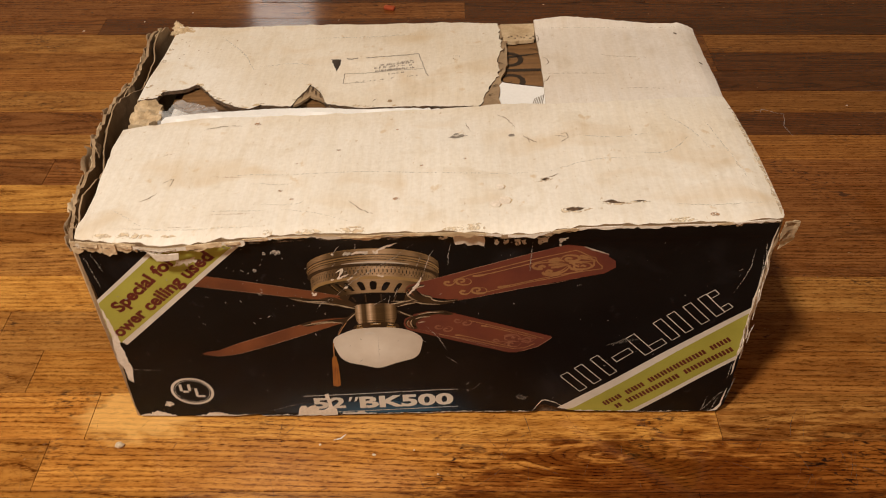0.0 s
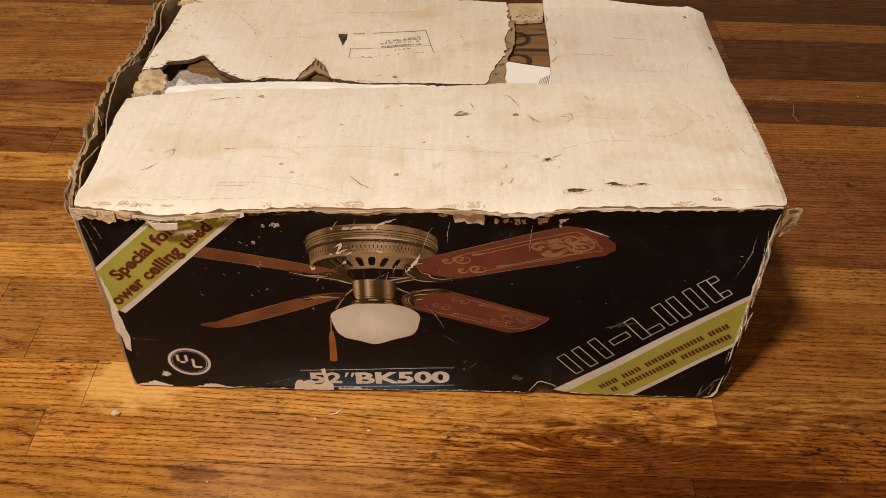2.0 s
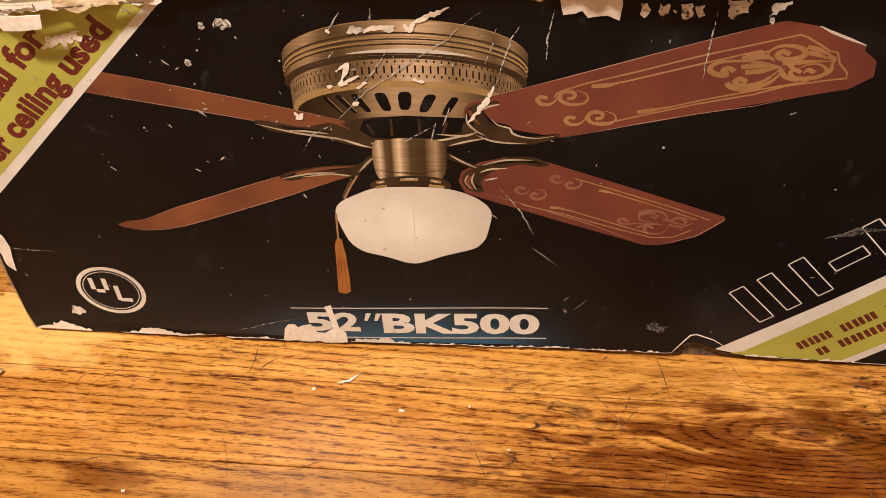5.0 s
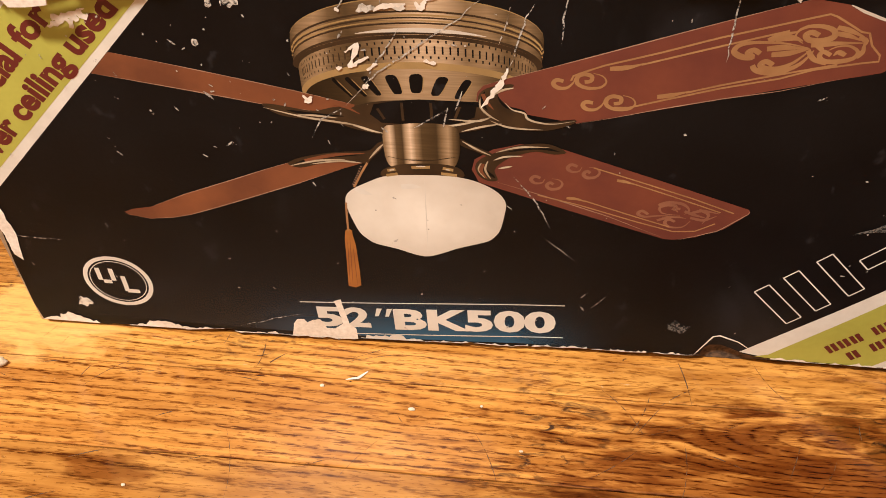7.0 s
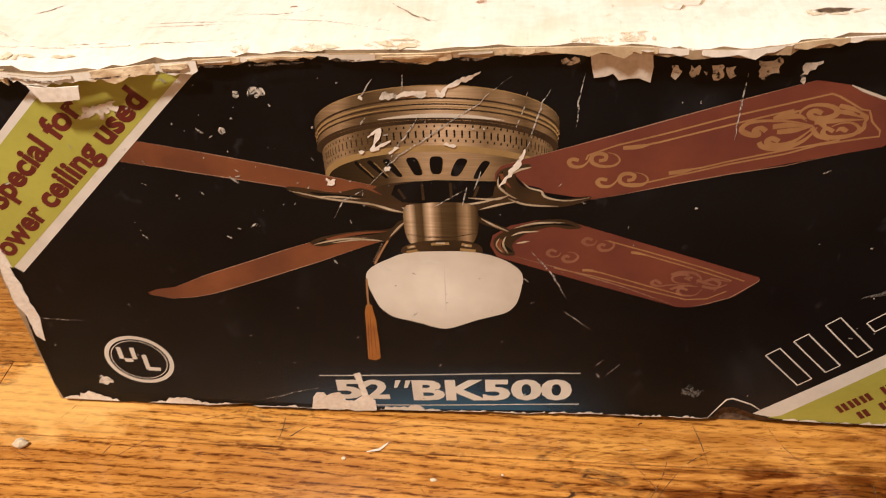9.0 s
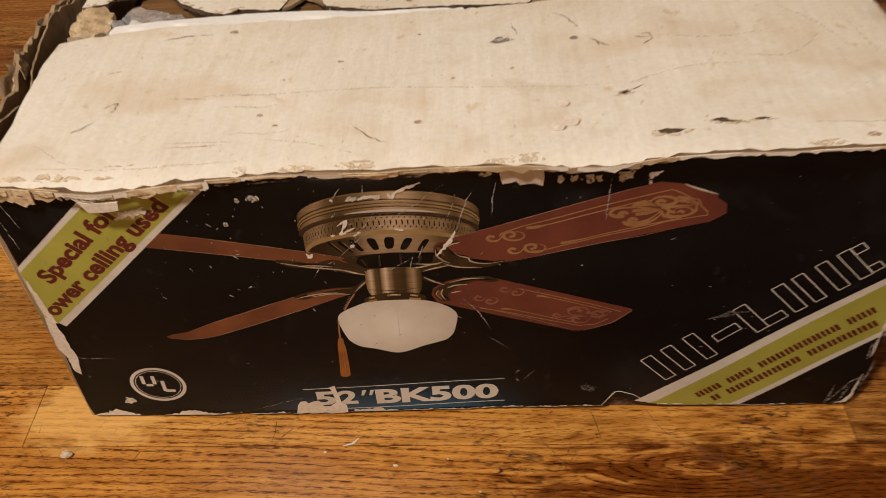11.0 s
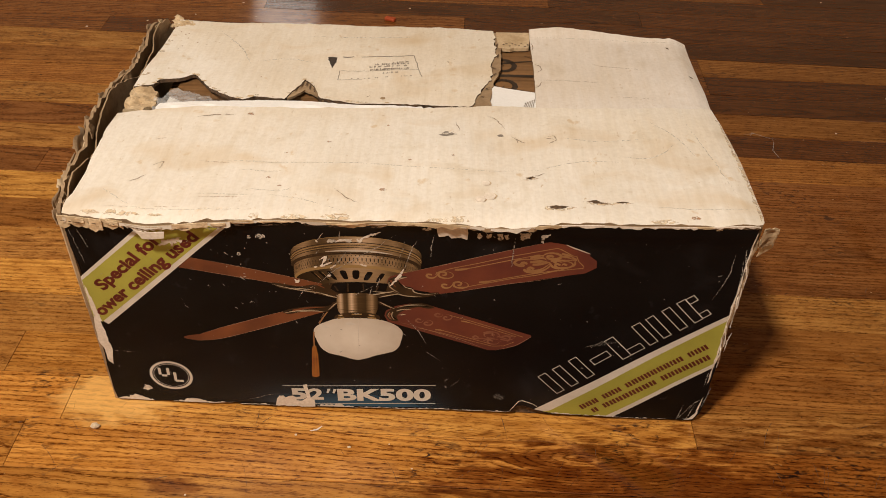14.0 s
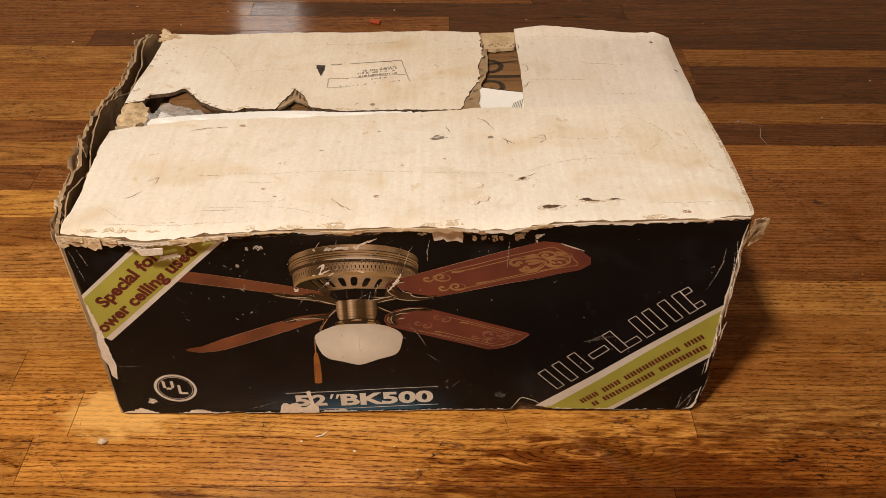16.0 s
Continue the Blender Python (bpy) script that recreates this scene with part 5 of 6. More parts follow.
for edge in ([(-0.0121, 0.1772), (-0.0014, 0.1812), (0.060, 0.2015), (0.120, 0.2212)], [(-0.1842, 0.1886), (-0.0988, 0.1702), (-0.0730, 0.1642)], [(-0.1955, 0.1772), (-0.1153, 0.1622), (-0.089, 0.1592)],
             [(0.0298, 0.1588), (0.0425, 0.1617), (0.0672, 0.1680), (0.0913, 0.1734), (0.1150, 0.1778), (0.1397, 0.1848)], [(-0.2027, 0.0914), (-0.1898, 0.0888), (-0.1767, 0.0903), (-0.1667, 0.0928), (-0.1499, 0.0990), (-0.1238, 0.1091), (-0.1048, 0.1165), (-0.0833, 0.1258)], [(-0.1870, 0.0970), (-0.1671, 0.1063), (-0.1409, 0.1163), (-0.1218, 0.1238), (-0.1033, 0.1306)], [(-0.0062, 0.1232), (0.0194, 0.1147), (0.0484, 0.1041), (0.0752, 0.0921)], [(0.0839, 0.0906), (0.0919, 0.0934), (0.1023, 0.0977), (0.1147, 0.1090), (0.1151, 0.1108)]):
    part("blade_edge", strokes([edge], on_front, 0.0005, LIFT * 3, True), EDGE_INK, front_panel)
part("blade_edge", strokes([[(0.1343, 0.2188), (0.1400, 0.2160), (0.1554, 0.2100)]], on_front, 0.0014, LIFT * 3, True), BOWL_INK, front_panel)
# scrolls: two small curls near the bracket, then a large leafy ornament at the tip
small = [[(0.0320, 0.1807), (0.0347, 0.1813), (0.0348, 0.1837), (0.0314, 0.1845), (0.0288, 0.1830), (0.0291, 0.1797), (0.0333, 0.1777), (0.0388, 0.1781), (0.0413, 0.1808), (0.0397, 0.1837), (0.0356, 0.1851)], [(0.0229, 0.1808), (0.0199, 0.1813), (0.0185, 0.1795), (0.0206, 0.1774), (0.0244, 0.1775), (0.0270, 0.1800), (0.0278, 0.1829)]]
for du, dv in ((0.0, 0.0), (0.0135, -0.0107)):
    swirl("scrollwork", [[(u + du, v + dv) for u, v in one] for one in small], TAN_INK, 0.0019, 3, "tan printed scrollwork")
swirl("scrollwork", [[(0.1252, 0.2049), (0.1221, 0.2062), (0.1199, 0.2049), (0.1218, 0.2027), (0.1269, 0.2025), (0.1310, 0.2044), (0.1305, 0.2072), (0.1260, 0.2090), (0.1203, 0.2089), (0.1167, 0.2067), (0.1162, 0.2037), (0.1196, 0.2010)], [(0.1055, 0.2020), (0.1103, 0.2045), (0.1167, 0.2065)], [(0.1084, 0.2026), (0.1151, 0.2035), (0.1194, 0.2021)],
                     [(0.1035, 0.1959), (0.1007, 0.1975), (0.0984, 0.1961), (0.1005, 0.1942), (0.0967, 0.1941), (0.0929, 0.1963), (0.0938, 0.1991), (0.0982, 0.2008), (0.1075, 0.2012), (0.1158, 0.2004), (0.1227, 0.1988)], [(0.1058, 0.1981), (0.1127, 0.1990), (0.1221, 0.1986)], [(0.1081, 0.1954), (0.1156, 0.1965), (0.1228, 0.1986)],
                     [(0.1098, 0.1906), (0.1066, 0.1922), (0.1046, 0.1905), (0.1068, 0.1888), (0.1116, 0.1889), (0.1168, 0.1912), (0.1206, 0.1949), (0.1233, 0.1983)], [(0.1013, 0.1902), (0.1032, 0.1879), (0.1082, 0.1868), (0.1140, 0.1877), (0.1197, 0.1907), (0.1230, 0.1947), (0.1246, 0.1980)]], TAN_INK, 0.0025, 3, "tan printed scrollwork")
swirl("scrollwork", [[(0.1319, 0.1958), (0.1286, 0.1974), (0.1275, 0.1951), (0.1302, 0.1929), (0.1359, 0.1930), (0.1410, 0.1946), (0.1421, 0.1978), (0.1383, 0.2003), (0.1337, 0.1999), (0.1304, 0.1981)], [(0.1376, 0.1960), (0.1346, 0.1973), (0.1329, 0.1955)], [(0.1230, 0.2002), (0.1287, 0.2009), (0.1356, 0.2016), (0.1438, 0.2019)], [(0.1315, 0.2088), (0.1370, 0.2073), (0.1439, 0.2041)], [(0.1313, 0.2060), (0.1367, 0.2051), (0.1419, 0.2030)],
                     [(0.1410, 0.2046), (0.1441, 0.2027), (0.1433, 0.1993)], [(0.1421, 0.1949), (0.1440, 0.1979), (0.1440, 0.2013)], [(0.1223, 0.1979), (0.1257, 0.1936), (0.1311, 0.1911)], [(0.1239, 0.2013), (0.1274, 0.1986), (0.1275, 0.1963)]], TAN_INK, 0.0021, 3, "tan printed scrollwork")
small = [[(0.0381, 0.1308), (0.0364, 0.1318), (0.0349, 0.1299), (0.0367, 0.1279), (0.0405, 0.1284), (0.0424, 0.1313), (0.0405, 0.1337), (0.0372, 0.1343)], [(0.0318, 0.1344), (0.0290, 0.1354), (0.0273, 0.1332), (0.0293, 0.1312), (0.0326, 0.1316), (0.0340, 0.1342)]]
for du, dv in ((0.0, 0.0), (-0.0170, -0.0078)):
    swirl("scrollwork", [[(u + du, v + dv) for u, v in one] for one in small], FADED_INK, 0.0017, 3, "faded tan printed scrollwork")
swirl("scrollwork", [[(0.0788, 0.1099), (0.0801, 0.1125), (0.0756, 0.1128), (0.0726, 0.1108), (0.0747, 0.1075), (0.0829, 0.1067)], [(0.0718, 0.1126), (0.0762, 0.1146), (0.0832, 0.1138), (0.0867, 0.1102), (0.0847, 0.1071)], [(0.0825, 0.1108), (0.0798, 0.1107), (0.0818, 0.1085)], [(0.0677, 0.1064), (0.0646, 0.1086), (0.0627, 0.1066), (0.0662, 0.1049), (0.0733, 0.1059), (0.0830, 0.1059)], [(0.0810, 0.1024), (0.0778, 0.1038), (0.0762, 0.1015), (0.0788, 0.0989), (0.0849, 0.0992), (0.0883, 0.1035)],
                     [(0.0881, 0.1084), (0.0933, 0.1101), (0.1012, 0.1085)], [(0.0878, 0.1054), (0.0943, 0.1041), (0.1001, 0.1070)], [(0.0913, 0.1107), (0.0962, 0.1076), (0.0939, 0.1015)], [(0.0847, 0.1094), (0.0896, 0.1073), (0.0960, 0.1053)], [(0.0723, 0.1028), (0.0789, 0.1054), (0.0859, 0.1049)]], FADED_INK, 0.0016, 3, "faded tan printed scrollwork")

# brass brackets that carry the blades
for shape in ([(-0.1165, 0.1619), (-0.1121, 0.1627), (-0.1020, 0.1610), (-0.0915, 0.1597), (-0.0796, 0.1625), (-0.0681, 0.1584), (-0.0592, 0.1535), (-0.0590, 0.1482), (-0.0722, 0.1502), (-0.0810, 0.1529), (-0.0949, 0.1546), (-0.1087, 0.1565)], [(-0.1094, 0.1282), (-0.1025, 0.1320), (-0.0912, 0.1350), (-0.0795, 0.1369), (-0.0674, 0.1385), (-0.0632, 0.1429), (-0.0597, 0.1441), (-0.0605, 0.1406), (-0.0669, 0.1333), (-0.0697, 0.1304), (-0.0800, 0.1313), (-0.0917, 0.1293), (-0.1032, 0.1260)],
              [(-0.0147, 0.1712), (-0.0106, 0.1759), (-0.0004, 0.1784), (0.0007, 0.1769), (-0.0059, 0.1734), (-0.0031, 0.1688), (-0.0004, 0.1661), (0.0059, 0.1641), (0.0084, 0.1610), (0.0167, 0.1591), (0.0296, 0.1607), (0.0260, 0.1574), (0.0144, 0.1541), (-0.0003, 0.1549), (-0.0084, 0.1578), (-0.0130, 0.1640)], [(-0.0164, 0.1324), (-0.0134, 0.1371), (-0.0080, 0.1401), (0.0001, 0.1442), (0.0094, 0.1467), (0.0188, 0.1467), (0.0263, 0.1425), (0.0205, 0.1410), (0.0123, 0.1424), (0.0043, 0.1400), (0.0003, 0.1384), (-0.0045, 0.1344), (-0.0072, 0.1300), (-0.0056, 0.1243), (-0.0104, 0.1237), (-0.0149, 0.1267)],
              [(-0.0231, 0.1479), (-0.0160, 0.1439), (-0.0088, 0.1404), (-0.0071, 0.1370), (-0.0162, 0.1411), (-0.0231, 0.1442)], [(-0.0762, 0.1600), (-0.0648, 0.1657), (-0.0418, 0.1679), (-0.0152, 0.1659), (-0.0077, 0.1617), (-0.0075, 0.1569), (-0.0231, 0.1513), (-0.0589, 0.1489), (-0.0721, 0.1523)]):
    ink("printed_bracket", rounded(shape, 3), BRASS_DARK, 4, "dark brass pictured bracket")
lines("printed_bracket", [[(-0.1161, 0.1606), (-0.1057, 0.1579), (-0.0948, 0.1556), (-0.0809, 0.1539), (-0.0713, 0.1523), (-0.0603, 0.1488)], [(-0.1002, 0.1571), (-0.0918, 0.1571), (-0.0807, 0.1562)], [(-0.1081, 0.1269), (-0.0945, 0.1306), (-0.0799, 0.1323)], [(-0.0977, 0.1284), (-0.0829, 0.1311), (-0.0714, 0.1306)], [(-0.0680, 0.1333), (-0.0631, 0.1394), (-0.0601, 0.1427)], [(0.0015, 0.1766), (-0.0033, 0.1753), (-0.0079, 0.1724)], [(-0.0026, 0.1688), (0.0007, 0.1652), (0.0062, 0.1635), (0.0077, 0.1607), (0.0120, 0.1589), (0.0194, 0.1582), (0.0289, 0.1601)],
                          [(-0.0092, 0.1588), (-0.0030, 0.1561), (0.0037, 0.1550), (0.0148, 0.1548)], [(-0.0137, 0.1709), (-0.0136, 0.1659), (-0.0098, 0.1616), (-0.0049, 0.1586)], [(-0.0066, 0.1409), (0.0041, 0.1444), (0.0181, 0.1450)], [(-0.0076, 0.1363), (-0.0024, 0.1386), (0.0060, 0.1394)], [(-0.0053, 0.1315), (0.0013, 0.1332)], [(-0.0134, 0.1346), (-0.0147, 0.1303), (-0.0118, 0.1254)], [(-0.0103, 0.1358), (-0.0116, 0.1305), (-0.0090, 0.1248)], [(-0.0223, 0.1466), (-0.0159, 0.1425), (-0.0088, 0.1390)],
                          [(-0.0226, 0.1520), (-0.0137, 0.1550), (-0.0038, 0.1574)], [(-0.0381, 0.1532), (-0.0231, 0.1559), (-0.0098, 0.1603)], [(-0.0781, 0.1543), (-0.0672, 0.1505), (-0.0595, 0.1488)], [(-0.0285, 0.1586), (-0.0151, 0.1582), (-0.0084, 0.1610)]], SHINE, 0.0011, 5, True)
lines("printed_bracket", [[(-0.0059, 0.1727), (-0.0047, 0.1694), (-0.0015, 0.1664), (0.0054, 0.1644), (0.0079, 0.1616), (0.0154, 0.1593), (0.0291, 0.1610)], [(-0.0116, 0.1741), (-0.0131, 0.1691), (-0.0104, 0.1642)], [(-0.1055, 0.1596), (-0.0945, 0.1580), (-0.0778, 0.1573)], [(-0.1049, 0.1288), (-0.0914, 0.1329), (-0.0739, 0.1351)], [(-0.0133, 0.1315), (-0.0096, 0.1281), (-0.0068, 0.1257)], [(-0.0012, 0.1415), (0.0122, 0.1444), (0.0231, 0.1428)]], BLACK, 0.0016, 4.5, True)
swirl("printed_bracket", [[(-0.0828, 0.1643), (-0.0773, 0.1632), (-0.0699, 0.1590)], [(-0.1004, 0.1304), (-0.0855, 0.1345), (-0.0695, 0.1367)], [(-0.0126, 0.1728), (-0.0110, 0.1692), (-0.0077, 0.1649)], [(-0.0125, 0.1340), (-0.0136, 0.1297), (-0.0107, 0.1251)]], RUST_INK, 0.0018, 5.2)

# motor housing: smooth rim, grooves, pierced band, lip and slotted cone
RIM, GROOVE, SHADE = (-0.0974, 0.0136, 0.1981, 0.2003, 0.0192), (-0.0975, 0.0135, 0.1927, 0.1953, 0.0181), (-0.0976, 0.0130, 0.1832, 0.1864, 0.0162)
PIERCED, LIP, CONE = (-0.0958, 0.0113, 0.1822, 0.1854, 0.0153), (-0.0959, 0.0106, 0.1703, 0.1742, 0.0153), (-0.0945, 0.0097, 0.1676, 0.1714, 0.0150)
ink("printed_housing", arch(*RIM) + arch(*GROOVE)[::-1], BRASS, 0.8, "brass pictured motor housing")
ink("printed_housing", arch(*GROOVE) + arch(*SHADE)[::-1], BRASS, 0.8)
for k, paint, width in ((0.0, BRASS_DARK, 0.0009), (0.16, BRASS_PALE, 0.0008), (0.27, BRASS_DARK, 0.0007), (0.40, BRASS_PALE, 0.0006), (0.50, BRASS_DARK, 0.0008), (0.93, BRASS_DARK, 0.0012)):
    arc = [a + (b - a) * k for a, b in zip(GROOVE, SHADE)]
    lines("printed_groove", [arch(*arc)], paint, width, 1.15)
lines("printed_groove", [arch(*RIM)[1:-1]], BRASS_PALE, 0.0006, 1.15, True)
lines("printed_shine", [[(u, v + 0.0022) for u, v in arch(*SHADE)[9:19]]], BOWL_INK, 0.0022, 1.3, True)
ink("printed_housing", arch(*SHADE) + arch(*PIERCED)[::-1], BRASS_DARK, 0.8)
ink("printed_housing", arch(*PIERCED) + arch(*LIP)[::-1], BRASS, 0.8)
for i in range(46):
    k = (i + 0.5) / 46
    u = (PIERCED[0] + PIERCED[1]) / 2 - 0.0520 * math.cos(math.pi * k)
    hi, lo = arch_at(u, *PIERCED), arch_at(u, *LIP)
    w = 0.00115 * math.sin(math.pi * k) + 0.0002
    step = 0.00165 * math.sin(math.pi * k)
    tall = hi - lo
    paint = BLACK if 0.30 < k < 0.80 else BRASS_DARK
    lines("printed_slot", [[(u, hi - tall * 0.30), (u, lo + tall * 0.36)]], paint, w, 1.3, True)
    lines("printed_slot", [[(u + step, hi - tall * 0.06), (u + step, hi - tall * 0.17)], [(u + step, lo + tall * 0.27), (u + step, lo + tall * 0.16)]], paint, w * 0.9, 1.3, True)
ink("printed_housing", arch(*LIP) + arch(*CONE)[::-1], BRASS_PALE, 0.8)
ink("printed_housing", arch(*CONE)[1:-1] + [(0.0078, 0.1795), (-0.0073, 0.1684), (-0.0165, 0.1683), (-0.0417, 0.1683), (-0.0525, 0.1672), (-0.0649, 0.1644), (-0.0775, 0.1613), (-0.0882, 0.1651)], BRASS_CONE, 0.8)
lines("printed_groove", [arch(*CONE)[3:-3]], BRASS_PALE, 0.0007, 1.3, True)
for top_u, low_u, w in ((-0.0424, -0.0427, 0.0030), (-0.0538, -0.0514, 0.0027), (-0.0306, -0.0338, 0.0027), (-0.0196, -0.0236, 0.0021), (-0.0655, -0.0605, 0.0020), (-0.0735, -0.0670, 0.0014), (-0.0800, -0.0735, 0.0010)):
    drop = 0.16 * abs(top_u + 0.0424) ** 1.15
    hi, lo = 0.1812 - drop, 0.1716 - drop
    ink("printed_slot", rounded([(top_u - w, hi - 0.0012), (top_u, hi + 0.0004), (top_u + w, hi - 0.0010), (low_u + w * 0.8, lo + 0.0012), (low_u, lo), (low_u - w * 0.8, lo + 0.0010)], 3), BLACK, 1.4)
    lines("printed_slot", [[(top_u + w * 1.15, hi - 0.0008), (low_u + w * 0.95, lo + 0.0010)]], BRASS_PALE, 0.0006, 1.6, True)
ink("printed_gap", [(-0.0630, 0.1648), (-0.0525, 0.1672), (-0.0417, 0.1683), (-0.0284, 0.1682), (-0.0152, 0.1665), (-0.0164, 0.1601), (-0.0258, 0.1558), (-0.0366, 0.1559), (-0.0504, 0.1546), (-0.0600, 0.1548), (-0.0652, 0.1592)], BLACK, 4.6)
for one in ([(-0.0615, 0.1626), (-0.0585, 0.1569)], [(-0.0499, 0.1663), (-0.0497, 0.1566)], [(-0.0364, 0.1669), (-0.0361, 0.1579)], [(-0.0231, 0.1655), (-0.0258, 0.1577)]):
    lines("printed_gap", [one], BRASS_DARK, 0.0022, 4.8, True)
NECK = [(-0.0596, 0.1515), (-0.0531, 0.1541), (-0.0421, 0.1557), (-0.0312, 0.1555), (-0.0245, 0.1535), (-0.0234, 0.1459), (-0.0239, 0.1380), (-0.0264, 0.1312), (-0.0315, 0.1277), (-0.0515, 0.1259), (-0.0571, 0.1292), (-0.0599, 0.1361)]
ink("printed_neck", rounded(NECK, 3), BRASS_SLIM, 6, "brass pictured neck")
lines("printed_neck", [[(-0.0596, 0.1358), (-0.0512, 0.1341), (-0.0371, 0.1345), (-0.0239, 0.1376)]], BRASS_DARK, 0.0007, 6.4, True)
ink("printed_collar", rounded([(-0.0618, 0.1272), (-0.0542, 0.1308), (-0.0428, 0.1324), (-0.0301, 0.1324), (-0.0231, 0.1299), (-0.0220, 0.1253), (-0.0287, 0.1242), (-0.0545, 0.1229), (-0.0623, 0.1232)], 3), BRASS_DARK, 6.2)
lines("printed_collar", [[(-0.0595, 0.1270), (-0.0554, 0.1282)], [(-0.0474, 0.1297), (-0.0383, 0.1305)], [(-0.0321, 0.1302), (-0.0270, 0.1293)], [(-0.0602, 0.1240), (-0.0544, 0.1254)], [(-0.0330, 0.1269), (-0.0253, 0.1262)]], BRASS_PALE, 0.0028, 7, True)
lines("printed_collar", [[(-0.0583, 0.1274), (-0.0560, 0.1278)], [(-0.0451, 0.1305), (-0.0405, 0.1308)], [(-0.0307, 0.1295), (-0.0287, 0.1293)]], BOWL_INK, 0.0011, 7.3, True)
GLOBE = [(-0.0617, 0.1232), (-0.0516, 0.1248), (-0.0344, 0.1257), (-0.0231, 0.1249), (-0.0146, 0.1224), (-0.0075, 0.1183), (-0.0031, 0.1136), (-0.0015, 0.1088), (-0.0022, 0.1021), (-0.0040, 0.0929), (-0.0062, 0.0880), (-0.0097, 0.0841), (-0.0156, 0.0814), (-0.0261, 0.0776), (-0.0337, 0.0740), (-0.0414, 0.0712), (-0.0475, 0.0718), (-0.0536, 0.0741), (-0.0596, 0.0763), (-0.0687, 0.0789), (-0.0731, 0.0819), (-0.0768, 0.0862), (-0.0794, 0.0928), (-0.0818, 0.1011), (-0.0825, 0.1068), (-0.0810, 0.1113), (-0.0768, 0.1152), (-0.0692, 0.1196)]
ink("printed_globe", rounded(GLOBE, 3), BOWL_INK, 7, "pale pictured glass globe")
lines("printed_shade", [[(-0.0413, 0.1228), (-0.0420, 0.0741)]], INK_WHITE, 0.0005, 7.6, True)
swirl("printed_shade", [[(-0.0766, 0.1149), (-0.0726, 0.1128), (-0.0682, 0.1116)], [(-0.0533, 0.1175), (-0.0475, 0.1181), (-0.0432, 0.1176)]], INK_WHITE, 0.0030, 7.6)
lines("printed_cord", [[(-0.0690, 0.1311), (-0.0727, 0.1245), (-0.0771, 0.1156)], [(-0.0823, 0.1057), (-0.0828, 0.0957), (-0.0829, 0.0871)]], TAN_INK, 0.0011, 8)
for k in range(9):
    lines("printed_bead", [[(-0.0722 - 0.00062 * k, 0.1288 - 0.0014 * k), (-0.0724 - 0.00062 * k, 0.1284 - 0.0014 * k)]], EDGE_INK, 0.0011, 8.3)
ink("printed_tassel", [(-0.0844, 0.0874), (-0.0827, 0.0887), (-0.0810, 0.0876), (-0.0809, 0.0844), (-0.0799, 0.0768), (-0.0796, 0.0601), (-0.0798, 0.0482), (-0.0829, 0.0463), (-0.0869, 0.0475), (-0.0859, 0.0683), (-0.0854, 0.0822)], TASSEL_INK, 8, "ochre pictured pull tassel")
lines("printed_tassel", [[(-0.0826, 0.0827), (-0.0844, 0.0476)], [(-0.0840, 0.0807), (-0.0859, 0.0484)], [(-0.0815, 0.0767), (-0.0818, 0.0482)]], RUST_INK, 0.0005, 8.4, True)

# scratches, scrapes and specks over the print
long_scratches = [[(-0.0076, 0.2231), (-0.0135, 0.2183), (-0.0220, 0.2102), (-0.0332, 0.2017), (-0.0489, 0.1897), (-0.0598, 0.1819), (-0.0670, 0.1739), (-0.0774, 0.1623)], [(-0.0774, 0.1623), (-0.0886, 0.1552), (-0.0920, 0.1494), (-0.0945, 0.1445)], [(0.0095, 0.2172), (0.0062, 0.2106), (0.0030, 0.2010), (0.0009, 0.1910), (-0.0014, 0.1858)], [(-0.0006, 0.2158), (-0.0022, 0.2077), (-0.0056, 0.1977)], [(-0.0549, 0.2244), (-0.0558, 0.2158)], [(-0.0483, 0.2048), (-0.0511, 0.1999), (-0.0581, 0.1895), (-0.0624, 0.1833), (-0.0650, 0.1752)], [(0.0237, 0.2248), (0.0217, 0.2134), (0.0209, 0.1982)],
                  [(0.0910, 0.2255), (0.0908, 0.2089), (0.0904, 0.1918)], [(-0.0686, 0.2219), (-0.0752, 0.2123)], [(-0.0218, 0.1740), (-0.0252, 0.1635)], [(-0.0284, 0.1653), (-0.0312, 0.1529)], [(0.0021, 0.1268), (0.0140, 0.1106), (0.0207, 0.0941)], [(0.0014, 0.1062), (-0.0015, 0.1088)], [(-0.0449, 0.1529), (-0.0284, 0.1640)], [(0.0392, 0.0454), (0.0425, 0.0497)]]
lines("scratch", long_scratches, SCUFF, 0.0008, 9, True)
scraped([[(-0.0014, 0.1863), (-0.0045, 0.1786), (-0.0087, 0.1723), (-0.0133, 0.1656)], [(-0.0208, 0.2256), (-0.0256, 0.2230), (-0.0310, 0.2203), (-0.0367, 0.2171)]], 0.0030, 9.5, 1)
scraped([[(-0.0734, 0.1917), (-0.0673, 0.1960), (-0.0701, 0.1897), (-0.0716, 0.1842), (-0.0685, 0.1865), (-0.0630, 0.1899)], [(-0.0409, 0.2165), (-0.0385, 0.2138), (-0.0364, 0.2176)], [(-0.0588, 0.2119), (-0.0542, 0.2142), (-0.0449, 0.2154)], [(-0.0757, 0.2123), (-0.0737, 0.2123)], [(-0.0783, 0.1834), (-0.0756, 0.1841)], [(-0.0645, 0.1832), (-0.0595, 0.1864)], [(-0.0386, 0.1883), (-0.0329, 0.1875)]], 0.0026, 9.5, 2)
scraped([[(-0.0956, 0.1684), (-0.0938, 0.1646), (-0.0918, 0.1679)], [(-0.0670, 0.1732), (-0.0642, 0.1752)], [(-0.0062, 0.1761), (-0.0038, 0.1804)]], 0.0032, 9.5, 3)
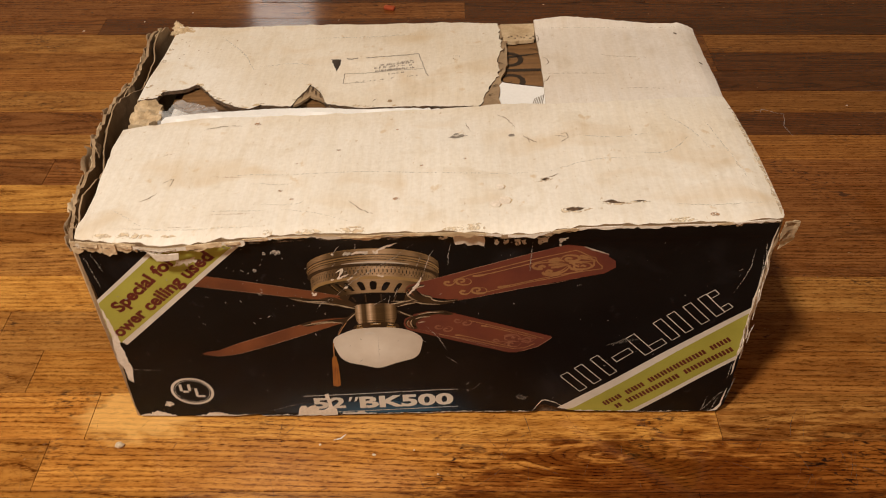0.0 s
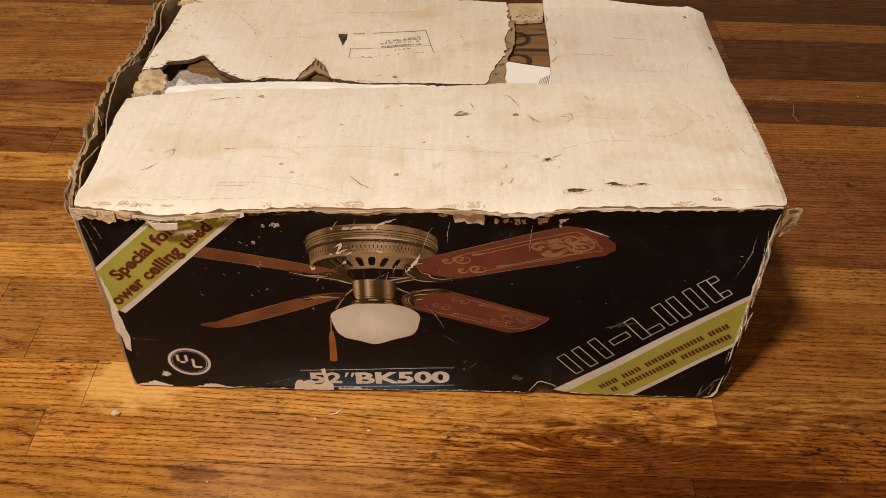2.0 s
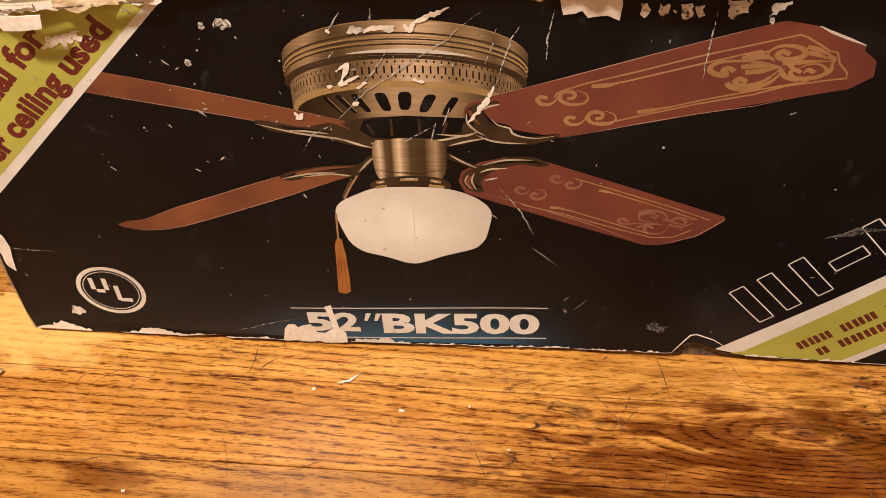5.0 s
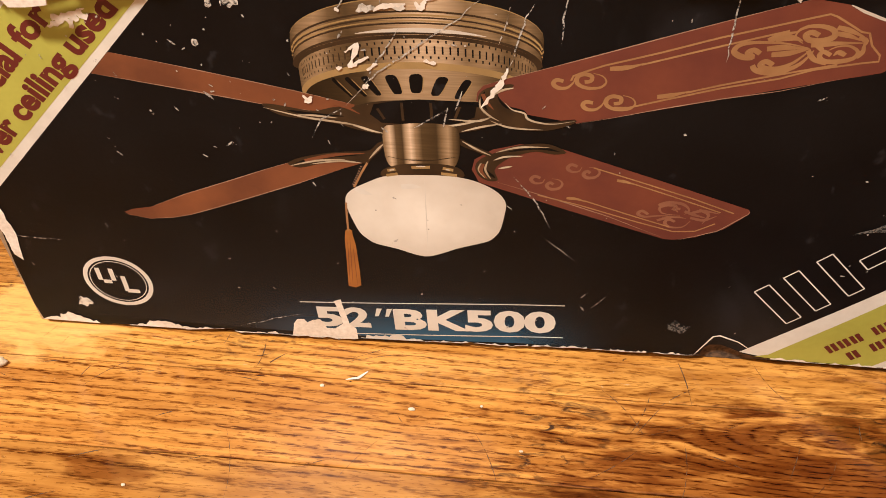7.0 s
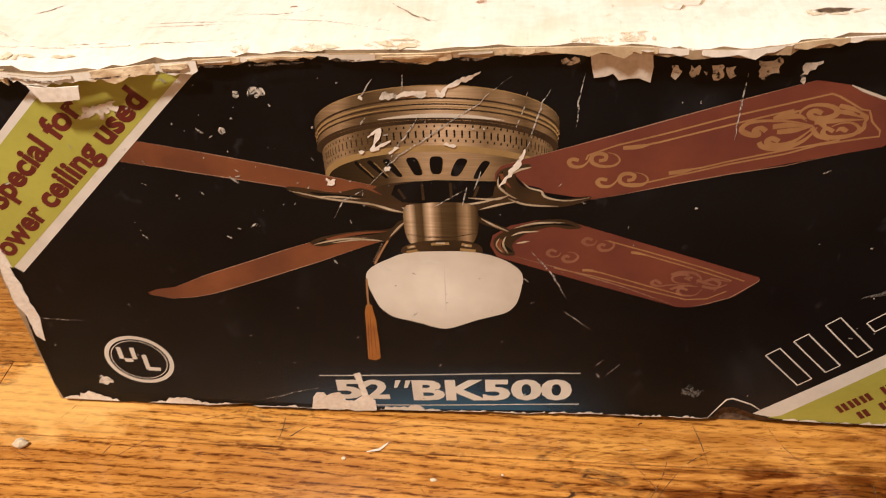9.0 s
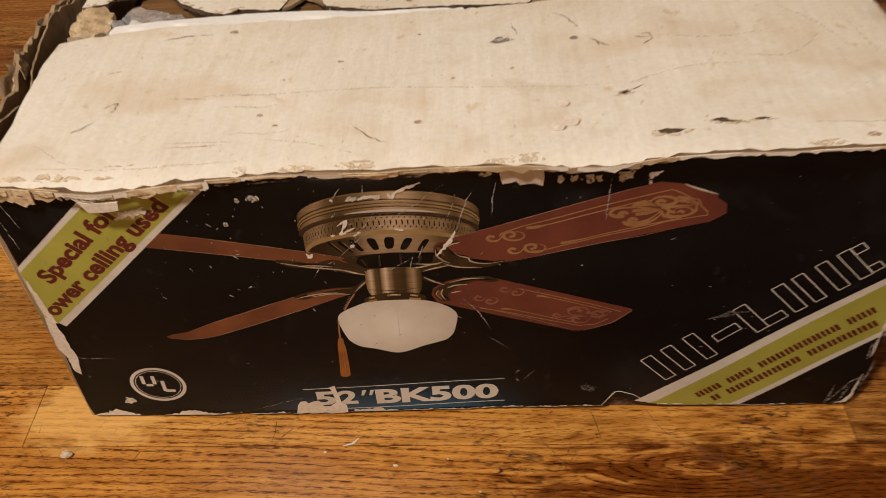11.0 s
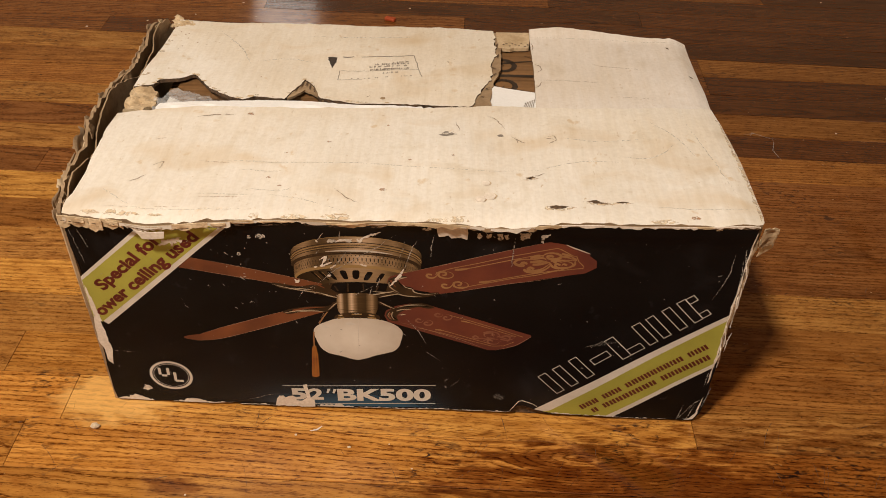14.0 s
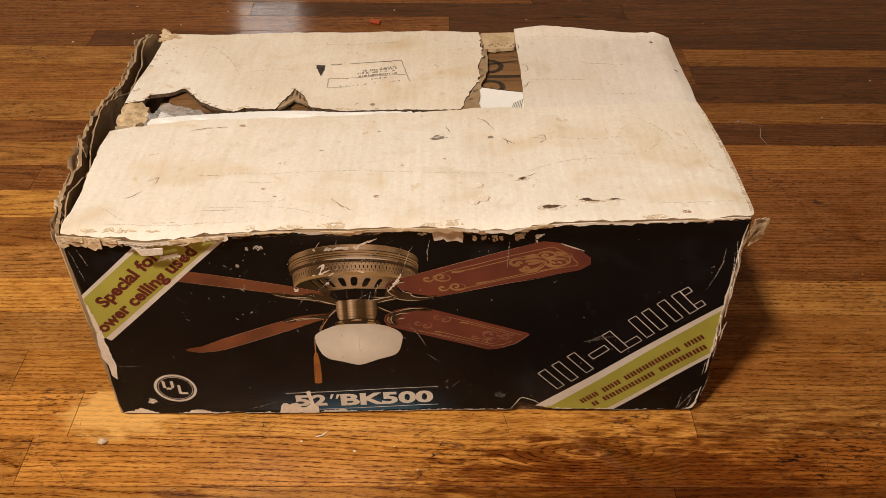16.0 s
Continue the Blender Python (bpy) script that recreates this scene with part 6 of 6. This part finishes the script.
lines("scratch", [[(-0.275, 0.0712), (-0.245, 0.0700)], [(-0.155, 0.0095), (-0.13, 0.0190), (-0.118, 0.0225)], [(0.02, 0.0860), (0.034, 0.0730)], [(0.045, 0.0380), (0.052, 0.0470)], [(-0.274, 0.2150), (-0.268, 0.1950)], [(-0.281, 0.2150), (-0.274, 0.1780)]], SCUFF, 0.0006, 9, True)
bm = bmesh.new()
rng = random.Random(77)
for i in range(190):
    u, v = (rng.uniform(-0.275, 0.28), rng.uniform(0.006, 0.232)) if i < 130 else (rng.gauss(-0.13, 0.05), rng.gauss(0.17, 0.03)) if i < 210 else (rng.gauss(-0.03, 0.045), rng.gauss(0.215, 0.012))
    if not (-0.276 < u < 0.284 and 0.005 < v < 0.228):
        continue
    r = min(0.0011, abs(rng.gauss(0, 0.00028)) + 0.00016)
    a0, long = rng.uniform(0, 6), rng.choice((1, 1, 1, 2.5, 4))
    c, d = math.cos(a0), math.sin(a0)
    ring = [(r * long * rng.uniform(0.6, 1.3) * math.cos(k * 1.05), r * rng.uniform(0.6, 1.3) * math.sin(k * 1.05)) for k in range(6)]
    bm.faces.new([bm.verts.new((u + x * c - y * d, v + x * d + y * c, 0)) for x, y in ring])
for v in bm.verts:
    v.co = on_front(v.co.x, v.co.y, LIFT * 9)
tagged(part("specks", bm, SCUFF, front_panel), kind="stuff")
for i, (u, v, w, h) in enumerate(((-0.1215, 0.2150, 0.008, 0.006), (-0.131, 0.2140, 0.003, 0.004), (-0.1414, 0.1945, 0.003, 0.004), (-0.2480, 0.0200, 0.009, 0.007), (0.0175, 0.2310, 0.008, 0.004), (-0.049, 0.2140, 0.008, 0.003), (-0.062, 0.2130, 0.009, 0.004))):
    outline = ragged([(u - w / 2, v - h * 0.3), (u, v - h / 2), (u + w / 2, v - h * 0.2), (u + w * 0.4, v + h * 0.4), (u - w * 0.3, v + h / 2)], 0.0013, 0.0015, 180 + i)
    ink("scrape", outline, SCRAPED, 9)
ink("scrape", ragged([(0.086, 0.0245), (0.096, 0.0235), (0.099, 0.0290), (0.09, 0.0330)], 0.002, 0.002, 200), GREYSCUFF, 9)
ink("scrape", ragged([(0.165, 0.0985), (0.185, 0.1040), (0.195, 0.1065), (0.18, 0.1075)], 0.001, 0.003, 201), GREYSCUFF, 9)
lines("scratch", [[(0.2768, 0.2149), (0.2771, 0.1963), (0.2741, 0.1834), (0.2706, 0.1702), (0.2684, 0.1648)], [(0.2848, 0.2087), (0.2876, 0.1899), (0.2888, 0.1737)], [(0.2849, 0.2209), (0.2881, 0.2025)], [(0.2932, 0.0518), (0.2915, 0.0337), (0.2897, 0.0213)], [(0.2791, 0.0192), (0.2817, 0.0283), (0.2882, 0.0339)], [(0.2695, 0.0051), (0.2758, 0.0159), (0.2800, 0.0258)], [(0.2737, 0.0032), (0.2791, 0.0073), (0.2833, 0.0257)], [(0.2722, 0.0262), (0.2703, 0.0127), (0.2687, 0.0034)],
                       [(0.2677, 0.1912), (0.2713, 0.1924)], [(0.2698, 0.1860), (0.2684, 0.1834)], [(0.2862, 0.0747), (0.2856, 0.0521)]], SCUFF, 0.0009, 9, True)
scraped([[(0.2879, 0.2299), (0.2889, 0.2197), (0.2895, 0.2087)], [(0.2912, 0.2012), (0.2914, 0.1835), (0.2908, 0.1690)], [(0.2911, 0.1569), (0.2912, 0.1429), (0.2918, 0.1314)], [(0.2948, 0.1248), (0.2933, 0.1136), (0.2936, 0.1006)], [(0.2887, 0.0372), (0.2877, 0.0256), (0.2847, 0.0071), (0.2754, 0.0031)], [(0.2916, 0.0983), (0.2917, 0.0786)]], 0.0020, 9, 6)
for i, shape in enumerate(([(0.0588, 0.2290), (0.0616, 0.2291), (0.0628, 0.2235), (0.0614, 0.2213), (0.0593, 0.2234)], [(0.0669, 0.2292), (0.0703, 0.2293), (0.0708, 0.2242), (0.0695, 0.2205), (0.0674, 0.2236)], [(0.0752, 0.2290), (0.0797, 0.2296), (0.0812, 0.2229), (0.0790, 0.2211), (0.0763, 0.2233)], [(0.0813, 0.2281), (0.0853, 0.2287), (0.0862, 0.2236), (0.0839, 0.2220)], [(0.0939, 0.2316), (0.1033, 0.2323), (0.1034, 0.2252), (0.0998, 0.2245), (0.0986, 0.2214), (0.0954, 0.2234)], [(0.1126, 0.2306), (0.1195, 0.2318), (0.1175, 0.2271), (0.1150, 0.2250), (0.1147, 0.2192), (0.1128, 0.2207)], [(0.0724, 0.2258), (0.0742, 0.2264), (0.0741, 0.2238)])):
    ink("scrape", ragged(shape, 0.0011, 0.0016, 260 + i), SCRAPED, 9)
scraped(SCRAPE_BANNER, 0.0042, 8, 9)
# white worn paper along the foot and the side edges
rng = random.Random(21)
for i, (a, b, tall) in enumerate(((-0.279, -0.244, 0.0095), (-0.225, -0.183, 0.0060), (-0.190, -0.165, 0.0042), (-0.160, -0.118, 0.0032), (-0.084, -0.048, 0.0048), (-0.021, -0.012, 0.0012), (0.047, 0.062, 0.0020), (0.176, 0.204, 0.0022), (0.245, 0.258, 0.0012))):
    low = 0.0012 + 0.0016 if b < -0.06 else 0.0046 if b < -0.01 else 0.0030 if b < 0.04 else 0.0036 if b < 0.1 else 0.0054 if b < 0.22 else 0.0040
    upper = ragged([(b, low + 0.0005), (a * 0.3 + b * 0.7, low + tall * 0.6), ((a + b) / 2, low + tall * 0.9), (a * 0.8 + b * 0.2, low + tall * 0.4), (a, low + 0.0006)], 0.0016, 0.0018, 210 + i, False)
    ink("worn_foot", [(a, low), (b, low)] + [(u, max(v, low + 0.0003)) for u, v in upper], PAPERCORE if i != 4 else INK_WHITE, 10)
rng = random.Random(77)
for a, b in ((-0.115, -0.088), (-0.047, -0.022), (-0.012, 0.012), (0.014, 0.045), (0.058, 0.078), (0.082, 0.103), (0.145, 0.175), (0.205, 0.240)):
    along = [a + (b - a) * k / 14 for k in range(15)]
    under = [float(np.interp(u, [q[0] for q in hem], [q[1] for q in hem])) + 0.0002 for u in along]
    ink("worn_foot", list(zip(along, under)) + [(u, v + rng.choice((0.0003, 0.0005, 0.0009, 0.0017))) for u, v in list(zip(along, under))[::-1]], PAPERCORE, 10)
ink("worn_edge", ragged([(-0.2798, 0.1168), (-0.2747, 0.1106), (-0.2733, 0.0934), (-0.2715, 0.0725), (-0.2746, 0.0521), (-0.2785, 0.0562), (-0.2787, 0.0710), (-0.2822, 0.0824), (-0.2818, 0.0967)], 0.0006, 0.003, 230), PAPERCORE, 9, "peeled white edge")
ink("worn_edge", ragged([(-0.2805, 0.1538), (-0.2785, 0.1461), (-0.2758, 0.1287), (-0.2736, 0.1091), (-0.2782, 0.1091), (-0.2802, 0.1273)], 0.0005, 0.003, 231), PAPERCORE, 3)
ink("worn_edge", ragged([(0.2878, 0.2400), (0.2886, 0.2420), (0.2893, 0.0600), (0.2880, 0.0550), (0.2872, 0.1500)], 0.0006, 0.004, 232), PAPERCORE, 9)
ink("worn_edge", ragged([(0.2700, 0.0020), (0.2840, 0.0022), (0.2882, 0.0140), (0.2862, 0.0150), (0.2815, 0.0060)], 0.0005, 0.003, 233), PAPERCORE, 9)
lines("worn_edge", [[(0.1035, 0.006), (0.1075, 0.014), (0.112, 0.0225), (0.1154, 0.0236), (0.1258, 0.0195), (0.134, 0.0130)]], PAPERCORE, 0.0011, 9, True)

# ---- what lies inside and around ----
tagged(linked("packing_block", sheet([(-0.262, 0.03), (0.268, 0.03), (0.268, 0.372), (-0.262, 0.372)], lambda u, v, h: Vector((u, v, 0.0050)) if h < -0.1 else on_top(u, v, h), 0.2, 0.06, -0.0205), FOAM), "white foam packing block inside the carton", "packing foam")


def fan_blade(m, label):
    thing = new("packed_fan_blade")
    outline = [(0.0, -0.045), (0.02, -0.058), (0.46, -0.068), (0.5, -0.06), (0.515, -0.03), (0.515, 0.03), (0.5, 0.06), (0.46, 0.068), (0.02, 0.058), (0.0, 0.045)]
    board = sheet(outline, lambda u, v, h: Vector((u, v, 0.006 + h)), 0.006, 0.6)
    part("board", board, WALNUT, thing)
    marks = [spiral((0.335, 0.022), 0.020, 1.4, 0.5, 1, (0.38, 0.04)), spiral((0.335, -0.022), 0.020, 1.4, -0.5, -1, (0.38, -0.04)), spiral((0.40, 0.02), 0.016, 1.4, 2.0, -1, (0.36, 0.05)), spiral((0.40, -0.02), 0.016, 1.4, -2.0, 1, (0.36, -0.05)), [(0.28, 0.0), (0.34, 0.0), (0.42, 0.0)]]
    part("stencil_scroll", strokes(marks, lambda u, v, h: Vector((u, v, 0.006 + h)), 0.006, 0.0004, True, 0.006), STENCIL, thing, "dark stencilled scrolls")
    thing.matrix_world = m
    tagged(thing, label, "fan blade", "blades packed in the carton")
    return thing


TILT = Matrix(((1, 0, 0, 0), (0, 1, 0, 0), (0.033, -0.042, 1, 0), (0, 0, 0, 1)))
for lift, u, v, turn, note in ((-0.0194, -0.262, 0.288, 0, "lying on the foam"), (-0.0130, -0.250, 0.286, -0.8, "lying on another blade")):
    fan_blade(Matrix.Translation((u, v, 0.2405 + 0.033 * u - 0.042 * v + lift)) @ pose(0, 0, 0, math.degrees(math.atan(-0.042)), -math.degrees(math.atan(0.033)), turn), "brown wooden fan blade with dark scroll stencil, " + note)
def gap_paper(u, v, h):
    """Low under the front flap, and standing up to its level in the gap behind it."""
    e = float(np.interp(u, (-0.291, -0.268, -0.195, -0.112, -0.03, 0.069), (0.172, 0.178, 0.187, 0.189, 0.195, 0.199)))
    k = min(max((v - e - 0.0008) / 0.003, 0), 1)
    return on_top(u, v, h - 0.0095 + 0.0088 * k * k * (3 - 2 * k))


paper = linked("packing_paper", sheet(ragged([(-0.255, 0.192), (-0.205, 0.199), (-0.180, 0.2015), (-0.16, 0.204), (-0.10, 0.2035), (-0.06, 0.2008), (0.058, 0.1985), (0.06, 0.12), (-0.24, 0.12), (-0.262, 0.17)], 0.0007, 0.005, 240), gap_paper, 0.0008, 0.004), PAPER, smooth=True)
tagged(paper, "crumpled white packing paper showing through the gap", "paper")
leaflet = new("instruction_leaflet")
part("page", sheet([(0.058, 0.14), (0.1165, 0.14), (0.1175, 0.236), (0.076, 0.249), (0.062, 0.222)], lambda u, v, h: on_top(u, v, h - 0.0055 + 0.07 * max(0, v - 0.2)), 0.0006, 0.015), PAPER, leaflet)
bm = bmesh.new()
for k in range(6):
    ribbon(bm, [(0.104 + 0.0018 * k, 0.203 - 0.0005 * k), (0.1075 + 0.0018 * k, 0.216 + 0.0012 * k)], 0.0007)
for v in bm.verts:
    v.co = on_top(v.co.x, v.co.y, -0.0051 + 0.07 * max(0, v.co.y - 0.2))
tagged(part("print_bars", bm, STAMP_INK, leaflet), kind="stuff")
tagged(leaflet, "white instruction leaflet lying inside the torn carton", "leaflet")
bag = linked("plastic_bag", sheet(ragged([(-0.262, 0.17), (-0.20, 0.165), (-0.195, 0.195), (-0.215, 0.226), (-0.255, 0.236), (-0.266, 0.21)], 0.003, 0.008, 250), lambda u, v, h: on_top(u, v, h - 0.0075 + 0.004 * noise.noise(Vector((u * 60, v * 60, 3))) + 0.003 * noise.noise(Vector((u * 150, v * 150, 1)))), 0, 0.004), FILM)
tagged(bag, "crumpled clear plastic bag inside the torn carton", "plastic bag")

bm = bmesh.new()
blob(bm, (-0.291, -0.033, 0.0026), (0.0042, 0.0032, 0.0028), 3.0)
tagged(linked("cardboard_crumb", bm, CRUMB, smooth=True), "pale crumb of torn cardboard on the floor", "debris", "crumbs on the floor")
part_chip = slab(bmesh.new(), -0.0095, 0.0095, -0.005, 0.005, 0, 0.006, 0.002)
chip = tagged(linked("orange_scrap", part_chip, ORANGE), "small orange plastic scrap on the floor", "debris")
chip.matrix_world = pose(-0.078, 0.873, 0.0002, 0, 0, -20)
bm = strokes([[(-0.088, -0.0255), (-0.081, -0.0235), (-0.0765, -0.0185)]], lambda u, v, h: Vector((u, v, 0.0006 + h)), 0.0018, 0.0004, True, 0.003)
tagged(linked("paper_shaving", bm, PAPERCORE), "thin curl of torn paper on the floor", "debris")
bm = strokes([[(0.455, 0.552), (0.475, 0.558), (0.492, 0.548), (0.505, 0.545)], [(0.500, 0.548), (0.497, 0.53), (0.492, 0.515), (0.498, 0.49)], [(0.468, 0.55), (0.474, 0.562)]], lambda u, v, h: Vector((u, v, 0.0008 + h)), 0.0008, 0.0004, True, 0.004)
tagged(linked("lint_wisp", bm, LINT), "grey wisp of lint on the floor", "debris")
rng = random.Random(5)
for i in range(40):
    bm = bmesh.new()
    r = rng.uniform(0.0006, 0.0014)
    x, y = rng.uniform(-0.75, 0.8), rng.choice((rng.uniform(-0.12, -0.01), rng.uniform(0.45, 1.1), rng.uniform(-0.1, 0.6)))
    if -0.3 < x < 0.31 and -0.005 < y < 0.42:
        bm.free()
        continue
    out = bmesh.ops.create_icosphere(bm, subdivisions=1, radius=r, matrix=Matrix.Translation((x, y, r * 0.5)) @ Matrix.Diagonal((rng.uniform(1, 2), 1, 0.6, 1)))
    tagged(linked("dust_crumb", bm, CRUMB), "tiny pale crumb on the floor", "debris", "crumbs on the floor")

bin_thing = new("storage_bin")
tagged(bin_thing, "grey plastic storage bin with a paler foot, standing on the floor", "storage bin")
bm = bmesh.new()
slab(bm, 0.766, 1.10, 0.36, 0.684, 0.014, 0.26, 0.012)
for v in bm.verts:
    k = v.co.z / 0.26
    v.co.x += (0.93 - v.co.x) * -0.10 * k
    v.co.y += (0.52 - v.co.y) * -0.10 * k
part("tub", bm, BIN, bin_thing, "", True)
part("foot", slab(bmesh.new(), 0.756, 1.11, 0.35, 0.693, 0.0002, 0.016, 0.004), surface("pale_grey_plastic", (0.3, 0.29, 0.28), (0.26, 0.25, 0.24), scale=20, rough=0.4), bin_thing, "pale grey foot")
part("lid", slab(bmesh.new(), 0.735, 1.13, 0.33, 0.715, 0.258, 0.275, 0.006), BIN, bin_thing)

# ---- floor strips ----
def strip_mesh(material):
    bm = slab(bmesh.new(), 0, 1, 0.0003, ROW - 0.0003, -0.012, 0.0)
    top_edges = [e for e in bm.edges if all(v.co.z > -0.001 for v in e.verts) and abs(e.verts[0].co.y - e.verts[1].co.y) < 1e-6]
    bmesh.ops.bevel(bm, geom=top_edges, offset=0.0007, segments=1, affect="EDGES")
    me = bpy.data.meshes.new("plank")
    bm.to_mesh(me)
    bm.free()
    me.materials.append(material)
    return me


bm = bmesh.new()
rng = random.Random(8)
for i in range(150):
    x, y = (rng.uniform(-0.4, 0.5), rng.uniform(-0.14, -0.005)) if i < 95 else (rng.uniform(0.33, 0.8), rng.uniform(-0.05, 0.9)) if i < 130 else (rng.uniform(-0.8, -0.36), rng.uniform(-0.05, 0.9))
    a, ln = rng.choice((rng.uniform(0, 3.14), rng.gauss(0.3, 0.25), rng.gauss(1.3, 0.3))), rng.uniform(0.006, 0.045)
    bend = rng.uniform(-0.3, 0.3)
    pts = [(x + ln * t * math.cos(a + bend * t), y + ln * t * math.sin(a + bend * t)) for t in (0, 0.2, 0.4, 0.6, 0.8, 1)]
    ribbon(bm, pts, rng.uniform(0.0003, 0.0007), True)
for v in bm.verts:
    v.co.z = 0.00012
tagged(part("floor_scratches", bm, surface("scratched_varnish", (0.05, 0.026, 0.015), (0.12, 0.06, 0.03), scale=90, rough=0.6, worn=240.0), floor), kind="stuff")
STRIPS = [strip_mesh(m) for m in OAK]
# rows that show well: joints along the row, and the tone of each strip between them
# far right strips get darker tones, standing in for dimmer light and dark reflections
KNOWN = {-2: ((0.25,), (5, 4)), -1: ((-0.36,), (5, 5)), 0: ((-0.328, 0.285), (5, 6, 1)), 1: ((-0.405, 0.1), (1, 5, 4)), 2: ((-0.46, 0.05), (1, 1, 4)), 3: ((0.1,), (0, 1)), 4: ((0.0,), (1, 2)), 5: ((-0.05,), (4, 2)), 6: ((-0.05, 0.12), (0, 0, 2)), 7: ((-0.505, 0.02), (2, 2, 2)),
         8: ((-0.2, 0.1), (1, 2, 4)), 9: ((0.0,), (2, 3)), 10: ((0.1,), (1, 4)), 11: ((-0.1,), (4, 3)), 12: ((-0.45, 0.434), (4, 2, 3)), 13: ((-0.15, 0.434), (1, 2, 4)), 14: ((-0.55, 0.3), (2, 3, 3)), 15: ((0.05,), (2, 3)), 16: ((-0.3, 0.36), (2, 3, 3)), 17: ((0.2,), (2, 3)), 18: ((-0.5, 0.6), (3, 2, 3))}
rng = random.Random(12)
for k in range(-29, 44):
    y = FIRST + ROW * k
    if k in KNOWN:
        joints, tones = KNOWN[k]
        ends = [X0 + 0.003, *joints, X1 - 0.003]
    else:
        ends, tones = [X0 + 0.003], []
        while ends[-1] < X1 - 1.0:
            ends.append(ends[-1] + rng.uniform(0.55, 1.3))
        ends.append(X1 - 0.003)
        # far rows draw from darker tones, so falloff of light is in the colour
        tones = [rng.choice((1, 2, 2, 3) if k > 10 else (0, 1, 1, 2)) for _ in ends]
    for a, b, tone in zip(ends, ends[1:], tones):
        plank = new("plank", STRIPS[tone])
        plank.parent = floor
        plank.matrix_basis = Matrix.Translation((a + 0.0003, y, 0)) @ Matrix.Diagonal((b - a - 0.0006, 1, 1, 1))
